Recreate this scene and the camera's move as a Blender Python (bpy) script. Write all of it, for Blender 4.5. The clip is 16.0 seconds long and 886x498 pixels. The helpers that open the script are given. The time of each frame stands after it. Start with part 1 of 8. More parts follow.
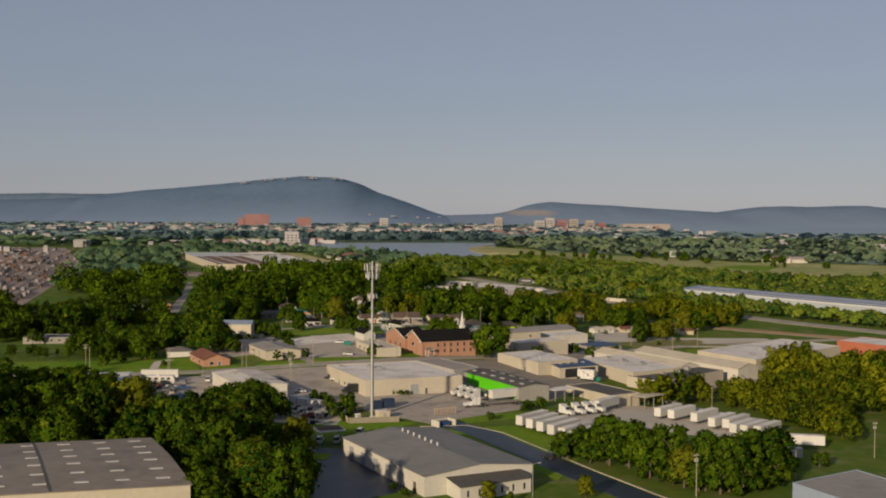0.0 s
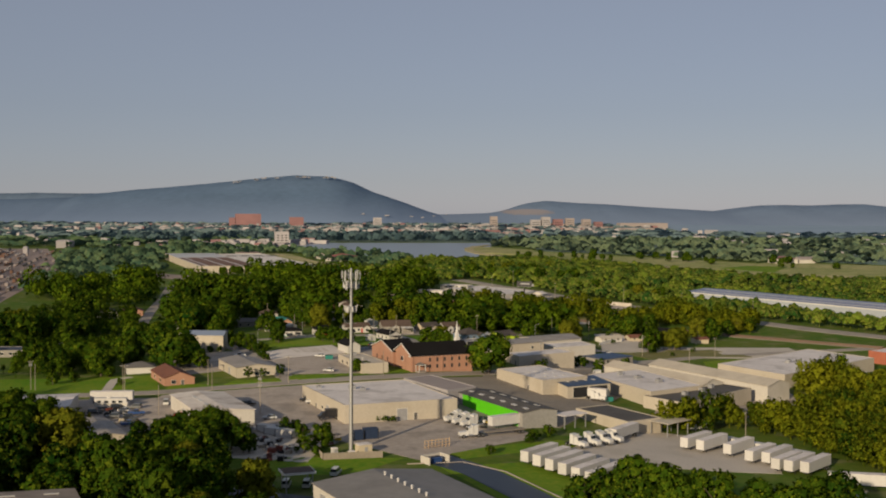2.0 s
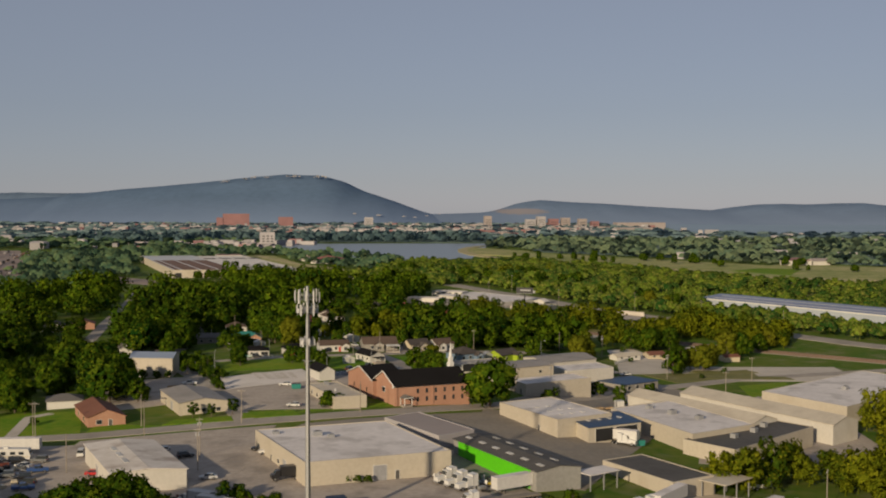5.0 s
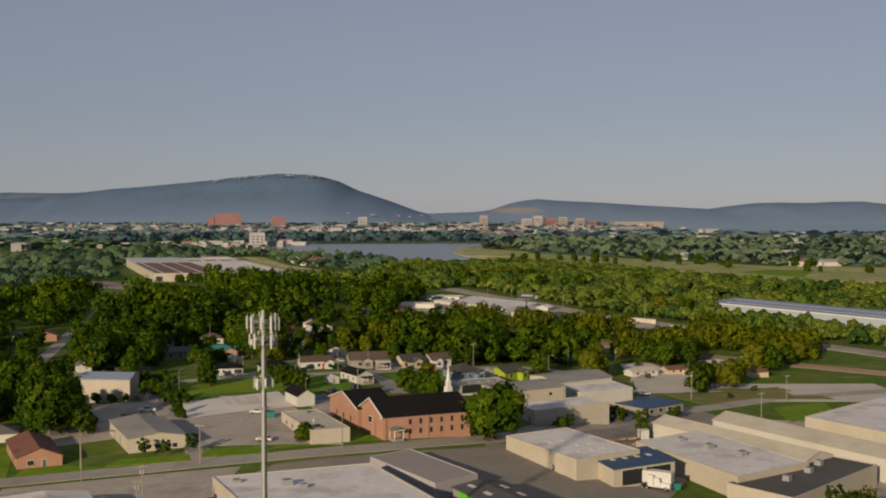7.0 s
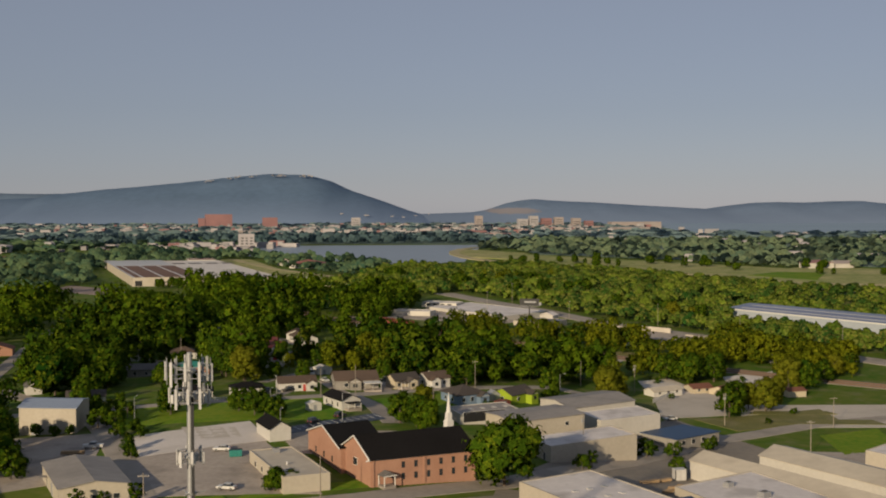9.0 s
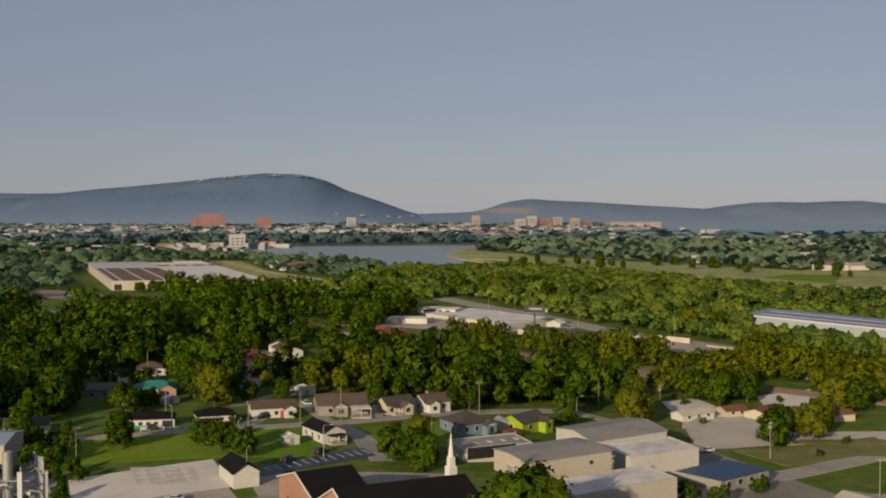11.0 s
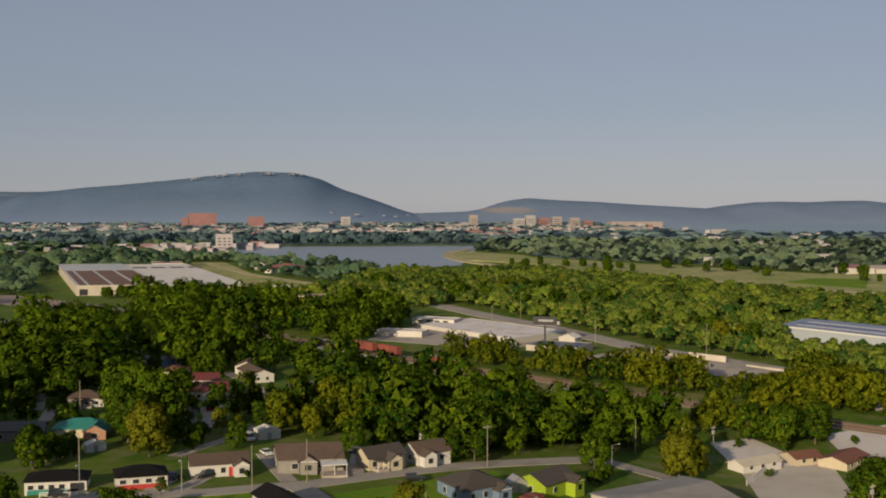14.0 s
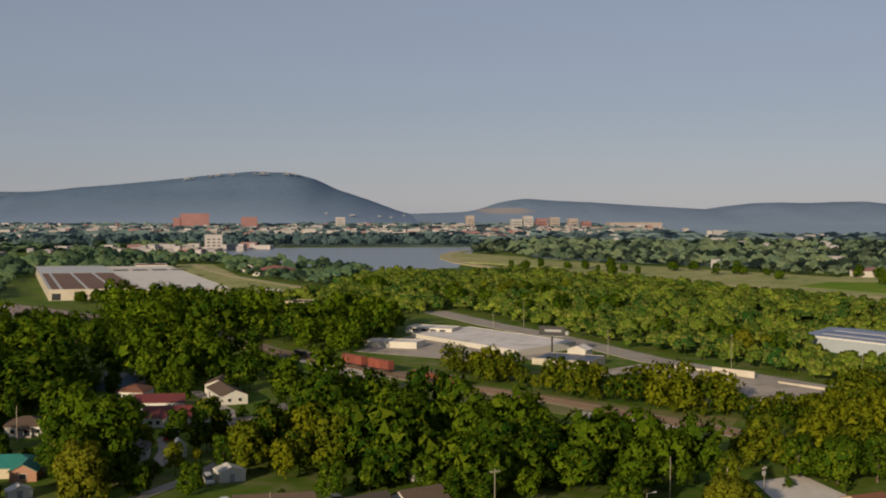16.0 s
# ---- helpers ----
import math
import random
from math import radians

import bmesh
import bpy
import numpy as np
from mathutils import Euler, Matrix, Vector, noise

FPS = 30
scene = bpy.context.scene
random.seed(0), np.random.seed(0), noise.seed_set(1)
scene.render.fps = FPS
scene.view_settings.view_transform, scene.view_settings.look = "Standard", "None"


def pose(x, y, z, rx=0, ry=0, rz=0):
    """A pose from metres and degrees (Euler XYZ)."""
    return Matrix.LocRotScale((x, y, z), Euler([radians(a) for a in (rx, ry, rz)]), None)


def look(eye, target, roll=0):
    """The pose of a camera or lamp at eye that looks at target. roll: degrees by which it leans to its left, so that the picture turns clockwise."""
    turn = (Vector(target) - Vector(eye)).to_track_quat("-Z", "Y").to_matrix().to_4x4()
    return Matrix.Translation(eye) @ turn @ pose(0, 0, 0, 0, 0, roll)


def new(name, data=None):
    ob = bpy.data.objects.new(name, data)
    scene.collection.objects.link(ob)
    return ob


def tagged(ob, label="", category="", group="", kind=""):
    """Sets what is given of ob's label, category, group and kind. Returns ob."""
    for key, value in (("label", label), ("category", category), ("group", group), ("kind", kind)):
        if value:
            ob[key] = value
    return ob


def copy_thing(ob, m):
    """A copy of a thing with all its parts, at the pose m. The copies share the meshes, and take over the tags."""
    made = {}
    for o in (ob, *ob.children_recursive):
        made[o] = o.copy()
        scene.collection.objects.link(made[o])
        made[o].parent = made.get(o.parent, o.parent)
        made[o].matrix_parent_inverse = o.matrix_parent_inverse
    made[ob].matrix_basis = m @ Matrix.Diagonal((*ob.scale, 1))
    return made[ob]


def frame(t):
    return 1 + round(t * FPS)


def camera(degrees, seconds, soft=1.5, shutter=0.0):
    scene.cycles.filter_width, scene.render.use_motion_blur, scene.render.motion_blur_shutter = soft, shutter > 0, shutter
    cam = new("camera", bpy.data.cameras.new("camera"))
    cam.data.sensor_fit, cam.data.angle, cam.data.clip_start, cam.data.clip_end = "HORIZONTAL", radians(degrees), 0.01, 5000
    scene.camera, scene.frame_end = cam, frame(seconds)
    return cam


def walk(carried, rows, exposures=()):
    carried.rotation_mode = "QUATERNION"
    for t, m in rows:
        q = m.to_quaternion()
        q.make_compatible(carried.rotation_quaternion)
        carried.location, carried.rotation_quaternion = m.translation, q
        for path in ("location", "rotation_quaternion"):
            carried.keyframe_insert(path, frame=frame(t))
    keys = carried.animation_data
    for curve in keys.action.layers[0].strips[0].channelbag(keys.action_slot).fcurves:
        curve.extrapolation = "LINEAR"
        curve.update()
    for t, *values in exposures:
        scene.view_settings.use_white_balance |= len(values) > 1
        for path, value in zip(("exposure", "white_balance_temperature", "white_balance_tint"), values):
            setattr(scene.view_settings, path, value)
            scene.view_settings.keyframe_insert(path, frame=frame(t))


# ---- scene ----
# the camera and its flight
cam = camera(44.0, 16.0, soft=2.0)
ROWS = [
    (0.0, pose(-0.00, -0.00, 69.85, 87.814, 0, 0.000) @ pose(0, 0, 0, 0, 0, 0.289)),
    (0.5, pose(0.27, 13.43, 69.72, 87.803, 0, -0.068) @ pose(0, 0, 0, 0, 0, 0.260)),
    (1.0, pose(0.53, 26.86, 69.58, 87.793, 0, -0.136) @ pose(0, 0, 0, 0, 0, 0.233)),
    (1.5, pose(0.79, 40.27, 69.43, 87.785, 0, -0.203) @ pose(0, 0, 0, 0, 0, 0.209)),
    (2.0, pose(1.04, 53.67, 69.27, 87.781, 0, -0.268) @ pose(0, 0, 0, 0, 0, 0.190)),
    (2.5, pose(1.29, 67.04, 69.10, 87.781, 0, -0.332) @ pose(0, 0, 0, 0, 0, 0.177)),
    (3.0, pose(1.52, 80.39, 68.94, 87.782, 0, -0.393) @ pose(0, 0, 0, 0, 0, 0.167)),
    (3.5, pose(1.74, 93.71, 68.79, 87.784, 0, -0.453) @ pose(0, 0, 0, 0, 0, 0.158)),
    (4.0, pose(1.95, 107.01, 68.67, 87.781, 0, -0.511) @ pose(0, 0, 0, 0, 0, 0.147)),
    (4.5, pose(2.15, 120.28, 68.59, 87.774, 0, -0.568) @ pose(0, 0, 0, 0, 0, 0.130)),
    (5.0, pose(2.32, 133.53, 68.55, 87.763, 0, -0.624) @ pose(0, 0, 0, 0, 0, 0.107)),
    (5.5, pose(2.45, 146.77, 68.53, 87.751, 0, -0.683) @ pose(0, 0, 0, 0, 0, 0.081)),
    (6.0, pose(2.54, 160.00, 68.51, 87.740, 0, -0.745) @ pose(0, 0, 0, 0, 0, 0.051)),
    (6.5, pose(2.57, 173.22, 68.49, 87.732, 0, -0.812) @ pose(0, 0, 0, 0, 0, 0.019)),
    (7.0, pose(2.53, 186.45, 68.44, 87.730, 0, -0.887) @ pose(0, 0, 0, 0, 0, -0.014)),
    (7.5, pose(2.45, 199.66, 68.36, 87.732, 0, -0.965) @ pose(0, 0, 0, 0, 0, -0.047)),
    (8.0, pose(2.35, 212.85, 68.26, 87.736, 0, -1.043) @ pose(0, 0, 0, 0, 0, -0.076)),
    (8.5, pose(2.24, 225.99, 68.14, 87.742, 0, -1.119) @ pose(0, 0, 0, 0, 0, -0.101)),
    (9.0, pose(2.15, 239.08, 67.98, 87.748, 0, -1.188) @ pose(0, 0, 0, 0, 0, -0.117)),
    (9.5, pose(2.11, 252.09, 67.80, 87.752, 0, -1.249) @ pose(0, 0, 0, 0, 0, -0.125)),
    (10.0, pose(2.11, 265.05, 67.60, 87.754, 0, -1.300) @ pose(0, 0, 0, 0, 0, -0.124)),
    (10.5, pose(2.16, 277.96, 67.39, 87.754, 0, -1.344) @ pose(0, 0, 0, 0, 0, -0.117)),
    (11.0, pose(2.26, 290.85, 67.18, 87.752, 0, -1.381) @ pose(0, 0, 0, 0, 0, -0.106)),
    (11.5, pose(2.41, 303.71, 66.98, 87.747, 0, -1.413) @ pose(0, 0, 0, 0, 0, -0.093)),
    (12.0, pose(2.62, 316.56, 66.79, 87.740, 0, -1.440) @ pose(0, 0, 0, 0, 0, -0.078)),
    (12.5, pose(2.87, 329.37, 66.60, 87.733, 0, -1.466) @ pose(0, 0, 0, 0, 0, -0.064)),
    (13.0, pose(3.14, 342.10, 66.41, 87.726, 0, -1.493) @ pose(0, 0, 0, 0, 0, -0.049)),
    (13.5, pose(3.42, 354.73, 66.20, 87.723, 0, -1.525) @ pose(0, 0, 0, 0, 0, -0.034)),
    (14.0, pose(3.69, 367.24, 65.97, 87.725, 0, -1.564) @ pose(0, 0, 0, 0, 0, -0.019)),
    (14.5, pose(3.95, 379.63, 65.72, 87.732, 0, -1.609) @ pose(0, 0, 0, 0, 0, -0.004)),
    (15.0, pose(4.20, 391.94, 65.45, 87.742, 0, -1.659) @ pose(0, 0, 0, 0, 0, 0.011)),
    (15.5, pose(4.46, 404.19, 65.18, 87.753, 0, -1.712) @ pose(0, 0, 0, 0, 0, 0.026)),
    (16.0, pose(4.70, 416.42, 64.89, 87.767, 0, -1.766) @ pose(0, 0, 0, 0, 0, 0.040)),
]
walk(cam, ROWS, ((0.0, 0.0), (2.5, -0.02), (4.0, -0.07), (8.0, -0.08), (11.5, 0.0), (14.5, 0.06), (16.0, 0.06)))

# world, sun, exposure
SUN_AZ, SUN_EL = radians(208), radians(16)          # where the sun stands, clockwise from +y, and its height
world = bpy.data.worlds.new("sky")
scene.world = world
world.use_nodes = True
wn, wl = world.node_tree.nodes, world.node_tree.links
sky = wn.new("ShaderNodeTexSky")
sky.sky_type, sky.sun_disc = "NISHITA", False
sky.sun_elevation, sky.sun_rotation = SUN_EL, SUN_AZ
sky.air_density, sky.dust_density, sky.ozone_density = 1.0, 0.1, 2.0
hsv = wn.new("ShaderNodeHueSaturation")
hsv.inputs["Saturation"].default_value = 0.62
tint = wn.new("ShaderNodeMix")
tint.data_type, tint.blend_type = "RGBA", "MULTIPLY"
tint.inputs["Factor"].default_value = 1.0
tint.inputs[7].default_value = (0.97, 0.96, 1.14, 1)
wl.new(sky.outputs[0], hsv.inputs["Color"])
wl.new(hsv.outputs[0], tint.inputs[6])
veil = wn.new("ShaderNodeMix")                       # thin high cloud evens out the blue
veil.data_type = "RGBA"
veil.inputs["Factor"].default_value = 0.5
veil.inputs[7].default_value = (5.05, 5.7, 6.85, 1)
wl.new(tint.outputs[2], veil.inputs[6])
wl.new(veil.outputs[2], wn["Background"].inputs["Color"])
wn["Background"].inputs["Strength"].default_value = 0.0545
sun_data = bpy.data.lights.new("sun", "SUN")
sun_data.energy, sun_data.angle, sun_data.color = 5.0, radians(1.2), (1.0, 0.81, 0.55)
sun = new("sun", sun_data)
sun.matrix_world = look((math.sin(SUN_AZ) * math.cos(SUN_EL) * 100, math.cos(SUN_AZ) * math.cos(SUN_EL) * 100, math.sin(SUN_EL) * 100), (0, 0, 0))


# materials
def mat(name, a, b=None, rough=0.85, metal=0.0, big=0.04, fine=1.2, bump=0.0, by_object=0.0, spec=0.3, seam=0.0, seam_dir=(1, 0, 0), stain=None, stain_amount=0.35):
    """Two tones mixed by broad and fine noise in world metres; seam: ribs that far apart; stain: a third tone in blotches."""
    m = bpy.data.materials.new(name)
    m.use_nodes = True
    n, l = m.node_tree.nodes, m.node_tree.links
    p = n["Principled BSDF"]
    p.inputs["Roughness"].default_value, p.inputs["Metallic"].default_value = rough, metal
    p.inputs["Specular IOR Level"].default_value = spec
    b = b or tuple(c * 0.72 for c in a)
    geo = n.new("ShaderNodeNewGeometry")
    n1, n2 = n.new("ShaderNodeTexNoise"), n.new("ShaderNodeTexNoise")
    n1.inputs["Scale"].default_value, n2.inputs["Scale"].default_value = big, fine
    n1.inputs["Detail"].default_value, n2.inputs["Detail"].default_value = 6, 5
    l.new(geo.outputs["Position"], n1.inputs["Vector"])
    l.new(geo.outputs["Position"], n2.inputs["Vector"])
    add = n.new("ShaderNodeMath")
    add.operation = "ADD"
    l.new(n1.outputs["Fac"], add.inputs[0])
    l.new(n2.outputs["Fac"], add.inputs[1])
    ramp = n.new("ShaderNodeMapRange")
    ramp.inputs["From Min"].default_value, ramp.inputs["From Max"].default_value = 0.72, 1.28
    l.new(add.outputs[0], ramp.inputs["Value"])
    mix = n.new("ShaderNodeMix")
    mix.data_type = "RGBA"
    mix.inputs[6].default_value, mix.inputs[7].default_value = (*a, 1), (*b, 1)
    l.new(ramp.outputs[0], mix.inputs["Factor"])
    out = mix.outputs[2]
    if stain:
        n3 = n.new("ShaderNodeTexNoise")
        n3.inputs["Scale"].default_value, n3.inputs["Detail"].default_value = 0.11, 8
        l.new(geo.outputs["Position"], n3.inputs["Vector"])
        r3 = n.new("ShaderNodeMapRange")
        r3.inputs["From Min"].default_value, r3.inputs["From Max"].default_value = 0.52, 0.66
        r3.inputs["To Max"].default_value = stain_amount
        l.new(n3.outputs["Fac"], r3.inputs["Value"])
        mx = n.new("ShaderNodeMix")
        mx.data_type = "RGBA"
        mx.inputs[7].default_value = (*stain, 1)
        l.new(r3.outputs[0], mx.inputs["Factor"])
        l.new(out, mx.inputs[6])
        out = mx.outputs[2]
    if by_object:
        info = n.new("ShaderNodeObjectInfo")
        h = n.new("ShaderNodeHueSaturation")
        mr = n.new("ShaderNodeMapRange")
        mr.inputs["To Min"].default_value, mr.inputs["To Max"].default_value = 1 - by_object, 1 + by_object
        l.new(info.outputs["Random"], mr.inputs["Value"])
        l.new(mr.outputs[0], h.inputs["Value"])
        l.new(out, h.inputs["Color"])
        out = h.outputs[0]
    l.new(out, p.inputs["Base Color"])
    if bump or seam:
        bp = n.new("ShaderNodeBump")
        bp.inputs["Strength"].default_value, bp.inputs["Distance"].default_value = 0.5, max(bump, 0.012)
        l.new(n2.outputs["Fac"], bp.inputs["Height"])
        if seam:
            w = n.new("ShaderNodeTexWave")
            w.inputs["Scale"].default_value = 0.314 / seam
            dot = n.new("ShaderNodeVectorMath")
            dot.operation = "DOT_PRODUCT"
            dot.inputs[1].default_value = seam_dir
            cx = n.new("ShaderNodeCombineXYZ")
            l.new(geo.outputs["Position"], dot.inputs[0])
            l.new(dot.outputs["Value"], cx.inputs["X"])
            l.new(cx.outputs[0], w.inputs["Vector"])
            l.new(w.outputs["Fac"], bp.inputs["Height"])
        l.new(bp.outputs["Normal"], p.inputs["Normal"])
    return m


def leaf_mat(name, a, b, c, glow=0.2, mottle=3.2, relief=(0.55, 1.3)):
    """Foliage: three greens by tree, by clump and by fine noise, half seen through."""
    m = bpy.data.materials.new(name)
    m.use_nodes = True
    n, l = m.node_tree.nodes, m.node_tree.links
    n.remove(n["Principled BSDF"])
    geo, info = n.new("ShaderNodeNewGeometry"), n.new("ShaderNodeObjectInfo")
    nz = n.new("ShaderNodeTexNoise")
    nz.inputs["Scale"].default_value, nz.inputs["Detail"].default_value = 0.075, 2
    l.new(geo.outputs["Position"], nz.inputs["Vector"])
    m1, m2 = n.new("ShaderNodeMix"), n.new("ShaderNodeMix")
    m1.data_type = m2.data_type = "RGBA"
    m1.inputs[6].default_value, m1.inputs[7].default_value, m2.inputs[7].default_value = (*a, 1), (*b, 1), (*c, 1)
    r1 = n.new("ShaderNodeMapRange")
    r1.inputs["From Min"].default_value, r1.inputs["From Max"].default_value = 0.35, 0.65
    l.new(nz.outputs["Fac"], r1.inputs["Value"])
    mm = n.new("ShaderNodeMath")
    mm.operation = "MULTIPLY_ADD"
    mm.inputs[1].default_value = 0.35
    own = n.new("ShaderNodeAttribute")                # each tree of a wood has a tone of its own
    own.attribute_name = "tree_tone"
    l.new(info.outputs["Random"], mm.inputs[0])
    l.new(own.outputs["Fac"], mm.inputs[2])
    md = n.new("ShaderNodeMath")
    md.operation = "MULTIPLY_ADD"
    md.inputs[1].default_value = 0.35
    l.new(r1.outputs[0], md.inputs[0])
    l.new(mm.outputs[0], md.inputs[2])
    l.new(md.outputs[0], m1.inputs["Factor"])
    l.new(m1.outputs[2], m2.inputs[6])
    pw = n.new("ShaderNodeMath")
    pw.operation = "POWER"
    pw.inputs[1].default_value = 3.0
    l.new(geo.outputs["Random Per Island"], pw.inputs[0])
    half = n.new("ShaderNodeMath")
    half.operation = "MULTIPLY"
    half.inputs[1].default_value = 0.6
    l.new(pw.outputs[0], half.inputs[0])
    l.new(half.outputs[0], m2.inputs["Factor"])
    d, t, mx = n.new("ShaderNodeBsdfDiffuse"), n.new("ShaderNodeBsdfTranslucent"), n.new("ShaderNodeMixShader")
    mx.inputs[0].default_value = glow
    n4 = n.new("ShaderNodeTexNoise")
    n4.inputs["Scale"].default_value, n4.inputs["Detail"].default_value = mottle, 4
    l.new(geo.outputs["Position"], n4.inputs["Vector"])
    r4 = n.new("ShaderNodeMapRange")
    r4.inputs["From Min"].default_value, r4.inputs["From Max"].default_value = 0.36, 0.64
    r4.inputs["To Min"].default_value, r4.inputs["To Max"].default_value = relief
    l.new(n4.outputs["Fac"], r4.inputs["Value"])
    hs = n.new("ShaderNodeHueSaturation")
    l.new(r4.outputs[0], hs.inputs["Value"])
    l.new(m2.outputs[2], hs.inputs["Color"])
    rough = n.new("ShaderNodeBump")                   # leaves within a spray
    rough.inputs["Strength"].default_value, rough.inputs["Distance"].default_value = 0.7, 0.35
    l.new(n4.outputs["Fac"], rough.inputs["Height"])
    for s in (d, t):
        l.new(hs.outputs[0], s.inputs["Color"])
        l.new(rough.outputs[0], s.inputs["Normal"])
    l.new(d.outputs[0], mx.inputs[1])
    l.new(t.outputs[0], mx.inputs[2])
    l.new(mx.outputs[0], n["Material Output"].inputs["Surface"])
    return m


M = {}
M["grass"] = mat("grass", (0.075, 0.175, 0.010), (0.175, 0.219, 0.022), big=0.03, fine=0.5, bump=0.1, spec=0.05)
M["ground"] = mat("ground", (0.048, 0.110, 0.010), (0.115, 0.138, 0.025), big=0.02, fine=0.25, bump=0.1, spec=0.05, stain=(0.230, 0.190, 0.127))
M["field"] = mat("field", (0.188, 0.231, 0.067), (0.383, 0.343, 0.168), big=0.008, fine=0.03, spec=0.05, stain=(0.066, 0.114, 0.026), stain_amount=0.5)
M["bank"] = mat("bank", (0.42, 0.35, 0.22), (0.30, 0.28, 0.15), big=0.01, fine=0.08, spec=0.05)
# blue of shade and reflected sky is mixed into this asphalt's colour
M["asphalt"] = mat("asphalt", (0.020, 0.031, 0.052), (0.014, 0.022, 0.038), big=0.05, fine=0.9, bump=0.01, rough=0.5, spec=0.5, stain=(0.040, 0.050, 0.068), stain_amount=0.4)
M["old_asphalt"] = mat("old_asphalt", (0.256, 0.222, 0.181), (0.188, 0.163, 0.133), big=0.05, fine=0.7, bump=0.01, stain=(0.169, 0.158, 0.146), stain_amount=0.5)
M["road_grey"] = mat("road_grey", (0.338, 0.300, 0.256), (0.269, 0.237, 0.203), big=0.05, fine=0.7, bump=0.01, stain=(0.175, 0.156, 0.138), stain_amount=0.5)
M["concrete"] = mat("concrete", (0.405, 0.350, 0.300), (0.290, 0.250, 0.215), big=0.06, fine=0.8, bump=0.01, stain=(0.190, 0.165, 0.142), stain_amount=0.6)
M["gravel"] = mat("gravel", (0.500, 0.450, 0.388), (0.400, 0.356, 0.306), big=0.03, fine=2.0, bump=0.03, stain=(0.315, 0.281, 0.225))
M["pale_gravel"] = mat("pale_gravel", (0.621, 0.569, 0.529), (0.529, 0.483, 0.443), big=0.05, fine=1.4, bump=0.02, stain=(0.414, 0.368, 0.322), stain_amount=0.35)
M["cream_wall"] = mat("cream_wall", (0.443, 0.394, 0.320), (0.377, 0.336, 0.273), seam=0.6, seam_dir=(0.720, 0.540, 0.000), stain=(0.310, 0.266, 0.199), stain_amount=0.3, rough=0.6)
M["white_wall"] = mat("white_wall", (0.508, 0.480, 0.430), (0.435, 0.410, 0.369), seam=0.6, seam_dir=(0.720, 0.540, 0.000), stain=(0.332, 0.303, 0.258), stain_amount=0.25, rough=0.6)
M["grey_wall"] = mat("grey_wall", (0.289, 0.281, 0.264), (0.221, 0.212, 0.200), seam=0.5, seam_dir=(0.8, 0.6, 0), rough=0.6)
M["siding"] = mat("siding", (0.528, 0.510, 0.475), (0.458, 0.440, 0.405), seam=0.25, seam_dir=(0.000, 0.000, 0.900), by_object=0.08, rough=0.6)
M["blue_siding"] = mat("blue_siding", (0.16, 0.22, 0.30), (0.12, 0.17, 0.24), seam=0.25, seam_dir=(0, 0, 1), rough=0.6)
M["grey_siding"] = mat("grey_siding", (0.27, 0.25, 0.22), (0.21, 0.195, 0.175), seam=0.25, seam_dir=(0, 0, 1), rough=0.6)
M["lime_siding"] = mat("lime_siding", (0.27, 0.36, 0.02), (0.21, 0.29, 0.02), seam=0.25, seam_dir=(0, 0, 1), rough=0.8)
M["tan_siding"] = mat("tan_siding", (0.50, 0.43, 0.31), (0.42, 0.36, 0.26), seam=0.25, seam_dir=(0, 0, 1), rough=0.6)
M["green_wall"] = mat("green_wall", (0.096, 0.496, 0.008), (0.080, 0.416, 0.008), seam=0.4, seam_dir=(0.6, -0.8, 0), rough=0.5)
M["brick"] = mat("brick", (0.360, 0.203, 0.140), (0.288, 0.153, 0.104), big=0.2, fine=3.0, bump=0.01, rough=0.9)
M["red_brick"] = mat("red_brick", (0.36, 0.12, 0.07), (0.28, 0.09, 0.055), big=0.2, fine=3.0, rough=0.9)
M["red_paint"] = mat("red_paint", (0.42, 0.05, 0.04), (0.32, 0.04, 0.035), rough=0.6)
M["white_roof"] = mat("white_roof", (0.690, 0.640, 0.610), (0.560, 0.515, 0.490), big=0.06, fine=0.5, stain=(0.330, 0.300, 0.275), stain_amount=0.6, rough=0.7)
M["brown_roof"] = mat("brown_roof", (0.235, 0.200, 0.170), (0.180, 0.153, 0.130), big=0.05, fine=0.4, seam=0.8, seam_dir=(0.45, -0.9, 0), stain=(0.10, 0.085, 0.075), stain_amount=0.5, rough=0.6)
M["stained_roof"] = mat("stained_roof", (0.625, 0.575, 0.525), (0.500, 0.450, 0.400), big=0.06, fine=0.4, stain=(0.188, 0.131, 0.094), stain_amount=0.6, rough=0.75)
M["bright_roof"] = mat("bright_roof", (0.670, 0.626, 0.583), (0.562, 0.518, 0.475), big=0.06, fine=0.5, stain=(0.410, 0.378, 0.335), stain_amount=0.4, rough=0.7)
M["tan_roof"] = mat("tan_roof", (0.515, 0.456, 0.363), (0.433, 0.381, 0.304), big=0.05, fine=0.4, seam=0.8, seam_dir=(0.720, 0.540, 0.000), stain=(0.316, 0.269, 0.211), rough=0.6)
M["grey_roof"] = mat("grey_roof", (0.285, 0.260, 0.235), (0.225, 0.205, 0.186), big=0.05, fine=0.4, seam=0.8, seam_dir=(0.9, 0.45, 0), stain=(0.13, 0.12, 0.11), rough=0.6)
M["slate_roof"] = mat("slate_roof", (0.205, 0.195, 0.185), (0.165, 0.156, 0.148), big=0.05, fine=0.4, seam=0.8, seam_dir=(0.9, 0.45, 0), stain=(0.10, 0.095, 0.09), rough=0.6)
M["dark_roof"] = mat("dark_roof", (0.10, 0.092, 0.085), (0.07, 0.065, 0.06), big=0.05, fine=0.5, stain=(0.05, 0.046, 0.042), rough=0.8)
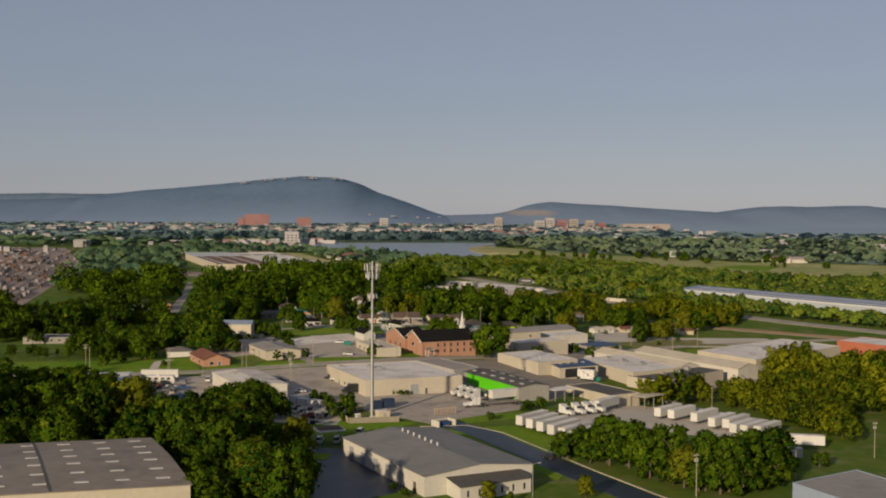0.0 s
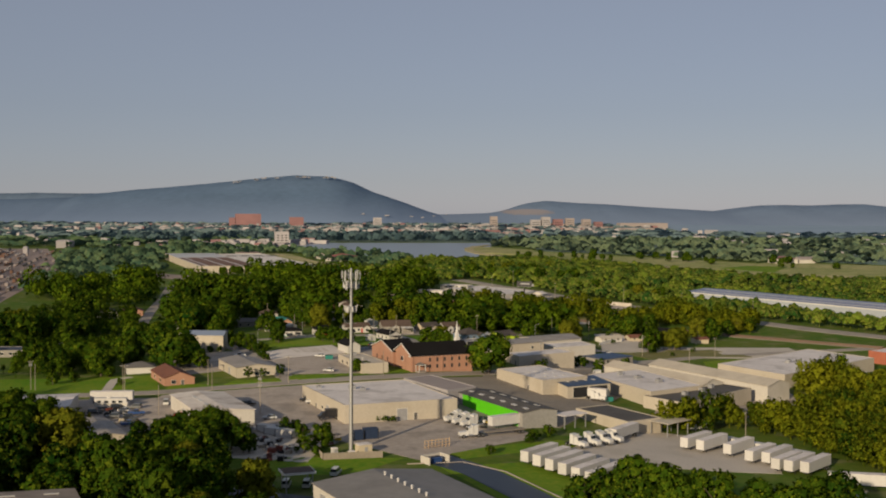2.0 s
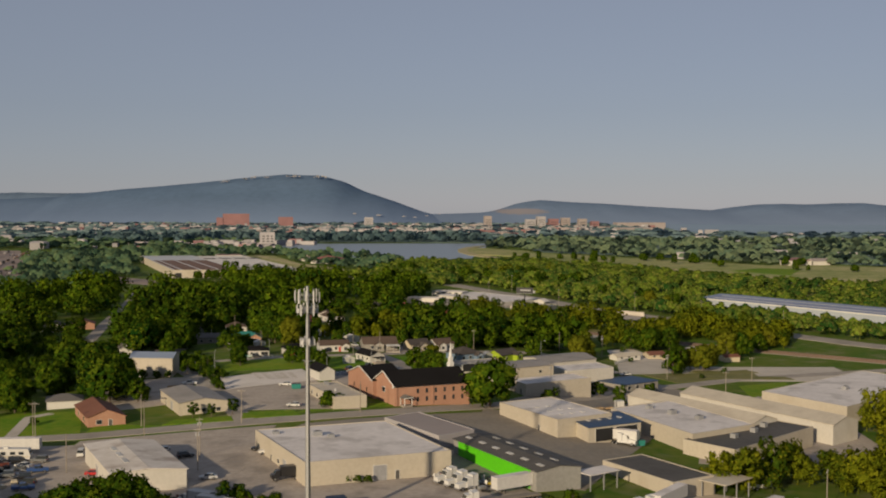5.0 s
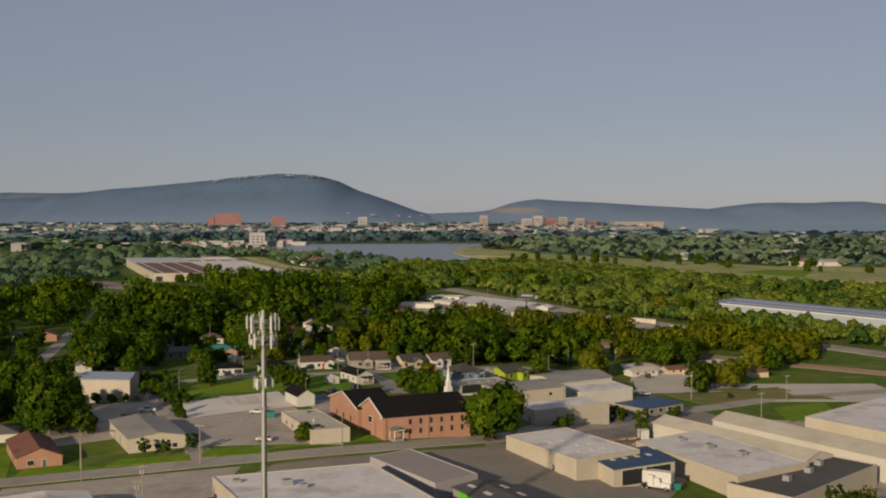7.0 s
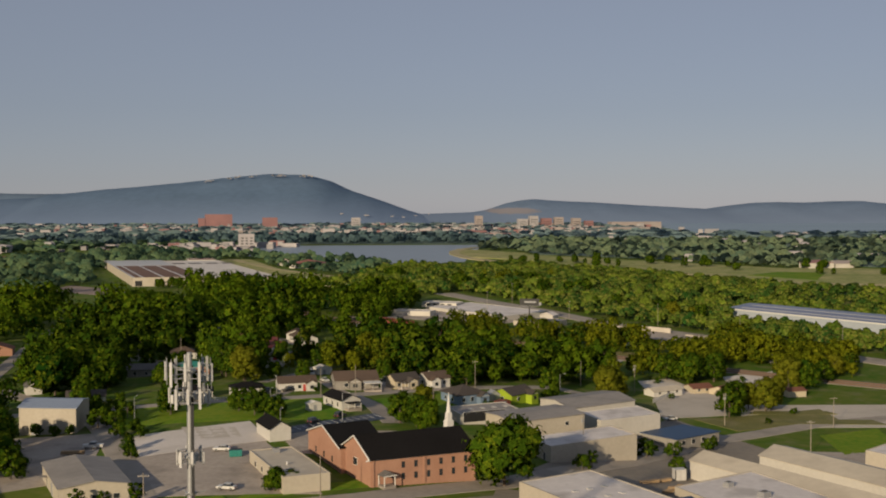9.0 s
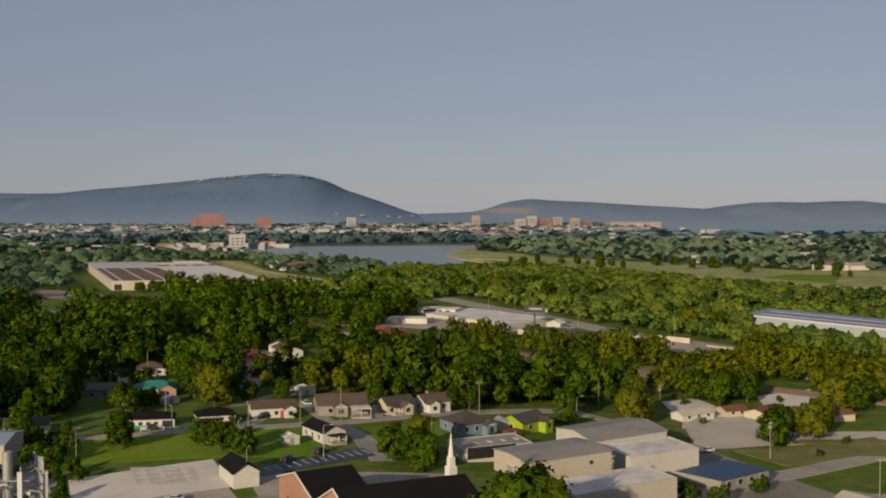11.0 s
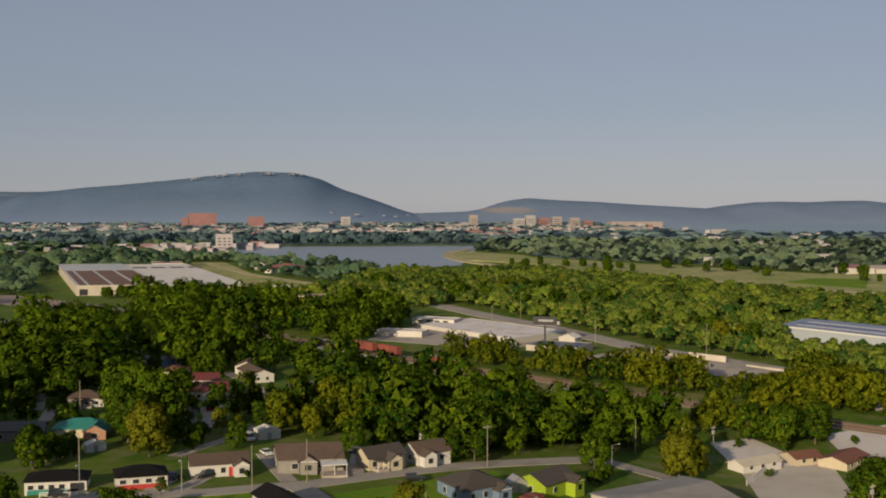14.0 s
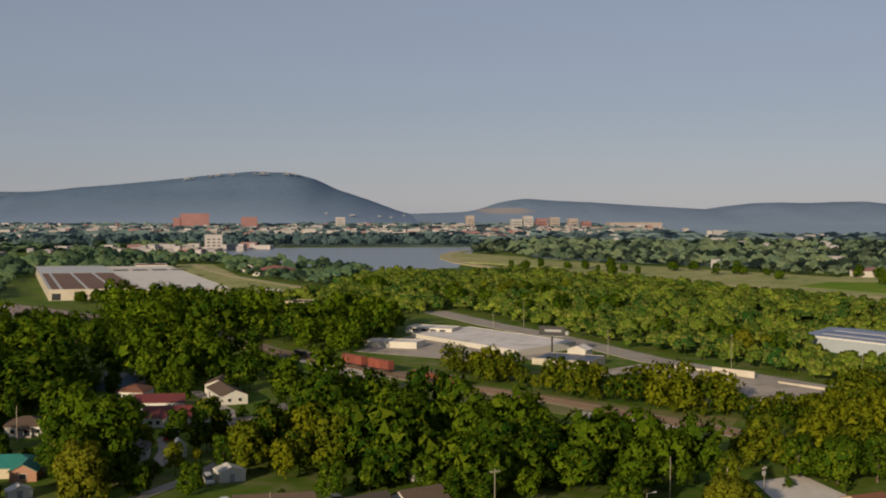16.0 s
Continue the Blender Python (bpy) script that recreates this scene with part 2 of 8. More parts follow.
M["shingle"] = mat("shingle", (0.085, 0.07, 0.06), (0.06, 0.05, 0.043), big=0.1, fine=1.8, bump=0.02, by_object=0.2)
M["brown_shingle"] = mat("brown_shingle", (0.105, 0.072, 0.053), (0.075, 0.052, 0.039), big=0.1, fine=1.8, bump=0.02, by_object=0.15)
M["black_shingle"] = mat("black_shingle", (0.012, 0.011, 0.011), (0.008, 0.007, 0.007), spec=0.1, big=0.1, fine=1.8, bump=0.02)
M["grey_shingle"] = mat("grey_shingle", (0.14, 0.13, 0.125), (0.10, 0.095, 0.09), big=0.1, fine=1.8, bump=0.02)
M["red_roof"] = mat("red_roof", (0.150, 0.034, 0.030), (0.112, 0.028, 0.025), seam=0.5, seam_dir=(0.8, 0.6, 0), rough=0.5)
M["rust_shingle"] = mat("rust_shingle", (0.180, 0.075, 0.048), (0.135, 0.058, 0.038), big=0.1, fine=1.8, bump=0.02)
M["blue_roof"] = mat("blue_roof", (0.022, 0.055, 0.125), (0.018, 0.045, 0.100), seam=0.6, seam_dir=(0.6, -0.8, 0), rough=0.45)
M["pale_blue_roof"] = mat("pale_blue_roof", (0.26, 0.31, 0.40), (0.22, 0.26, 0.34), seam=0.6, seam_dir=(0.8, 0.6, 0), rough=0.5)
M["panel_blue"] = mat("panel_blue", (0.085, 0.105, 0.190), (0.070, 0.088, 0.160), rough=0.3, big=0.05, fine=0.3, spec=0.5)
M["blue_grey_roof"] = mat("blue_grey_roof", (0.085, 0.105, 0.165), (0.065, 0.082, 0.13), seam=0.6, seam_dir=(0.8, 0.6, 0), rough=0.5)
M["solar_roof"] = mat("solar_roof", (0.190, 0.220, 0.320), (0.150, 0.175, 0.260), big=0.02, fine=0.1, rough=0.4)
M["teal"] = mat("teal", (0.03, 0.20, 0.17), (0.025, 0.15, 0.13), rough=0.5)
M["trim"] = mat("trim", (0.646, 0.629, 0.595), (0.561, 0.544, 0.510), rough=0.5)
M["glass"] = mat("glass", (0.02, 0.025, 0.03), (0.03, 0.035, 0.04), rough=0.08, spec=0.6)
M["skylight"] = mat("skylight", (0.48, 0.46, 0.43), (0.40, 0.385, 0.36), rough=0.35, by_object=0.1)
M["dark_door"] = mat("dark_door", (0.10, 0.095, 0.09), rough=0.6)
M["grey_door"] = mat("grey_door", (0.30, 0.30, 0.31), rough=0.5)
M["galvanized"] = mat("galvanized", (0.400, 0.400, 0.400), (0.320, 0.320, 0.328), rough=0.45, metal=0.5, fine=2)
M["antenna_white"] = mat("antenna_white", (0.52, 0.51, 0.50), (0.42, 0.41, 0.40), rough=0.5)
M["wood"] = mat("wood", (0.29, 0.25, 0.205), (0.21, 0.18, 0.145), big=0.5, fine=3, by_object=0.2)
M["fresh_wood"] = mat("fresh_wood", (0.42, 0.29, 0.16), (0.34, 0.23, 0.13), big=0.5, fine=3, by_object=0.2)
M["trailer_white"] = mat("trailer_white", (0.510, 0.497, 0.476), (0.433, 0.421, 0.404), by_object=0.08, rough=0.45, seam=1.2, seam_dir=(0.7, 0.7, 0))
M["tyre"] = mat("tyre", (0.018, 0.018, 0.018), rough=0.9)
M["rim"] = mat("rim", (0.45, 0.45, 0.46), rough=0.35, metal=0.8)
M["black_metal"] = mat("black_metal", (0.025, 0.025, 0.027), rough=0.5)
M["rust"] = mat("rust", (0.225, 0.062, 0.042), (0.150, 0.046, 0.034), big=0.15, fine=1.5, by_object=0.25, stain=(0.09, 0.045, 0.035))
M["ballast"] = mat("ballast", (0.24, 0.20, 0.16), (0.17, 0.14, 0.11), big=0.1, fine=2.0, bump=0.05)
M["rail"] = mat("rail", (0.20, 0.13, 0.09), rough=0.5, metal=0.6)
M["bark"] = mat("bark", (0.13, 0.10, 0.075), (0.08, 0.062, 0.048), big=0.6, fine=4, bump=0.03)
M["pale_bark"] = mat("pale_bark", (0.38, 0.33, 0.26), (0.24, 0.20, 0.15), big=0.6, fine=4, bump=0.03)
M["leaf"] = leaf_mat("leaf", (0.010, 0.038, 0.005), (0.066, 0.116, 0.006), (0.172, 0.205, 0.012), 0.14)
# darker copy of leaf: shade on the left-hand woods put into the colour
M["leaf_shaded"] = leaf_mat("leaf_shaded", (0.008, 0.030, 0.004), (0.048, 0.090, 0.006), (0.140, 0.168, 0.011), 0.12)
M["leaf_olive"] = leaf_mat("leaf_olive", (0.024, 0.058, 0.006), (0.130, 0.152, 0.008), (0.245, 0.235, 0.013))
M["leaf_warm"] = leaf_mat("leaf_warm", (0.040, 0.084, 0.007), (0.166, 0.183, 0.010), (0.276, 0.268, 0.016))
M["leaf_yellow"] = leaf_mat("leaf_yellow", (0.092, 0.118, 0.010), (0.168, 0.168, 0.012), (0.222, 0.205, 0.017))
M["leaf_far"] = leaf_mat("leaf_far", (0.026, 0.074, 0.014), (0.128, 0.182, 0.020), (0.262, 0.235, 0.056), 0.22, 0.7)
# far foliage: distance haze painted in as blue and paler tones
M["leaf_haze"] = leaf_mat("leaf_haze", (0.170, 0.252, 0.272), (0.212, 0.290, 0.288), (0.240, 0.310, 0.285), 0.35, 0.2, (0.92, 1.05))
M["leaf_shore_haze"] = leaf_mat("leaf_shore_haze", (0.070, 0.122, 0.140), (0.098, 0.150, 0.152), (0.116, 0.168, 0.160), 0.25, 0.3, (0.9, 1.05))
M["factory_brown"] = mat("factory_brown", (0.17, 0.095, 0.065), (0.13, 0.075, 0.055), big=0.02, fine=0.1, rough=0.8)
M["school_red"] = mat("school_red", (0.27, 0.105, 0.09), (0.22, 0.085, 0.075), big=0.03, fine=0.3)
M["rough_grass"] = mat("rough_grass", (0.185, 0.165, 0.052), (0.105, 0.115, 0.032), big=0.12, fine=1.6, bump=0.03, stain=(0.23, 0.19, 0.10), stain_amount=0.5)
M["rail_dirt"] = mat("rail_dirt", (0.30, 0.235, 0.205), (0.23, 0.175, 0.15), big=0.03, fine=0.4, stain=(0.15, 0.12, 0.105), stain_amount=0.6)
# town colours are greyed and flattened to hold the haze of distance
M["town_pale"] = mat("town_pale", (0.37, 0.345, 0.35), (0.29, 0.275, 0.28), big=0.01, fine=0.05)
M["town_grey"] = mat("town_grey", (0.27, 0.255, 0.26), (0.22, 0.21, 0.215), big=0.01, fine=0.05)
M["town_tan"] = mat("town_tan", (0.31, 0.265, 0.25), (0.255, 0.22, 0.21), big=0.01, fine=0.05)
M["town_brick"] = mat("town_brick", (0.235, 0.125, 0.125), (0.19, 0.105, 0.108), big=0.01, fine=0.05)
# middle-distance foliage, greyed and lifted in colour to carry haze
M["leaf_mid_haze"] = leaf_mat("leaf_mid_haze", (0.108, 0.176, 0.118), (0.188, 0.250, 0.142), (0.262, 0.292, 0.155), 0.3, 0.5, (0.85, 1.1))
M["leaf_back_haze"] = leaf_mat("leaf_back_haze", (0.055, 0.115, 0.075), (0.115, 0.180, 0.088), (0.190, 0.225, 0.100), 0.25, 0.5, (0.85, 1.1))
M["cool_metal"] = mat("cool_metal", (0.34, 0.37, 0.41), (0.28, 0.305, 0.34), seam=0.6, seam_dir=(0.8, 0.6, 0), rough=0.55)


# the lie of the land: a low rise under the houses, lower flats to the right of it and a hollow beyond the highway
def g(x, y):
    hill = 5.0 * np.exp(-((x + 38) / 70) ** 2 - ((y - 565) / 135) ** 2)
    across = (x - 138) * 0.819 + (y - 851) * 0.573          # beyond the highway, and along it
    along = (x - 138) * 0.573 - (y - 851) * 0.819
    hollow = 10.0 / (1 + np.exp(-(across - 75) / 15)) / (1 + np.exp(-(along + 115) / 20)) / (1 + np.exp((across - 300) / 25))
    return hill - hollow - 6.5 / (1 + np.exp(-(x - 62) / 16)) * np.exp(-((y - 560) / 330) ** 2)


def obj(name, bm, material, parent=None, at=(0, 0, 0), smooth=False):
    me = bpy.data.meshes.new(name)
    bm.normal_update()
    bm.to_mesh(me)
    bm.free()
    me.materials.append(material)
    if smooth:
        for p in me.polygons:
            p.use_smooth = True
    ob = new(name, me)
    ob.location = at
    if parent:
        ob.parent = parent
    return ob


def part(name, bm, material, parent, label="", at=(0, 0, 0), smooth=False):
    return tagged(obj(name, bm, material, parent, at, smooth), label)


def thing(name, at, label, category, group="", rz=0.0):
    root = new(name)
    root.matrix_basis = pose(*at, 0, 0, rz)
    root.empty_display_size = 0.5
    return tagged(root, label, category, group)


def add_box(bm, cx, cy, cz, sx, sy, sz, rz=0.0, taper=1.0):
    """A box with its centre at c; taper narrows the top."""
    c, s = math.cos(rz), math.sin(rz)
    vs = []
    for dz, k in ((-0.5, 1.0), (0.5, taper)):
        for dx, dy in ((-0.5, -0.5), (0.5, -0.5), (0.5, 0.5), (-0.5, 0.5)):
            px, py = dx * sx * k, dy * sy * k
            vs.append(bm.verts.new((cx + c * px - s * py, cy + s * px + c * py, cz + dz * sz)))
    for f in ((3, 2, 1, 0), (4, 5, 6, 7), (0, 1, 5, 4), (1, 2, 6, 5), (2, 3, 7, 6), (3, 0, 4, 7)):
        bm.faces.new([vs[i] for i in f])


def box(*a, **k):
    bm = bmesh.new()
    add_box(bm, *a, **k)
    return bm


def add_tube(bm, p, q, r0, r1=None, n=8, caps=True):
    p, q = Vector(p), Vector(q)
    r1 = r0 if r1 is None else r1
    d = (q - p).normalized()
    a = d.orthogonal().normalized()
    b = d.cross(a)
    rings = []
    for c, r in ((p, r0), (q, r1)):
        rings.append([bm.verts.new(c + r * (math.cos(6.2832 * i / n) * a + math.sin(6.2832 * i / n) * b)) for i in range(n)])
    for i in range(n):
        bm.faces.new((rings[0][i], rings[0][(i + 1) % n], rings[1][(i + 1) % n], rings[1][i]))
    if caps:
        bm.faces.new(rings[0][::-1])
        bm.faces.new(rings[1])


def tube(*a, **k):
    bm = bmesh.new()
    add_tube(bm, *a, **k)
    return bm


def prism(bm, pts, z0, z1):
    """An upright prism over a convex outline."""
    lo = [bm.verts.new((x, y, z0)) for x, y in pts]
    hi = [bm.verts.new((x, y, z1)) for x, y in pts]
    n = len(pts)
    bm.faces.new(lo[::-1])
    bm.faces.new(hi)
    for i in range(n):
        bm.faces.new((lo[i], lo[(i + 1) % n], hi[(i + 1) % n], hi[i]))


BLOCK = []          # outlines on which no wood grows


def inside(poly, x, y):
    """Which of the points lie in the outline."""
    hit = np.zeros(np.shape(x), bool)
    for (x0, y0), (x1, y1) in zip(poly, poly[1:] + poly[:1]):
        cross = (y0 > y) != (y1 > y)
        hit ^= cross & (x < (x1 - x0) * (y - y0) / ((y1 - y0) or 1e-9) + x0)
    return hit


def grown(poly, by):
    cx, cy = sum(p[0] for p in poly) / len(poly), sum(p[1] for p in poly) / len(poly)
    out = []
    for x, y in poly:
        d = math.hypot(x - cx, y - cy) or 1
        out.append((x + (x - cx) / d * by, y + (y - cy) / d * by))
    return out


def patch(name, poly, material, up=0.06, label="", category="", step=4.0, kind="structure", block=True):
    """A sheet of ground cover over a four-cornered outline that follows the lie of the land, with a thin edge."""
    a, b, c, d = [np.array(p, float) for p in poly]
    nu = max(1, int(max(np.linalg.norm(b - a), np.linalg.norm(c - d)) / step))
    nv = max(1, int(max(np.linalg.norm(d - a), np.linalg.norm(c - b)) / step))
    u, v = np.meshgrid(np.linspace(0, 1, nu + 1), np.linspace(0, 1, nv + 1))
    xy = ((1 - u) * (1 - v))[..., None] * a + (u * (1 - v))[..., None] * b + (u * v)[..., None] * c + ((1 - u) * v)[..., None] * d
    z = g(xy[..., 0], xy[..., 1]) + up
    bm = bmesh.new()
    vs = [[bm.verts.new((xy[j, i, 0], xy[j, i, 1], z[j, i])) for i in range(nu + 1)] for j in range(nv + 1)]
    for j in range(nv):
        for i in range(nu):
            bm.faces.new((vs[j][i], vs[j][i + 1], vs[j + 1][i + 1], vs[j + 1][i]))
    ring = vs[0] + [r[-1] for r in vs[1:]] + vs[-1][-2::-1] + [r[0] for r in vs[-2:0:-1]]
    low = [bm.verts.new(w.co - Vector((0, 0, up + 0.1))) for w in ring]
    for i in range(len(ring)):
        j = (i + 1) % len(ring)
        bm.faces.new((ring[j], ring[i], low[i], low[j]))
    if block:
        BLOCK.append([tuple(p) for p in (a, b, c, d)])
    return tagged(obj(name, bm, material), label, category, kind=kind)


def road(name, pts, width, material, up=0.09, label="", category="road", block=True):
    """A strip along a line of points."""
    pts = [np.array(p, float) for p in pts]
    fine = []
    for p, q in zip(pts, pts[1:]):
        n = max(1, int(np.linalg.norm(q - p) / 5))
        fine += [p + (q - p) * i / n for i in range(n)]
    fine.append(pts[-1])
    bm = bmesh.new()
    rows = []
    for i, p in enumerate(fine):
        d = fine[min(i + 1, len(fine) - 1)] - fine[max(i - 1, 0)]
        d /= np.linalg.norm(d)
        s = np.array((-d[1], d[0])) * width / 2
        rows.append([bm.verts.new((*(p + s * k), g(*(p + s * k)) + up * (1 if abs(k) < 1.01 else -1))) for k in (1.03, 1, 0, -1, -1.03)])
    for r, q in zip(rows, rows[1:]):
        for i in range(4):
            bm.faces.new((r[i], r[i + 1], q[i + 1], q[i]))
    if block:
        for p, q in zip(pts, pts[1:]):
            d = (q - p) / np.linalg.norm(q - p)
            s = np.array((-d[1], d[0])) * (width / 2 + 1.5)
            BLOCK.append([tuple(p + s), tuple(q + s), tuple(q - s), tuple(p - s)])
    return tagged(obj(name, bm, material), label, category, kind="structure")


def clamp_corner(N, R, L, lo=80, hi=100):
    """Turns the shorter side until the corner is close to square."""
    N, R, L = [np.array(p, float) for p in (N, R, L)]
    u, v = R - N, L - N
    a = math.degrees(math.atan2(u[0] * v[1] - u[1] * v[0], u @ v))
    want = min(max(abs(a), lo), hi) * (1 if a > 0 else -1)
    t = radians(want - a)
    if np.linalg.norm(u) < np.linalg.norm(v):
        t = -t
        c, s = math.cos(t), math.sin(t)
        u = np.array((c * u[0] - s * u[1], s * u[0] + c * u[1]))
    else:
        c, s = math.cos(t), math.sin(t)
        v = np.array((c * v[0] - s * v[1], s * v[0] + c * v[1]))
    return N, u, v


def building(name, N, R, L, h, wall, roofm, label, category="building", roof="flat", rise=1.5, over=0.4, feats=(), base=None, group="", tops=()):
    """A house or hall: N the near corner, R and L the ends of its two near sides. roof: flat, gable_u (ridge along N-R), gable_v, hip, shed.
    feats: (kind, side, place along it 0..1, height of the centre, width, height). tops: (kind, u, v, sx, sy, sz) on the roof."""
    N, u, v = clamp_corner(N, R, L)
    c = N + (u + v) / 2
    quad = [N - c, N + u - c, N + u + v - c, N + v - c]
    if u[0] * v[1] - u[1] * v[0] < 0:
        quad = quad[::-1]
    z = base if base is not None else float(g(N[0], N[1]))
    BLOCK.append(grown([tuple(q + c) for q in quad], 3.0))
    root = thing(name, (c[0], c[1], z), label, category, group)
    lu, lv = np.linalg.norm(u), np.linalg.norm(v)
    uu, vv = u / lu, v / lv

    def at(a, b, zz):
        p = N + u * a + v * b - c
        return (p[0], p[1], zz)

    bm = bmesh.new()
    if roof == "flat":
        t = 0.3
        inner = [np.array(at(a, b, 0)[:2]) for a, b in ((t / lu, t / lv), (1 - t / lu, t / lv), (1 - t / lu, 1 - t / lv), (t / lu, 1 - t / lv))]
        outer = [np.array(at(a, b, 0)[:2]) for a, b in ((0, 0), (1, 0), (1, 1), (0, 1))]
        o0 = [bm.verts.new((*p, -7.0)) for p in outer]
        o1 = [bm.verts.new((*p, h)) for p in outer]
        i1 = [bm.verts.new((*p, h)) for p in inner]
        i0 = [bm.verts.new((*p, h - 0.28)) for p in inner]
        for i in range(4):
            j = (i + 1) % 4
            bm.faces.new((o0[i], o0[j], o1[j], o1[i]))
            bm.faces.new((o1[i], o1[j], i1[j], i1[i]))
            bm.faces.new((i1[i], i1[j], i0[j], i0[i]))
        bmesh.ops.recalc_face_normals(bm, faces=bm.faces)
        part("wall", bm, wall, root)
        bm = bmesh.new()
        prism(bm, [tuple(p) for p in inner], h - 0.45, h - 0.18)
        bmesh.ops.recalc_face_normals(bm, faces=bm.faces)
        part("roof", bm, roofm, root)
        top = h - 0.18
    else:
        ring = [bm.verts.new(at(a, b, -7.0)) for a, b in ((0, 0), (1, 0), (1, 1), (0, 1))]
        top_z = [h, h, h + (rise if roof == "shed" else 0), h + (rise if roof == "shed" else 0)]
        up = [bm.verts.new(at(a, b, top_z[i])) for i, (a, b) in enumerate(((0, 0), (1, 0), (1, 1), (0, 1)))]
        for i in range(4):
            j = (i + 1) % 4
            mid = []
            if roof == "gable_u" and i in (1, 3):
                mid = [bm.verts.new(at(1 if i == 1 else 0, 0.5, h + rise))]
            if roof == "gable_v" and i in (0, 2):
                mid = [bm.verts.new(at(0.5, 0 if i == 0 else 1, h + rise))]
            bm.faces.new([ring[i], ring[j], up[j]] + mid + [up[i]])
        bmesh.ops.recalc_face_normals(bm, faces=bm.faces)
        part("wall", bm, wall, root)
        eu, ev = over / lu, over / lv
        if roof == "hip":
            q = min(lu, lv) / 2
            if lu >= lv:
                r0, r1 = (q / lu, 0.5), (1 - q / lu, 0.5)
                sides = [((-eu, -ev), (1 + eu, -ev), r1, r0), ((1 + eu, 1 + ev), (-eu, 1 + ev), r0, r1), ((1 + eu, -ev), (1 + eu, 1 + ev), r1), ((-eu, 1 + ev), (-eu, -ev), r0)]
            else:
                r0, r1 = (0.5, q / lv), (0.5, 1 - q / lv)
                sides = [((1 + eu, -ev), (1 + eu, 1 + ev), r1, r0), ((-eu, 1 + ev), (-eu, -ev), r0, r1), ((-eu, -ev), (1 + eu, -ev), r0), ((1 + eu, 1 + ev), (-eu, 1 + ev), r1)]
            bm = bmesh.new()
            for s in sides:
                hi = [bm.verts.new(at(a, b, h + (rise if (a, b) in (r0, r1) else -0.05) + 0.12)) for a, b in s]
                lo = [bm.verts.new(w.co - Vector((0, 0, 0.22))) for w in hi]
                bm.faces.new(hi)
                bm.faces.new(lo[::-1])
                bm.faces.new((hi[1], hi[0], lo[0], lo[1]))
            part("roof", bm, roofm, root)
        else:
            if roof == "gable_u":
                k = rise / 0.5
                sl = [((-eu, -ev, h - k * ev), (1 + eu, -ev, h - k * ev), (1 + eu, 0.5, h + rise), (-eu, 0.5, h + rise)),
                      ((-eu, 0.5, h + rise), (1 + eu, 0.5, h + rise), (1 + eu, 1 + ev, h - k * ev), (-eu, 1 + ev, h - k * ev))]
            elif roof == "gable_v":
                k = rise / 0.5
                sl = [((-eu, -ev, h - k * eu), (0.5, -ev, h + rise), (0.5, 1 + ev, h + rise), (-eu, 1 + ev, h - k * eu)),
                      ((0.5, -ev, h + rise), (1 + eu, -ev, h - k * eu), (1 + eu, 1 + ev, h - k * eu), (0.5, 1 + ev, h + rise))]
            else:
                sl = [((-eu, -ev, h - rise * ev), (1 + eu, -ev, h - rise * ev), (1 + eu, 1 + ev, h + rise * (1 + ev)), (-eu, 1 + ev, h + rise * (1 + ev)))]
            for s in sl:
                bm = bmesh.new()
                hi = [bm.verts.new(at(a, b, zz + 0.16)) for a, b, zz in s]
                lo = [bm.verts.new(at(a, b, zz + 0.02)) for a, b, zz in s]
                bm.faces.new(hi)
                bm.faces.new(lo[::-1])
                for i in range(4):
                    j = (i + 1) % 4
                    bm.faces.new((hi[j], hi[i], lo[i], lo[j]))
                bmesh.ops.recalc_face_normals(bm, faces=bm.faces)
                part("roof", bm, roofm, root)
        top = h

    def roof_z(a, b):
        if roof == "gable_u":
            return h + rise * (1 - abs(b - 0.5) * 2) + 0.16
        if roof == "gable_v":
            return h + rise * (1 - abs(a - 0.5) * 2) + 0.16
        if roof == "shed":
            return h + rise * b + 0.16
        if roof == "hip":
            return h + rise * 0.7
        return top

    sides = {"F": ((0, 0), (1, 0)), "L": ((0, 1), (0, 0)), "R": ((1, 0), (1, 1)), "B": ((1, 1), (0, 1))}
    for kind, side, s, zc, w, hh in feats:
        (a0, b0), (a1, b1) = sides[side]
        p0, p1 = np.array(at(a0, b0, 0)[:2]), np.array(at(a1, b1, 0)[:2])
        d = (p1 - p0) / np.linalg.norm(p1 - p0)
        p = p0 + (p1 - p0) * s
        rz = math.atan2(d[1], d[0])
        nrm = np.array((d[1], -d[0]))
        if nrm @ p < 0:
            nrm = -nrm
        if kind == "window":
            f = part("window", box(*(p + nrm * 0.02), zc, w + 0.16, 0.10, hh + 0.16, rz), M["trim"], root)
            f2 = part("pane", box(*(p + nrm * 0.06), zc, w, 0.08, hh, rz), M["glass"], f)
        elif kind == "dark_window":
            part("window", box(*(p + nrm * 0.02), zc, w, 0.10, hh, rz), M["glass"], root)
        elif kind in ("door", "dock_door", "dark_opening", "red_door", "white_door"):
            m = {"door": M["dark_door"], "dock_door": M["grey_door"], "dark_opening": M["black_metal"], "red_door": M["red_paint"], "white_door": M["trim"]}[kind]
            f = part("door_frame" if kind != "dark_opening" else "bay_opening", box(*(p + nrm * 0.02), zc, w + 0.2, 0.08, hh + 0.1, rz), M["trim"], root)
            part("door", box(*(p + nrm * 0.05), zc - 0.02, w, 0.08, hh, rz), m, f)
        elif kind == "awning":
            part("awning", box(*(p + nrm * 0.9), zc, w, 1.8, hh, rz), roofm, root)
        elif kind == "porch":
            pr = part("porch_roof", box(*(p + nrm * 1.3), zc, w, 2.6, 0.18, rz), roofm, root)
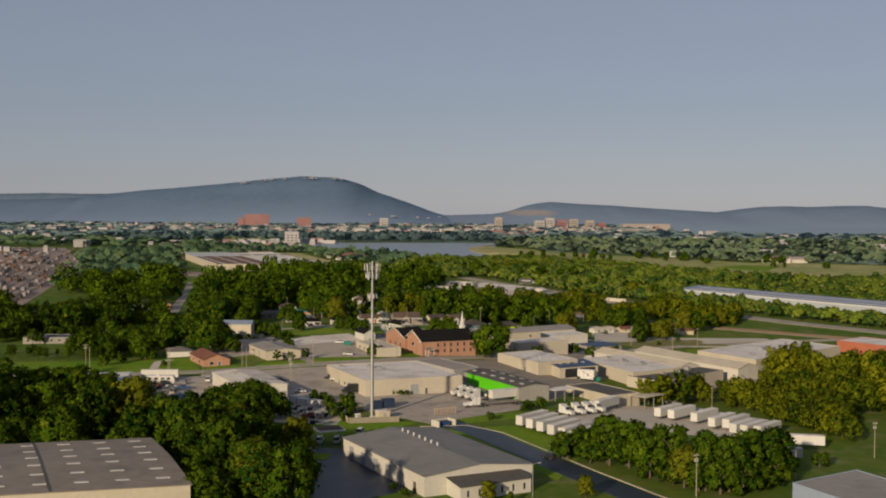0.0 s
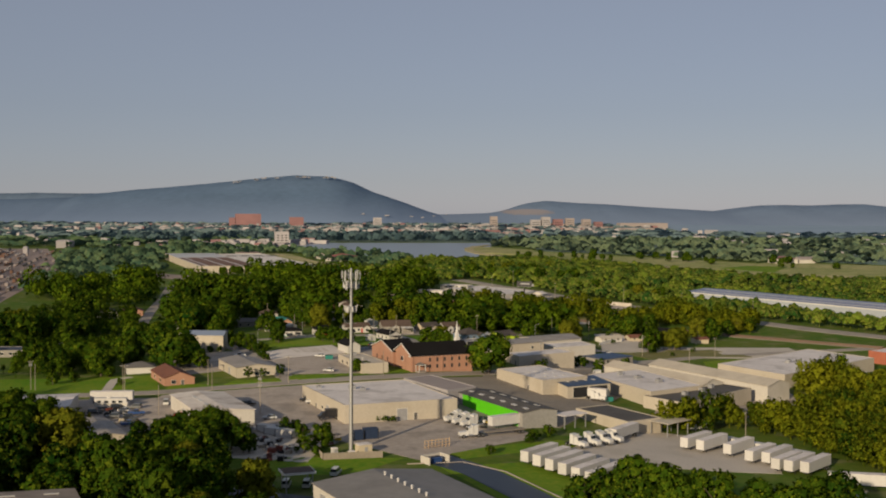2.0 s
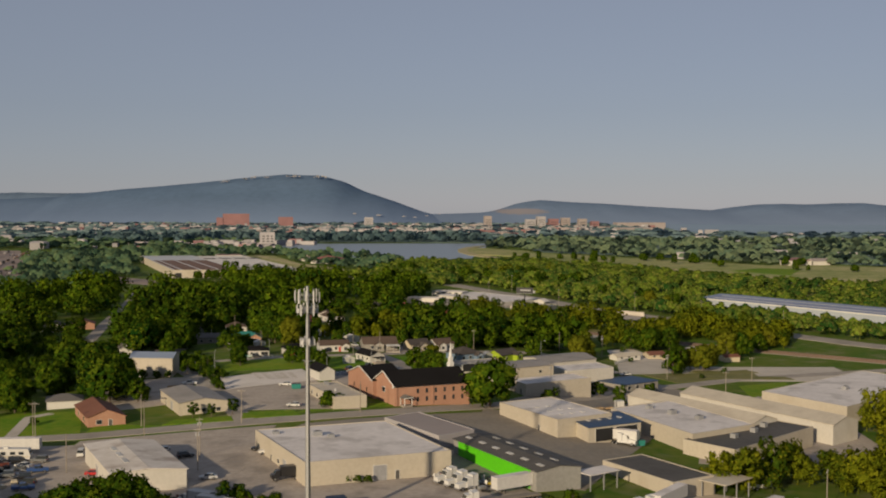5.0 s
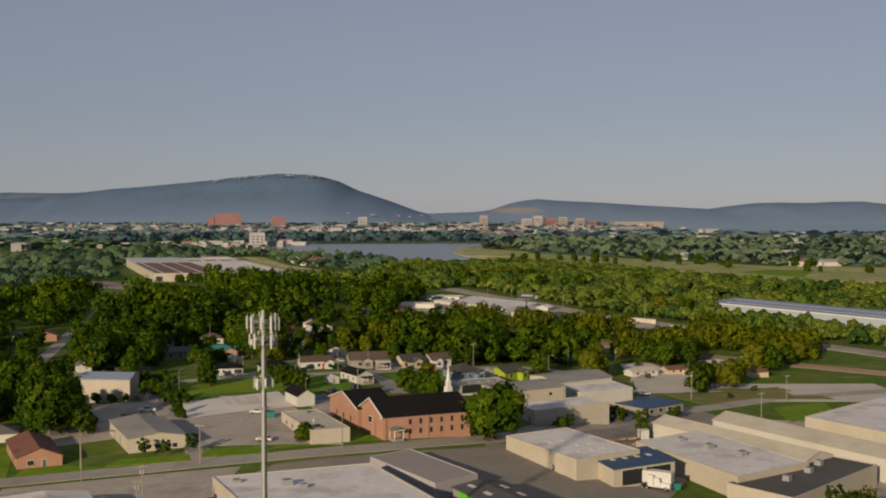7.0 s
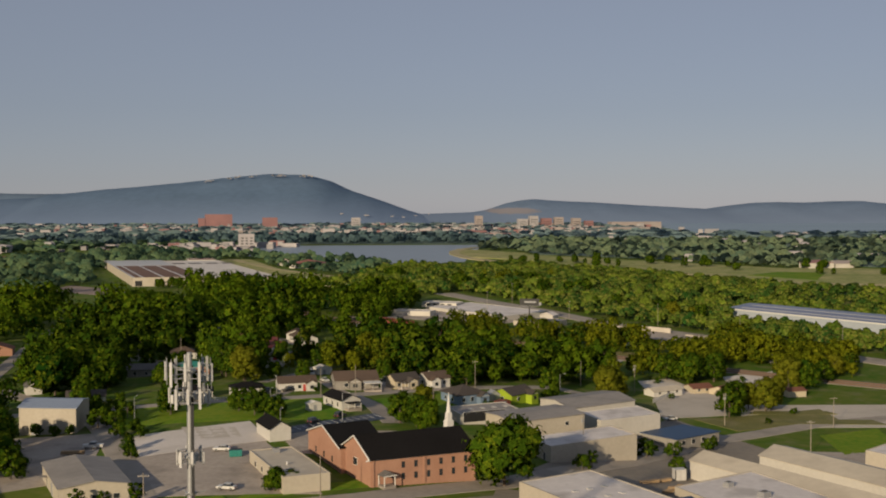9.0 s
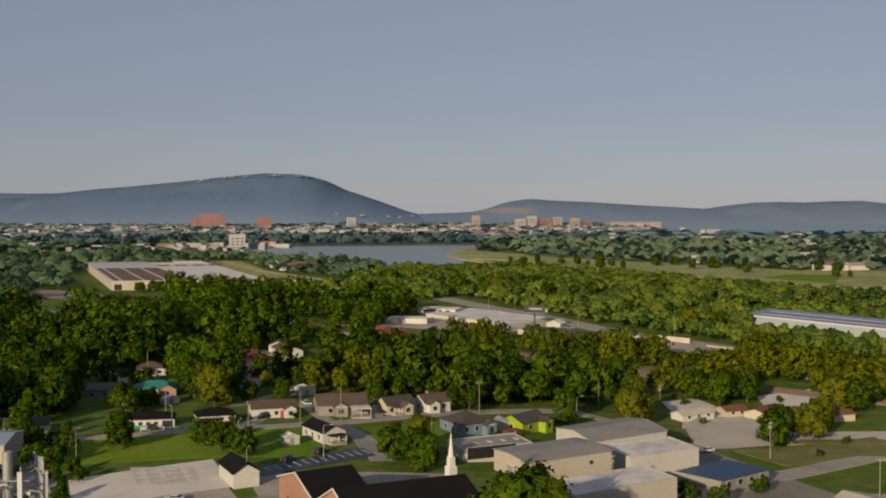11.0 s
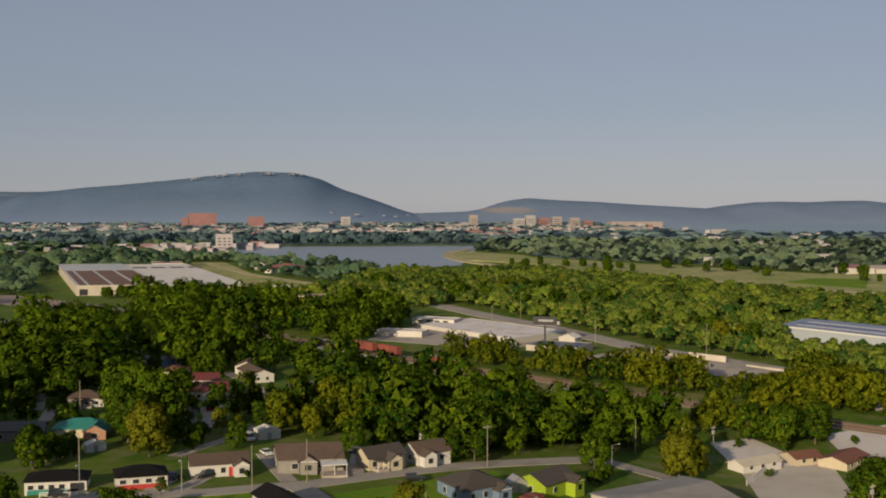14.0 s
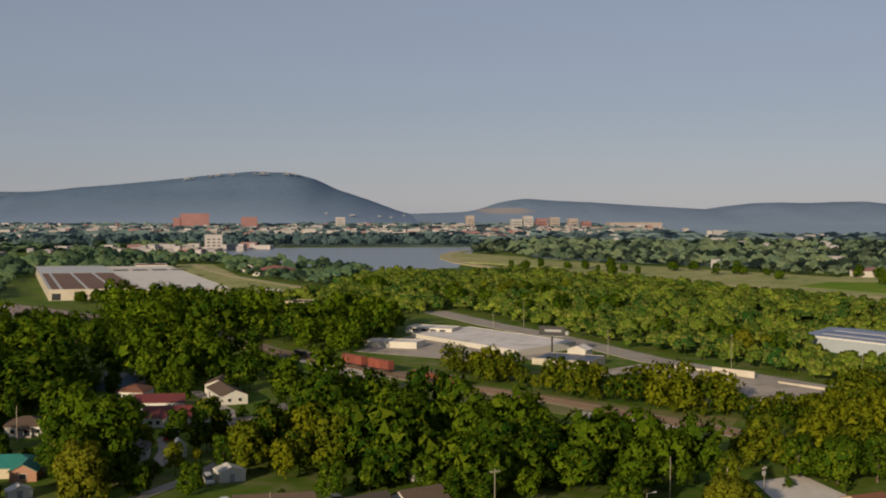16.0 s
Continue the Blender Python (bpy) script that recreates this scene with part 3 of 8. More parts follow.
            part("porch_floor", box(*(p + nrm * 1.3), 0.2, w, 2.6, 0.9, rz), M["concrete"], root)
            for k in (-0.48, 0.48, 0.0):
                q = p + nrm * 2.4 + d * w * k
                part("post", box(*q, zc / 2 + 0.1, 0.16, 0.16, zc - 0.2, rz), M["trim"], root)
        elif kind == "gable_wing":
            # a gabled bay: zc its eaves, w its width, hh how far it stands out
            top = zc + w * 0.3
            bm = bmesh.new()
            ring = [(-w / 2, -1.0), (w / 2, -1.0), (w / 2, zc), (0, top), (-w / 2, zc)]
            ends = [[bm.verts.new((*(p + d * a + nrm * e), b)) for a, b in ring] for e in (-0.6, hh)]
            bm.faces.new(ends[1])
            for i in range(5):
                bm.faces.new((ends[0][i], ends[0][(i + 1) % 5], ends[1][(i + 1) % 5], ends[1][i]))
            bmesh.ops.recalc_face_normals(bm, faces=bm.faces)
            wing = part("gabled_bay", bm, wall, root)
            for k in (-1, 1):
                bm = bmesh.new()
                up = [bm.verts.new((*(p + d * a + nrm * e), b)) for a, b, e in ((k * (w / 2 + 0.35), zc - 0.15, hh + 0.35), (0, top + 0.1, hh + 0.35), (0, top + 0.1, -2.2), (k * (w / 2 + 0.35), zc - 0.15, -0.4))]
                lo = [bm.verts.new(v.co - Vector((0, 0, 0.16))) for v in up]
                bm.faces.new(up)
                bm.faces.new(lo[::-1])
                for i in range(4):
                    bm.faces.new((up[(i + 1) % 4], up[i], lo[i], lo[(i + 1) % 4]))
                bmesh.ops.recalc_face_normals(bm, faces=bm.faces)
                part("bay_roof", bm, roofm, wing)
            part("bay_window", box(*(p + nrm * (hh + 0.02)), zc * 0.5, w * 0.36, 0.08, 1.2, rz), M["glass"], wing)
            part("verge_board", box(*(p + nrm * (hh + 0.1)), zc - 0.05, w + 0.3, 0.1, 0.16, rz), M["trim"], wing)
        elif kind == "carport":
            cp = part("carport_roof", box(*(p + nrm * (hh / 2)), zc, w, hh, 0.16, rz), M["trim"], root)
            for a in (-0.46, 0.0, 0.46):
                q = p + nrm * (hh - 0.3) + d * w * a
                part("carport_post", box(*q, zc / 2 - 0.1, 0.12, 0.12, zc + 0.2, rz), M["trim"], cp)
            part("carport_slab", box(*(p + nrm * (hh / 2)), 0.0, w, hh, 0.5, rz), M["concrete"], root)
        elif kind == "band":
            part("painted_band", box(*(p + nrm * 0.02), zc, w, 0.06, hh, rz), M["red_paint"], root)
        elif kind == "green_band":
            part("painted_band", box(*(p + nrm * 0.02), zc, w, 0.06, hh, rz), M["teal"], root)
        elif kind == "verge":
            for k in (-1, 1):
                a, b = p + d * (w / 2) * k + nrm * 0.5, p + nrm * 0.5
                part("verge_board", tube((a[0], a[1], zc), (b[0], b[1], zc + hh), 0.16, n=6), M["trim"], root)
        elif kind == "stripe":
            part("fascia", box(*(p + nrm * 0.03), zc, w, 0.08, hh, rz), M["trim"], root)
        elif kind == "green":
            part("painted_panel", box(*(p + nrm * 0.03), zc, w, 0.06, hh, rz), M["green_wall"], root)
        elif kind == "pilaster":
            part("pilaster", box(*(p + nrm * 0.1), zc, w, 0.3, hh, rz), wall, root)
        elif kind == "downpipe":
            part("downpipe", box(*(p + nrm * 0.1), zc, 0.12, 0.12, hh, rz), M["trim"], root)
    def slope_slab(a, b, sx, sy):
        """A thin slab laid on the roof's slope."""
        ax = (sx / lu / 2, sy / lv / 2)
        bm = bmesh.new()
        cs = [(a - ax[0], b - ax[1]), (a + ax[0], b - ax[1]), (a + ax[0], b + ax[1]), (a - ax[0], b + ax[1])]
        hi = [bm.verts.new(at(p, q, roof_z(p, q) + 0.12)) for p, q in cs]
        lo = [bm.verts.new(at(p, q, roof_z(p, q) - 0.05)) for p, q in cs]
        bm.faces.new(hi)
        for i in range(4):
            bm.faces.new((hi[(i + 1) % 4], hi[i], lo[i], lo[(i + 1) % 4]))
        bmesh.ops.recalc_face_normals(bm, faces=bm.faces)
        return bm

    for kind, a, b, sx, sy, sz in tops:
        x, y, _ = at(a, b, 0)
        zz = roof_z(a, b)
        rz = math.atan2(uu[1], uu[0])
        if kind in ("skylight", "seam"):
            if roof in ("gable_v", "gable_u") or max(sx, sy) > 12:
                part("skylight" if kind == "skylight" else "expansion_joint", slope_slab(a, b, sx, sy), M["skylight" if kind == "skylight" else "dark_roof"], root)
            else:
                part("skylight", box(x, y, zz + 0.06, sx, sy, 0.22, rz), M["skylight"], root)
        elif kind == "unit":
            ob = part("roof_unit", box(x, y, zz + sz / 2 - 0.1, sx, sy, sz, rz, taper=0.94), M["galvanized"], root)
            part("fan_grille", box(x, y, zz + sz - 0.05, sx * 0.5, sy * 0.5, 0.1, rz), M["dark_door"], ob)
        elif kind == "vent":
            ob = part("vent", tube((x, y, zz - 0.2), (x, y, zz + sz), sx / 2), M["antenna_white"], root)
            part("vent_cap", tube((x, y, zz + sz), (x, y, zz + sz + 0.2), sx * 0.8, sx * 0.4), M["antenna_white"], ob)
        elif kind == "panel":
            part("solar_panel", slope_slab(a, b, sx, sy), M["panel_blue"], root, "dark blue solar panels")
        elif kind == "patch":
            part("roof_patch", box(x, y, zz + 0.02, sx, sy, 0.06, rz), M["dark_roof"], root)
    return root


def row_of(kind, side, n, s0, s1, z, w, h):
    return [(kind, side, s0 + (s1 - s0) * (i / max(1, n - 1)), z, w, h) for i in range(n)]


# woods
def crown_quads(rng, w, h, lobes, per, size, flat=0.8):
    """Leaf sprays on the outside of many lobes: three corners and the normal of the clump. The crown's foot is at z = 0."""
    out = []
    for i in range(lobes):
        k = (i + 0.5) / lobes
        cz = h * (0.14 + 0.76 * k)
        rr = (w / 2) * math.sqrt(max(0.05, 1 - ((cz / h - 0.42) / 0.62) ** 2)) * 0.7
        a = i * 2.399 + rng.uniform(-0.6, 0.6)
        r = w * 0.19 * rng.uniform(0.6, 1.35)
        cx, cy = math.cos(a) * rr * rng.uniform(0.45, 1.15), math.sin(a) * rr * rng.uniform(0.45, 1.15)
        d = rng.normal(size=(per, 3))
        d[:, 2] += 0.55
        d /= np.linalg.norm(d, axis=1)[:, None]
        p = np.array((cx, cy, cz)) + d * r * rng.uniform(0.6, 1.15, (per, 1)) * np.array((1, 1, flat))
        nrm = d + rng.normal(scale=0.55, size=(per, 3))
        nrm /= np.linalg.norm(nrm, axis=1)[:, None]
        t = np.cross(nrm, rng.normal(size=(per, 3)))
        t /= np.linalg.norm(t, axis=1)[:, None]
        b = np.cross(nrm, t)
        s = size * rng.uniform(0.5, 1.25, (per, 1))
        k = rng.uniform(0.7, 1.3, (per, 1))
        q = np.stack([p - t * s - b * s * 0.4, p + t * s - b * s * 0.3, p + b * s * k], 1)
        whole = (p - np.array((0, 0, h * 0.42))) / np.array((w * 0.5, w * 0.5, h * 0.55))
        sn = 0.6 * d + 0.14 * nrm + 0.72 * whole
        sn /= np.linalg.norm(sn, axis=1)[:, None]
        out.append(np.concatenate([q, sn[:, None]], 1))
        # the closed shell of foliage under the outer sprays
        n = max(4, per // 3)
        di = rng.normal(size=(n, 3))
        di[:, 2] += 0.4
        di /= np.linalg.norm(di, axis=1)[:, None]
        pi = np.array((cx, cy, cz)) + di * r * rng.uniform(0.62, 0.82, (n, 1)) * np.array((1, 1, flat))
        ti = np.cross(di, rng.normal(size=(n, 3)))
        ti /= np.linalg.norm(ti, axis=1)[:, None]
        bi = np.cross(di, ti)
        si = r * rng.uniform(0.28, 0.46, (n, 1))
        wi = (pi - np.array((0, 0, h * 0.42))) / np.array((w * 0.5, w * 0.5, h * 0.55))
        ni = 0.6 * di + 0.75 * wi
        ni /= np.linalg.norm(ni, axis=1)[:, None]
        out.append(np.stack([pi - ti * si - bi * si * 0.5, pi + ti * si - bi * si * 0.4, pi + bi * si, ni], 1))
    return np.concatenate(out)


def far_crown(rng, w, h, lobes, size, fine):
    """A crown seen from afar: a few uneven rounded clumps of foliage with loose sprays on them, in the form of crown_quads."""
    bm = bmesh.new()
    bmesh.ops.create_icosphere(bm, subdivisions=1, radius=1)
    ball = np.array([[v.co[:] for v in f.verts] for f in bm.faces if f.calc_center_median().z > -0.4])
    bm.free()
    out = []
    for i in range(lobes):
        k = (i + 0.5) / lobes
        a = i * 2.399 + rng.uniform(-0.5, 0.5)
        r = w * rng.uniform(0.17, 0.28)
        c = np.array((math.cos(a) * w * 0.34 * (1.15 - k), math.sin(a) * w * 0.34 * (1.15 - k), h * (0.28 + 0.44 * k)))
        ph = rng.uniform(0, 6.28, 3)
        wob = 1 + 0.17 * (np.sin(ball[..., 0] * 3.1 + ph[0]) + np.sin(ball[..., 1] * 3.7 + ph[1]) + np.sin(ball[..., 2] * 4.3 + ph[2])) * 0.8
        t = c + ball * wob[..., None] * np.array((r, r, h * rng.uniform(0.2, 0.32)))
        n = np.cross(t[:, 1] - t[:, 0], t[:, 2] - t[:, 0])
        n /= np.linalg.norm(n, axis=1)[:, None]
        n = 0.75 * n + 0.45 * (t.mean(1) - np.array((0, 0, h * 0.3))) / (w * 0.5)
        n /= np.linalg.norm(n, axis=1)[:, None]
        out.append(np.concatenate([t, n[:, None]], 1))
        j = rng.integers(0, len(t), 14 if fine else 4)
        p = (t[j] * rng.dirichlet((1, 1, 1), len(j))[..., None]).sum(1)
        d = n[j] + rng.normal(scale=0.18, size=(len(j), 3))
        e = np.cross(d, rng.normal(size=d.shape))
        e /= np.linalg.norm(e, axis=1)[:, None]
        b = np.cross(d, e) * 0.7 + d * 0.5
        sz = size * rng.uniform(0.5, 1.0, (len(j), 1))
        out.append(np.stack([p - e * sz, p + e * sz, p + b * sz * 1.4, d], 1))
    return np.concatenate(out)


def quads_mesh(name, q, material, tone=None):
    """Sprays of three corners, each with the normal of the clump that it belongs to."""
    q = np.asarray(q, np.float32)
    nor = np.ascontiguousarray(np.repeat(q[:, 3], 3, 0))
    q = np.ascontiguousarray(q[:, :3])
    n = len(q)
    me = bpy.data.meshes.new(name)
    me.vertices.add(n * 3)
    me.vertices.foreach_set("co", q.ravel())
    me.loops.add(n * 3)
    me.loops.foreach_set("vertex_index", np.arange(n * 3, dtype=np.int32))
    me.polygons.add(n)
    me.polygons.foreach_set("loop_start", np.arange(0, n * 3, 3, dtype=np.int32))
    me.update(calc_edges=True)
    cn = me.attributes.new("custom_normal", "FLOAT_VECTOR", "CORNER")
    cn.data.foreach_set("vector", nor.ravel())
    if tone is not None:
        tn = me.attributes.new("tree_tone", "FLOAT", "FACE")
        tn.data.foreach_set("value", np.asarray(tone, np.float32))
    me.materials.append(material)
    return me


def trunk_mesh(rng, h, r, material, limbs=5):
    bm = bmesh.new()
    add_tube(bm, (0, 0, -0.5), (0.1, 0, h * 0.35), r, r * 0.75, 7)
    add_tube(bm, (0.1, 0, h * 0.35), (0, 0.15, h * 0.75), r * 0.75, r * 0.3, 6)
    for i in range(limbs):
        a, z = i * 2.4, h * (0.28 + 0.07 * i)
        e = (math.cos(a) * h * 0.2, math.sin(a) * h * 0.2, z + h * 0.22)
        add_tube(bm, (0.05, 0, z), e, r * 0.4, r * 0.12, 5)
    me = bpy.data.meshes.new("trunk")
    bm.to_mesh(me)
    bm.free()
    me.materials.append(material)
    return me


TREE_RNG = np.random.default_rng(7)
TREES = {}
for kind, w, h, lobes, per, size, leaf, bark, foot in (
        ("round", 10, 9.5, 22, 46, 0.62, "leaf", "bark", 0.7), ("broad", 12.5, 9.5, 26, 46, 0.68, "leaf", "bark", 0.9),
        ("tall", 8, 13.5, 24, 46, 0.62, "leaf", "bark", 0.9), ("oval", 9, 12, 24, 46, 0.6, "leaf", "bark", 0.6),
        ("bush", 4.5, 3.6, 10, 46, 0.36, "leaf", "bark", 0.1), ("gold", 9, 9.5, 22, 46, 0.6, "leaf_yellow", "bark", 0.6),
        ("open", 11, 13, 17, 40, 0.62, "leaf_warm", "pale_bark", 5.0), ("small", 4.4, 5.2, 10, 44, 0.4, "leaf", "bark", 0.9)):
    me = quads_mesh("crown", crown_quads(TREE_RNG, w, h, int(lobes * 1.15), int(per * 1.5), size * 0.63), M[leaf])
    TREES[kind] = (me, trunk_mesh(TREE_RNG, h + foot, 0.02 * (h + foot) + 0.08, M[bark]), w, h + foot, foot)


def tree(kind, x, y, height, label="", turn=None, group="trees"):
    me, tm, w, h, foot = TREES[kind]
    s = height / h
    root = new("tree" if kind != "bush" else "shrub")
    turn = (x * 37.7 + y * 91.3) % 6.28 if turn is None else turn
    root.matrix_basis = Matrix.LocRotScale((x, y, float(g(x, y))), Euler((0, 0, turn)), (s, s, s))
    words = {"round": "leafy green broadleaf tree with a rounded crown", "broad": "wide-crowned dark green broadleaf tree",
             "tall": "tall narrow green tree in full leaf", "oval": "oval-crowned green tree in full leaf",
             "bush": "clipped rounded green shrub", "gold": "broadleaf tree turning yellow-green", "open": "tall open-crowned tree with pale limbs",
             "small": "small young green tree on a lawn"}
    tagged(root, label or words[kind], "tree" if kind != "bush" else "shrub", group)
    t = new("trunk", tm)
    c = new("crown", me)
    t.parent = c.parent = root
    c.location = (0, 0, foot)
    return root


def spots(poly, gap, rng, margin=0.0):
    """Jittered places in an outline, off everything that is built."""
    xs, ys = [p[0] for p in poly], [p[1] for p in poly]
    gx, gy = np.meshgrid(np.arange(min(xs), max(xs), gap), np.arange(min(ys), max(ys), gap))
    x = (gx + rng.uniform(-0.42, 0.42, gx.shape) * gap).ravel()
    y = (gy + rng.uniform(-0.42, 0.42, gx.shape) * gap).ravel()
    ok = inside(poly, x, y)
    for b in BLOCK:
        bx, by = [p[0] for p in b], [p[1] for p in b]
        near = ok & (x > min(bx) - 5) & (x < max(bx) + 5) & (y > min(by) - 5) & (y < max(by) + 5)
        if near.any():
            ok &= ~(near & inside(b, x, y))
    return x[ok], y[ok]


LOW = []      # outlines where trees are lowered to open the camera's sight lines


def wood(name, poly, gap, w, h, lobes, per, size, material, label, seed, spread=0.4, kind="stuff", clear=0.0, even=0.0):
    """Many trees that nobody could count, as one mesh: crowns over short trunks. even: how far the canopy is shaded as one soft sheet."""
    rng = np.random.default_rng(seed)
    if not even and min(p[1] for p in poly) > 560:
        gap, w, h, size = gap * 1.2, w * 1.22, h * 1.08, size * 1.1
    x, y = spots(poly, gap, rng)
    if even:
        forms = [far_crown(rng, w * rng.uniform(0.8, 1.15), h, 5, size * (0.62 if gap < 10 else 0.5), gap < 10) for _ in range(9)]
    else:
        forms = [crown_quads(rng, w * rng.uniform(0.8, 1.15), h, int(lobes * 1.1), int(per * 0.85), size * 0.72) for _ in range(9)]
    for q in forms:
        q[:, 3] = q[:, 3] * (1 - even) + np.array((-0.25, -0.45, 0.86)) * even
        q[:, 3] /= np.linalg.norm(q[:, 3], axis=1)[:, None]
    stem = np.array([[(-1, 0, -1), (1, 0, -1), (0, 0, 1), (0, -1, 0)], [(0, -1, -1), (0, 1, -1), (0, 0, 1), (1, 0, 0)]], float)
    allq, tones = [], []
    for i in range(len(x)):
        if clear and noise.noise(Vector((x[i] * 0.028, y[i] * 0.017, seed * 3.1))) > 0.42 - clear:
            continue                                  # a clearing
        s = 0.97 * math.exp(rng.normal(0, spread * 0.62)) + 0.3 * noise.noise(Vector((x[i] * 0.03, y[i] * 0.03, seed)))
        s = min(s, 1.4)
        if any(inside(b, np.array([x[i]]), np.array([y[i]]))[0] for b in LOW):
            s *= 0.46
        a = rng.uniform(0, 6.28)
        c, sn = math.cos(a), math.sin(a)
        q = forms[rng.integers(9)].copy()
        q[:, :3] *= np.array((s, s, s * rng.uniform(0.85, 1.2)))
        q = np.stack([q[..., 0] * c - q[..., 1] * sn, q[..., 0] * sn + q[..., 1] * c, q[..., 2]], -1)
        z = float(g(x[i], y[i]))
        q[:, :3] += np.array((x[i], y[i], z + 0.12 * h))
        st = stem.copy()
        st[:, :3] = st[:, :3] * np.array((0.22, 0.22, 0.25 * h)) + np.array((x[i], y[i], z + 0.2 * h))
        allq += [q, st]
        tones.append(np.full(len(q) + 2, min(max(rng.normal(0.22, 0.42), -0.5), 1.1)))
    me = quads_mesh(name, np.concatenate(allq), material, np.concatenate(tones))
    return tagged(new(name, me), label, "woods", kind=kind)


# ground, one sheet to the horizon
def axis(lo, a, b, hi, step, far_step):
    out = list(np.arange(a, b + 0.01, step))
    p, s, left = a, step, []
    while p > lo:
        s = min(s * 1.25, far_step)
        p -= s
        left.append(p)
    p, s = b, step
    while p < hi:
        s = min(s * 1.25, far_step)
        p += s
        out.append(p)
    return np.array(left[::-1] + out)


gx, gy = axis(-3400, -220, 240, 3400, 4.0, 160), axis(-900, 180, 900, 4990, 4.0, 160)
GX, GY = np.meshgrid(gx, gy)
GZ = g(GX, GY)
idx = np.arange(GX.size).reshape(GX.shape)
me = bpy.data.meshes.new("ground")
me.from_pydata(np.stack([GX, GY, GZ], -1).reshape(-1, 3).tolist(), [], np.stack([idx[:-1, :-1], idx[:-1, 1:], idx[1:, 1:], idx[1:, :-1]], -1).reshape(-1, 4).tolist())
me.materials.append(M["ground"])
tagged(new("ground", me), "grassy earth with bare dry patches", "ground", kind="structure")

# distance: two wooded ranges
def hazed_slope_mat(name, low, high, z0, z1):
    """Far woods with haze painted into the colour: bluer and paler towards the foot of the slope, with a broken canopy
    grain.
    """
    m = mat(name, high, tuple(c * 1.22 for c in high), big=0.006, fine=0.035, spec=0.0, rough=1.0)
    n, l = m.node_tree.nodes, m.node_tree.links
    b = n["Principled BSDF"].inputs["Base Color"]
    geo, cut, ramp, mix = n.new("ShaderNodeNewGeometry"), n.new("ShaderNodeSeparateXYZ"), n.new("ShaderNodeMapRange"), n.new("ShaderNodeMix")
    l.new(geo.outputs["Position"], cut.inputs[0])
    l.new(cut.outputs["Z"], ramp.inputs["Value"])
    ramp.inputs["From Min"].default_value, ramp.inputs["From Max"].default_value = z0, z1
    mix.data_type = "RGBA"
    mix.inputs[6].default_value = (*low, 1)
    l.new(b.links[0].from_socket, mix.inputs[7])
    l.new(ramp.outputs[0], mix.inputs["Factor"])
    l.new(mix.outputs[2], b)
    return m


M["mountain"] = hazed_slope_mat("mountain", (0.165, 0.222, 0.325), (0.088, 0.132, 0.200), 0, 110)
M["far_mountain"] = hazed_slope_mat("far_mountain", (0.115, 0.155, 0.225), (0.074, 0.106, 0.158), 5, 110)
M["hills"] = hazed_slope_mat("hills", (0.190, 0.245, 0.340), (0.118, 0.164, 0.238), 5, 75)
# blue-grey colour stands in for haze over the low ground
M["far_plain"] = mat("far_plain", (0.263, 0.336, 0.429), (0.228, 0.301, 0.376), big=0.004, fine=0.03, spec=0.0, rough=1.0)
def bare_rock(m, centre, size, colour):
    """Bares a ragged face of pale rock in a hillside's material."""
    n, l = m.node_tree.nodes, m.node_tree.links
    b = n["Principled BSDF"].inputs["Base Color"]
    geo, sub, div, far, nz, add, cut, mix = [n.new(k) for k in ("ShaderNodeNewGeometry", "ShaderNodeVectorMath", "ShaderNodeVectorMath", "ShaderNodeVectorMath", "ShaderNodeTexNoise", "ShaderNodeMath", "ShaderNodeMapRange", "ShaderNodeMix")]
    sub.operation, div.operation, far.operation = "SUBTRACT", "DIVIDE", "LENGTH"
    sub.inputs[1].default_value, div.inputs[1].default_value = centre, size
    nz.inputs["Scale"].default_value, nz.inputs["Detail"].default_value = 0.03, 5
    l.new(geo.outputs["Position"], sub.inputs[0])
    l.new(geo.outputs["Position"], nz.inputs["Vector"])
    l.new(sub.outputs[0], div.inputs[0])
    l.new(div.outputs[0], far.inputs[0])
    l.new(far.outputs["Value"], add.inputs[0])
    l.new(nz.outputs["Fac"], add.inputs[1])
    l.new(add.outputs[0], cut.inputs["Value"])
    cut.inputs["From Min"].default_value, cut.inputs["From Max"].default_value = 1.25, 1.5
    cut.inputs["To Min"].default_value, cut.inputs["To Max"].default_value = 0.85, 0.0
    mix.data_type = "RGBA"
    l.new(b.links[0].from_socket, mix.inputs[6])
    mix.inputs[7].default_value = (*colour, 1)
    l.new(cut.outputs[0], mix.inputs["Factor"])
    l.new(mix.outputs[2], b)


bare_rock(M["hills"], (372, 4500, 48), (112, 3000, 13), (0.26, 0.235, 0.24))


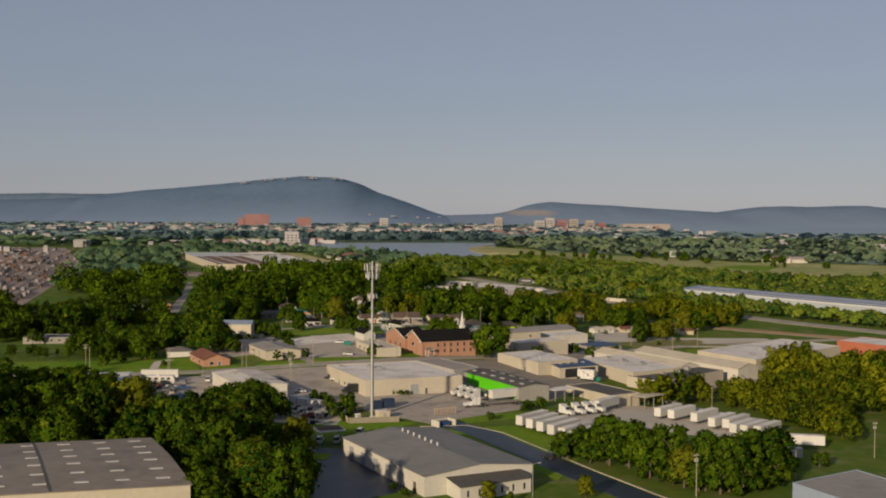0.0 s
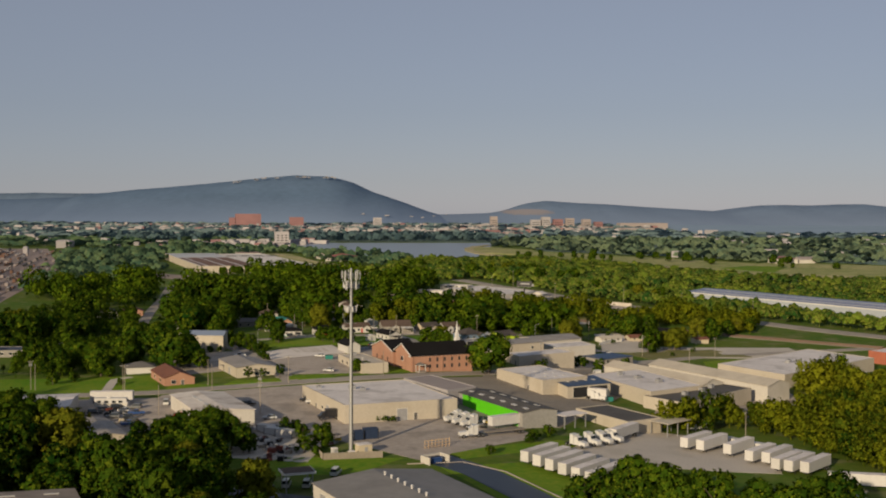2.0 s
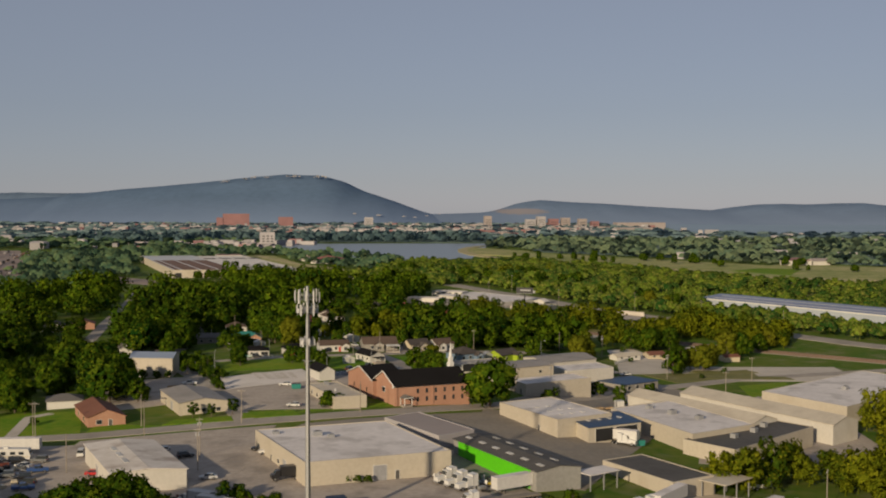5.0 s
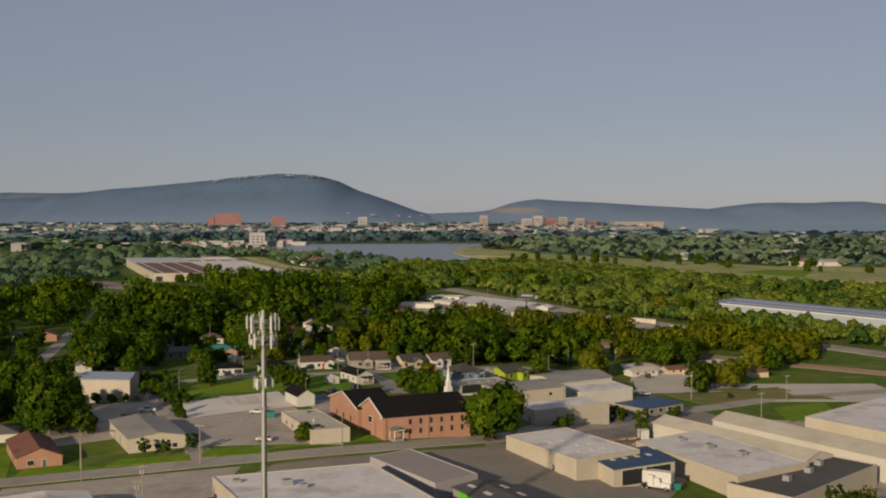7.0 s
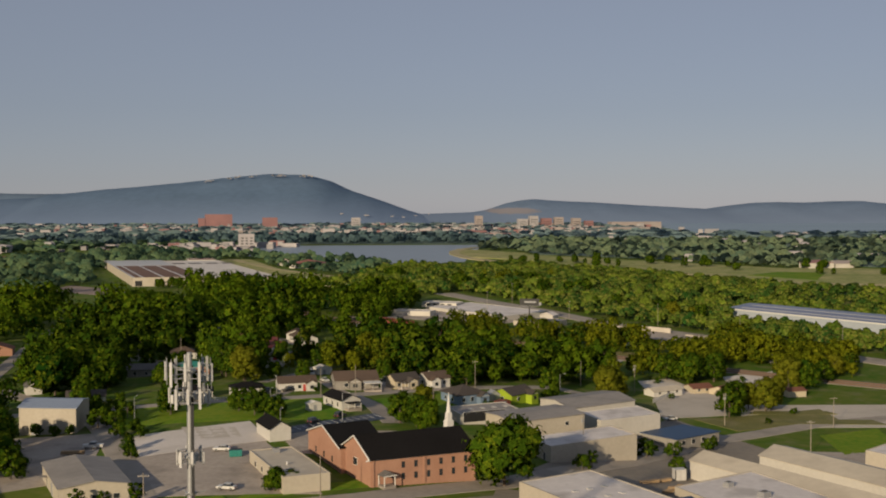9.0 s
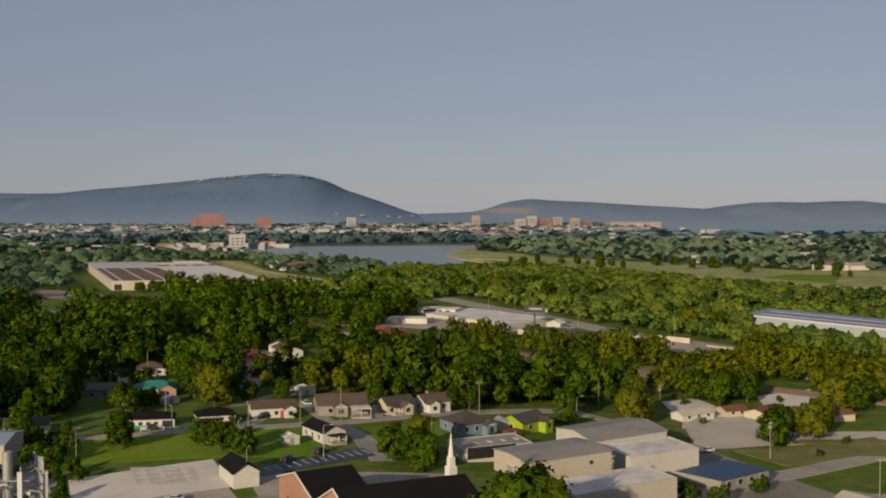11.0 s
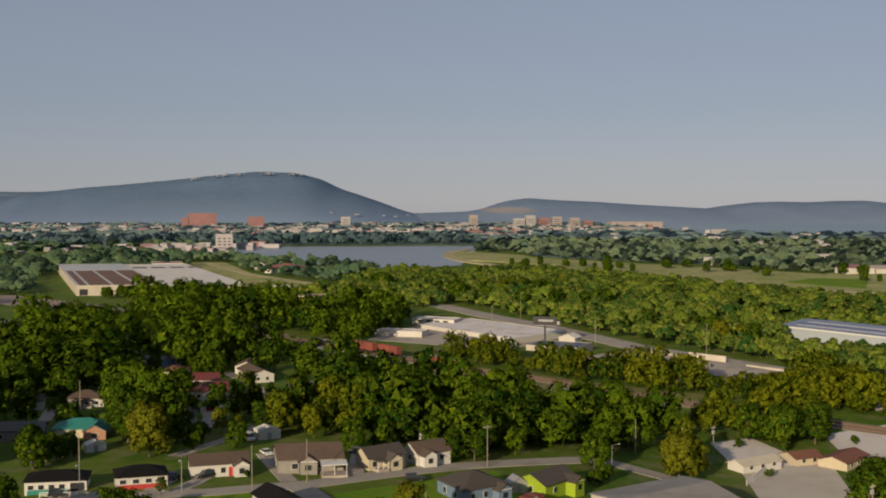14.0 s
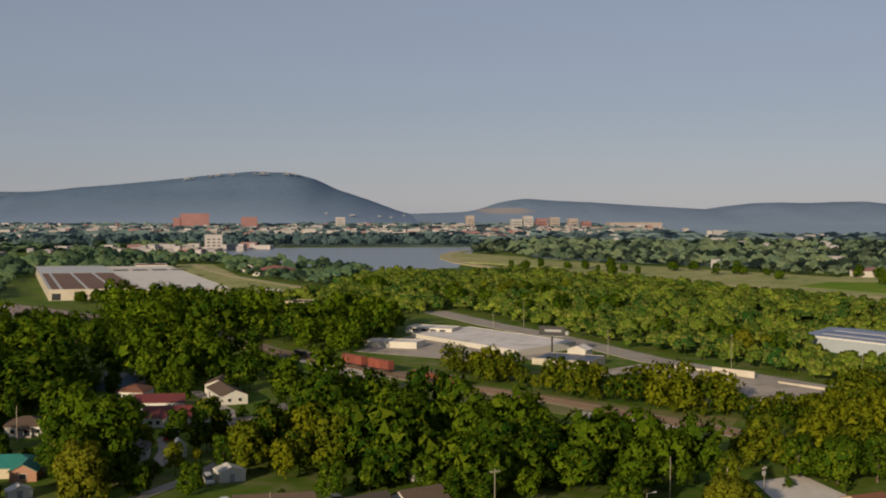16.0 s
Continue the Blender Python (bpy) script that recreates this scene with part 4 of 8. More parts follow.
def ridge(name, profile, y_foot, y_top, label, seed, material):
    px, pz = [p[0] for p in profile], [p[1] for p in profile]
    xs = np.linspace(px[0], px[-1], 420)
    k = np.ones(9) / 9
    crest = np.convolve(np.interp(np.linspace(px[0] - 40, px[-1] + 40, 428), px, pz), k, "valid")
    rng = np.random.default_rng(seed)
    vs, fs = [], []
    prof = [(0.0, -0.03), (0.12, 0.10), (0.3, 0.28), (0.5, 0.47), (0.68, 0.66), (0.84, 0.86), (1.0, 1.0), (1.6, 0.99)]
    for d, hh in prof:
        for x, c in zip(xs, crest):
            w = noise.fractal(Vector((x * 0.006, d * 3 + seed, 0)), 1.0, 2.0, 4) * c * 0.07 * (1 if 0 < d < 1 else 0.25)
            vs.append((x, y_foot + (y_top - y_foot) * d + w * 2.5, c * hh + w))
    n = len(xs)
    for r in range(len(prof) - 1):
        fs += [(r * n + i, r * n + i + 1, (r + 1) * n + i + 1, (r + 1) * n + i) for i in range(n - 1)]
    m = bpy.data.meshes.new(name)
    m.from_pydata(vs, [], fs)
    m.materials.append(material)
    for p in m.polygons:
        p.use_smooth = True
    return tagged(new(name, m), label, "mountain", kind="structure")


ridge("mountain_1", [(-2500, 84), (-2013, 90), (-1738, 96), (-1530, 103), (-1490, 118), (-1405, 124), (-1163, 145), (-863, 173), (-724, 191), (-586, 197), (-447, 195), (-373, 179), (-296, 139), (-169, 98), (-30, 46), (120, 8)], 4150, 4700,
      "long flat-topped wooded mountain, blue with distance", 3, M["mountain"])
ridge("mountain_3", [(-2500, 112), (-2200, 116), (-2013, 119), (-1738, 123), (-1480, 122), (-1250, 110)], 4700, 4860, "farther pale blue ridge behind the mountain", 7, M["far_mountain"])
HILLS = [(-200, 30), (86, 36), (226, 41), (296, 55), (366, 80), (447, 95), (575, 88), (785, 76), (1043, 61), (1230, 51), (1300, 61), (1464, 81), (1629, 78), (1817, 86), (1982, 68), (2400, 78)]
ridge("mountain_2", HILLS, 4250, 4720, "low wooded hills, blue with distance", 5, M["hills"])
# ground under the far woods, its green blued and greyed as haze
M["hazy_green"] = mat("hazy_green", (0.138, 0.198, 0.183), (0.180, 0.225, 0.195), big=0.006, fine=0.03, spec=0.0, rough=1.0)
patch("far_ground", [(-1000, 2200), (1000, 2200), (1500, 4300), (-1900, 4300)], M["hazy_green"], 0.15, "far wooded ground under the town", "ground", 160, block=False)
patch("far_ground", [(170, 1760), (640, 1290), (1000, 2190), (130, 2190)], M["hazy_green"], 0.15, "wooded ground beyond the river meadow", "ground", 80, block=False)
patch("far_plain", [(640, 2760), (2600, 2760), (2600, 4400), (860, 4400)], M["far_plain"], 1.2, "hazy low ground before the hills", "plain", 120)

# river, its banks and fields
M["water"] = mat("water", (0.17, 0.20, 0.225), (0.20, 0.23, 0.25), rough=0.34, spec=0.6, big=0.006, fine=0.04, bump=0.02)
patch("water", [(-20, 1500), (56, 1570), (112, 2150), (-560, 2100)], M["water"], 0.3, "calm grey-blue river", "river", 60)
patch("field_1", [(96, 1560), (262, 1240), (440, 1340), (150, 1760)], M["field"], 0.3, "mown pale green meadow beside the river", "field", 30)
patch("field_2", [(250, 1245), (350, 1110), (640, 1270), (430, 1440)], M["field"], 0.32, "rough grass field", "field", 30)
patch("field_5", [(60, 1960), (54, 1690), (165, 1560), (150, 1800)], M["field"], 0.9, "narrow grass strip along the river bank", "field", 30)
road("bank", [(92, 2010), (66, 1930), (52, 1850), (50, 1760), (62, 1660), (90, 1570), (124, 1500), (178, 1415), (226, 1355), (262, 1312)], 15, M["bank"], 1.1, "sandy river bank with dry grass", "bank")
road("track_1", [(262, 1312), (290, 1281), (298, 1228), (330, 1194), (420, 1150)], 9, M["bank"], 0.45, "pale gravel track across the field", "track")
patch("field_3", [(-262, 1640), (-222, 1512), (-148, 1418), (-214, 1640)], M["field"], 0.3, "dry olive grass strip beside a track", "field", 30)
patch("field_7", [(-222, 1512), (-140, 1300), (-100, 1330), (-148, 1418)], M["field"], 0.31, "dry olive grass strip beside a track", "field", 30)
patch("field_8", [(-140, 1300), (-60, 1205), (-66, 1270), (-100, 1330)], M["field"], 0.32, "dry olive grass strip beside a track", "field", 30)
road("track_2", [(-236, 1640), (-212, 1570), (-155, 1425), (-112, 1345), (-66, 1262)], 9, M["bank"], 0.5, "pale track along the grass strip", "track", block=False)
patch("field_6", [(318, 1290), (366, 1345), (410, 1332), (361, 1222)], M["grass"], 0.5, "darker green pasture in the river meadow", "field", 20)
patch("field_4", [(152, 905), (188, 884), (205, 915), (172, 935)], M["grass"], 0.3, "green verge behind the trees", "field", 20)

# paved ground
patch("yard_1", [(-48, 392), (-4, 350), (32, 382), (2, 448)], M["concrete"], 0.06, "worn concrete works yard", "yard")
patch("yard_2", [(-130, 385), (-52, 375), (-40, 442), (-140, 440)], M["concrete"], 0.07, "worn concrete parking ground", "yard")
patch("yard_3", [(30, 352), (96, 352), (104, 395), (62, 408)], M["gravel"], 0.06, "pale gravel lorry park", "yard")
patch("yard_4", [(4, 405), (40, 398), (75, 480), (20, 495)], M["old_asphalt"], 0.07, "patched asphalt between the sheds", "yard")
patch("yard_5", [(-79, 546), (-48, 560), (-39, 534), (-70, 520)], M["pale_gravel"], 0.10, "wide pale gravel lot", "lot")
patch("yard_6", [(-72, 482), (-20, 484), (-40, 534), (-72, 520)], M["concrete"], 0.06, "worn concrete parking ground with weeds", "lot")
patch("yard_7", [(-38, 545), (12, 552), (8, 516), (-30, 520)], M["concrete"], 0.08, "concrete car park behind the church", "lot")
patch("yard_8", [(85, 611), (93, 669), (120, 668), (110, 620)], M["gravel"], 0.06, "pale gravel lot", "lot")
patch("yard_9", [(112, 600), (190, 600), (190, 640), (118, 640)], M["gravel"], 0.06, "cracked car park with grass islands", "lot")
patch("yard_10", [(-124, 553), (-88, 554), (-78, 500), (-108, 486)], M["concrete"], 0.07, "concrete forecourt", "yard")
patch("parking", [(-50, 320), (-28, 312), (-8, 268), (-36, 245)], M["asphalt"], 0.07, "dark asphalt car park, tinted blue for shade and sky", "car park")
road("road_1", [(1, 352), (12, 338), (34, 292), (50, 262), (70, 225), (95, 170)], 10, M["asphalt"], 0.1, "dark asphalt drive")
road("road_2", [(-240, 452), (-150, 447), (-101, 452), (-67, 461), (-39, 470), (-12, 481), (22, 499), (58, 535), (90, 575), (135, 605), (240, 640)], 8, M["road_grey"], 0.12, "faded asphalt street")
road("road_3", [(-54, 466), (-60, 482), (-86, 548), (-105, 590), (-150, 640), (-165, 660), (-187, 771), (-204, 871), (-230, 1000)], 6.5, M["road_grey"], 0.14, "faded asphalt side street")
road("road_4", [(-140, 590), (-89, 596), (-64, 598), (-39, 601), (-19, 609), (-1, 623), (14, 634), (53, 655), (70, 640), (85, 612)], 6.5, M["road_grey"], 0.12, "faded asphalt residential street")
road("road_5", [(-22, 608), (-13, 589), (-6, 560)], 6, M["road_grey"], 0.14, "asphalt lane")
road("road_6", [(20, 1090), (50, 1017), (82, 959), (111, 890), (138, 851), (175, 800), (230, 720), (300, 640)], 16, M["road_grey"], 0.2, "wide pale four-lane highway")
road("rail_bed", [(-100, 990), (-58, 908), (-1, 838), (24, 806), (51, 789), (75, 772), (110, 742), (160, 700), (240, 640)], 12, M["ballast"], 0.25, "brown ballast rail bed", "railway")
patch("yard_11", [(72, 850), (112, 790), (150, 800), (104, 880)], M["concrete"], 0.1, "bare concrete slab yard by the highway", "yard")
patch("yard_12", [(-20, 905), (40, 870), (75, 900), (10, 975)], M["concrete"], 0.1, "pale concrete yard", "yard")
patch("yard_15", [(-52, 430), (12, 412), (32, 494), (-36, 463)], M["old_asphalt"], 0.05, "worn asphalt round the warehouse", "yard")
patch("yard_16", [(20, 498), (76, 482), (110, 560), (88, 612)], M["old_asphalt"], 0.055, "worn asphalt between the sheds", "yard")
patch("yard_17", [(78, 440), (140, 440), (150, 562), (112, 565)], M["concrete"], 0.05, "worn concrete between long sheds", "yard")
patch("lawn_1", [(-205, 440), (-100, 452), (-112, 492), (-205, 484)], M["grass"], 0.05, "long green mown lawn beside the road", "lawn")
patch("lawn_2", [(-40, 478), (20, 503), (18, 508), (-36, 486)], M["grass"], 0.05, "green mown lawn beside the church", "lawn")
patch("lawn_3", [(-92, 562), (-20, 562), (-24, 604), (-92, 592)], M["grass"], 0.05, "green mown lawn", "lawn")
patch("lawn_4", [(-8, 575), (30, 590), (24, 632), (-14, 600)], M["grass"], 0.05, "green mown lawn", "lawn")
patch("parking_2", [(-37, 549), (-34, 542), (-8, 566), (-12, 574)], M["asphalt"], 0.16, "marked asphalt parking bays", "car park", block=False)
for i in range(13):
    bm = bmesh.new()
    x, y = -35.0 + 2.0 * i, 547.0 + 1.9 * i
    add_box(bm, x, y, 0, 5.0, 0.14, 0.04, 2.1)
    tagged(obj("bay_line", bm, M["trim"], None, (0, 0, float(g(x, y)) + 0.2)), "white painted parking bay line", "road marking", kind="structure")
for name, pts in (("drive_1", [(-47, 603), (-43, 617)]), ("drive_2", [(-53, 603), (-51, 616)]), ("drive_3", [(-24, 611), (-29, 626), (-34, 642)]), ("drive_4", [(-10, 618), (-10, 646)]), ("drive_5", [(-2, 625), (4, 650)]), ("drive_6", [(-72, 600), (-70, 607)]), ("drive_7", [(-108, 700), (-113, 722)]), ("drive_8", [(-56, 640), (-44, 668), (-40, 690), (-45, 720), (-52, 760), (-70, 800)])):
    road(name, pts, 4.0, M["concrete"], 0.1, "pale concrete driveway", "driveway", block=name != "drive_7")
road("kerb_1", [(-7, 345), (8, 348), (19, 338), (41, 292), (57, 262)], 0.4, M["concrete"], 0.22, "pale concrete kerb", "kerb", block=False)
patch("lawn_6", [(-40, 300), (-32, 299), (-31, 306), (-39, 308)], M["grass"], 0.2, "small grass island in the car park", "lawn", block=False)
patch("lawn_7", [(-52, 330), (-20, 334), (-8, 352), (-44, 352)], M["grass"], 0.05, "grass bank below the tower", "lawn")
patch("lawn_8", [(128, 560), (150, 572), (154, 598), (131, 588)], M["grass"], 0.05, "mown green lawn", "lawn")
patch("lawn_9", [(-79, 464), (-58, 467), (-60, 474), (-77, 471)], M["grass"], 0.2, "mown green lawn in front of the shop", "lawn")
patch("lawn_10", [(-56, 470), (-38, 474), (-42, 482), (-57, 478)], M["grass"], 0.2, "mown green verge", "lawn")
patch("lawn_11", [(-100, 450), (-72, 456), (-74, 462), (-100, 470)], M["grass"], 0.06, "mown lawn round the brick house", "lawn")
patch("lawn_12", [(8, 352), (44, 372), (38, 380), (4, 360)], M["grass"], 0.05, "green grass bank", "lawn")
patch("strip_1", [(-34, 840), (30, 780), (80, 745), (90, 760)], M["rough_grass"], 0.06, "dry olive strip along the railway", "ground", block=True)
patch("lawn_5", [(2, 342), (30, 280), (40, 310), (32, 352)], M["grass"], 0.05, "green grass bank", "lawn")
patch("yard_13", [(-370, 760), (-288, 742), (-410, 1250), (-570, 1250)], M["rail_dirt"], 0.1, "wide bare rail and lorry yard", "yard", 20)
patch("yard_14", [(-575, 1255), (-412, 1255), (-620, 1800), (-860, 1800)], M["rail_dirt"], 0.1, "wide bare rail yard running into the distance", "yard", 40)

patch("yard_18", [(-300, 1190), (-150, 1045), (-160, 1012), (-300, 1130)], M["rail_dirt"], 0.1, "pinkish brown dusty yard before the factory", "yard", 20)
patch("yard_19", [(-630, 1557), (-552, 1477), (-335, 1074), (-431, 1066)], M["rail_dirt"], 0.14, "pinkish brown gravel rail yard", "yard", 30)
patch("lawn_13", [(-96, 706), (-52, 704), (-54, 730), (-92, 730)], M["grass"], 0.05, "shaded green garden lawn", "lawn", block=False)
patch("lawn_14", [(-54, 718), (-20, 716), (-24, 738), (-58, 746)], M["grass"], 0.05, "green garden lawn", "lawn", block=False)
road("road_7", [(-100, 850), (-92, 800), (-72, 756), (-60, 742), (-48, 745), (-30, 755)], 6, M["old_asphalt"], 0.12, "faded asphalt lane between gardens")
road("drive_9", [(-62, 742), (-62, 715), (-58, 700), (-56, 680)], 4, M["concrete"], 0.13, "pale concrete driveway", "driveway")
patch("lawn_15", [(122, 606), (160, 604), (158, 612), (124, 614)], M["rough_grass"], 0.2, "long dry grass island in a gravel lot", "lawn", block=False)
patch("lawn_16", [(118, 622), (150, 622), (148, 628), (122, 628)], M["rough_grass"], 0.2, "dry grass island in a gravel lot", "lawn", block=False)
patch("yard_20", [(-66, 384), (-26, 390), (-44, 438), (-74, 442)], M["concrete"], 0.045, "worn concrete between the workshops", "yard")
patch("yard_21", [(-58, 352), (-34, 346), (-30, 378), (-58, 392)], M["gravel"], 0.05, "pale dusty ground under scrap", "yard")
patch("yard_22", [(126, 668), (139, 668), (157, 716), (131, 702)], M["pale_gravel"], 0.09, "pale gravel parking ground behind houses", "lot")
patch("yard_27", [(163, 738), (176, 748), (188, 776), (174, 780)], M["pale_gravel"], 0.09, "pale gravel ground beside the railway", "lot")
patch("yard_23", [(91, 662), (114, 664), (107, 697), (92, 689)], M["pale_gravel"], 0.09, "pale rubble-strewn turning ground", "lot")
patch("field_9", [(96, 611), (106, 593), (147, 614), (147, 632)], M["rough_grass"], 0.14, "dry olive grass beside the gravel lot", "field", block=False)
patch("yard_24", [(-67, 555), (-51, 552), (-47, 539), (-61, 538)], M["gravel"], 0.1, "bare pale rubble lot", "lot")
patch("strip_4", [(-44, 880), (-17, 852), (-2, 824), (-14, 814)], M["gravel"], 0.3, "grey stony ground beside the railway", "ground", 6)
patch("strip_2", [(31, 812), (112, 768), (100, 743), (29, 774)], M["rough_grass"], 0.11, "dry olive grass beside the railway", "ground", block=False)

patch("yard_25", [(84, 858), (116, 877), (139, 851), (111, 833)], M["concrete"], 0.16, "bare pale concrete slab beside the highway", "yard", 6)
patch("yard_26", [(111, 833), (139, 851), (164, 811), (119, 781)], M["concrete"], 0.165, "worn pale concrete ground beside the highway", "yard", 6)
patch("strip_3", [(58, 772), (100, 752), (93, 738), (63, 755)], M["gravel"], 0.16, "pale rubble strip beside the railway", "ground", 6)
road("drive_10", [(-120, 449), (-123, 466), (-126, 483), (-121, 489)], 3.6, M["gravel"], 0.12, "pale gravel drive beside the lawn", "driveway")
patch("yard_28", [(-98, 438), (-46, 440), (-44, 461), (-98, 446)], M["concrete"], 0.055, "worn concrete along the street", "yard")


# sheds and halls of the works
W = row_of
building("warehouse", (-54.9, 237.3), (-131, 218), (-78.0, 284.0), 9, M["cream_wall"], M["brown_roof"], "large low warehouse with a brown-grey ribbed roof and rooflights", roof="gable_u", rise=0.8,
         tops=[("skylight", 0.06 + 0.11 * i, 0.12 + 0.16 * j, 3.0, 0.9, 0.2) for i in range(7) for j in range(6)] + [("seam", 0.37, 0.25, 0.5, 26, 0.1), ("seam", 0.37, 0.75, 0.5, 26, 0.1)])
building("metal_building", (-4.2, 261.7), (22.9, 275.3), (-27.7, 305.9), 5, M["white_wall"], M["slate_roof"], "white-walled metal workshop with a grey gabled roof", roof="gable_v", rise=1.6,
         feats=W("dock_door", "L", 5, 0.12, 0.75, 2, 3.2, 3.4) + [("door", "L", 0.9, 1.4, 1.6, 2.6)], tops=[("vent", 0.5, 0.45 + 0.07 * i, 0.5, 0.5, 0.7) for i in range(7)])
building("office_annex", (4.5, 258.0), (22.0, 268.0), (0.5, 266.0), 3.4, M["white_wall"], M["dark_roof"], "low white office annex with narrow windows", roof="shed", rise=1.0,
         feats=W("dark_window", "F", 6, 0.1, 0.9, 1.6, 0.5, 1.6))
building("metal_building", (85.0, 263.3), (96, 238), (104.0, 279.0), 6, M["pale_blue_roof"], M["grey_roof"], "blue-grey metal building with a pale roof", roof="flat")
building("warehouse", (-27.9, 395.1), (7.5, 408.1), (-46.0, 433.9), 6, M["cream_wall"], M["white_roof"], "broad cream warehouse with a stained white flat roof", roof="flat",
         feats=[("dock_door", "F", 0.5, 1.9, 3.4, 3.8), ("door", "F", 0.62, 1.1, 1.0, 2.2), ("dock_door", "L", 0.62, 1.6, 2.6, 3.2), ("door", "L", 0.35, 1.1, 1.0, 2.2), ("window", "L", 0.5, 1.8, 1.4, 1.0)],
         tops=[("unit", 0.35, 0.7, 2.4, 1.8, 1.4), ("unit", 0.42, 0.62, 1.6, 1.4, 1.0), ("unit", 0.1, 0.85, 1.8, 1.8, 0.8)])
building("metal_building", (27.7, 394.1), (39.1, 399.5), (8.6, 431.4), 5, M["grey_wall"], M["dark_roof"], "long dark-roofed metal shed with a bright green wall", roof="gable_v", rise=0.9,
         feats=[("green", "L", 0.5, 2.6, 36.4, 4.6)], tops=[("skylight", 0.25 + 0.5 * (i % 2), 0.08 + 0.085 * i, 1.0, 2.6, 0.2) for i in range(11)])
building("warehouse", (40.1, 457.7), (58.1, 468.6), (24.6, 486.6), 5.5, M["cream_wall"], M["white_roof"], "cream warehouse with a flat white roof", roof="flat",
         tops=[("skylight", 0.3 + 0.2 * (i % 3), 0.2 + 0.2 * (i // 3), 1.2, 1.2, 0.2) for i in range(9)], feats=[("door", "L", 0.7, 1.1, 1.0, 2.2)])
building("loading_shed", (48.9, 454.4), (66.1, 463.5), (44.1, 467.2), 4.5, M["cream_wall"], M["blue_roof"], "open-fronted loading shed with a dark blue metal roof", roof="shed", rise=0.7,
         feats=[("dark_opening", "F", 0.3, 2.0, 6.5, 3.8), ("dark_opening", "F", 0.72, 2.0, 8, 3.8)], tops=[("skylight", 0.2 + 0.2 * i, 0.5, 1.0, 1.6, 0.2) for i in range(4)])
building("warehouse", (-72.6, 389.0), (-55.9, 393.5), (-88.7, 421.0), 5, M["white_wall"], M["stained_roof"], "white block workshop with a weathered low-pitched roof", roof="gable_v", rise=0.7,
         feats=[("door", "F", 0.3, 1.1, 1.0, 2.2), ("dock_door", "L", 0.5, 1.7, 3.0, 3.2)], tops=[("skylight", 0.3, 0.3 + 0.2 * i, 1.0, 5, 0.2) for i in range(3)])
building("warehouse", (-76.7, 477.3), (-62.5, 482.3), (-88.9, 502.6), 4, M["cream_wall"], M["grey_roof"], "cream metal shop with a brown-grey gabled roof", roof="gable_v", rise=1.2,
         feats=W("window", "F", 3, 0.2, 0.8, 1.5, 1.3, 1.2) + [("door", "L", 0.3, 1.1, 1.0, 2.2), ("dock_door", "L", 0.6, 1.5, 2.6, 2.9), ("awning", "L", 0.3, 2.6, 2.2, 0.12)])
building("barn", (-114.5, 557.8), (-97.5, 556.0), (-116.5, 574.0), 8.2, M["cream_wall"], M["pale_blue_roof"], "cream metal barn with a pale blue ribbed roof", roof="gable_u", rise=1.2,
         feats=[("dock_door", "F", 0.3, 1.5, 3.0, 3.0), ("door", "F", 0.7, 1.1, 1.0, 2.2)])
building("house", (-101.7, 464.8), (-91.0, 467.4), (-112.5, 486.5), 3, M["brick"], M["rust_shingle"], "low brick house with a rust-brown shingle roof", "house", roof="gable_v", rise=2.2,
         feats=[("window", "F", 0.3, 1.5, 1.6, 1.3), ("door", "F", 0.6, 1.1, 1.0, 2.2), ("window", "L", 0.3, 1.5, 1.4, 1.2), ("window", "L", 0.7, 1.5, 1.4, 1.2)])

# the church
building("church", (-9.4, 490.1), (15.3, 500.2), (-17.3, 504.0), 6.5, M["brick"], M["black_shingle"], "two-storey pink-brick church with a black shingle roof", "church", roof="gable_u", rise=4.2, over=0.5,
         feats=W("dark_window", "F", 6, 0.3, 0.9, 1.9, 0.8, 1.5) + W("dark_window", "F", 6, 0.3, 0.9, 4.6, 0.8, 1.5) + [("stripe", "F", 0.5, 6.25, 29, 0.35)] + W("pilaster", "F", 3, 0.02, 0.98, 3.2, 0.5, 6.4) + [("verge", "L", 0.5, 6.4, 16.6, 4.3), ("window", "L", 0.5, 4.6, 2.0, 1.6)])
building("church_wing", (-17.1, 501.1), (-6.7, 507.0), (-27.1, 523.0), 6.2, M["brick"], M["black_shingle"], "gabled brick wing of the church", "church wing", roof="gable_u", rise=3.4, over=0.4,
         feats=W("dark_window", "L", 3, 0.25, 0.75, 2.4, 0.8, 1.5) + [("verge", "L", 0.5, 6.1, 24.6, 3.5)])
building("church_hall", (-28.7, 483.1), (-18.5, 487.1), (-40.5, 510.8), 4, M["cream_wall"], M["tan_roof"], "low flat-roofed cream hall beside the church", "hall", roof="flat",
         feats=W("window", "L", 4, 0.2, 0.8, 1.8, 1.4, 1.2), tops=[("unit", 0.5, 0.85, 1.6, 1.6, 1.2), ("vent", 0.4, 0.4, 0.5, 0.5, 0.6)])

# the far cluster of white sheds
building("warehouse", (28.0, 544.9), (50.0, 557.1), (21.3, 559.7), 5.7, M["cream_wall"], M["grey_roof"], "cream metal shed with a grey low-pitched roof", roof="gable_u", rise=0.6,
         feats=[("door", "F", 0.25, 1.1, 1.0, 2.2), ("window", "F", 0.75, 3.6, 1.2, 1.0), ("dock_door", "L", 0.5, 1.8, 3.0, 3.4)])
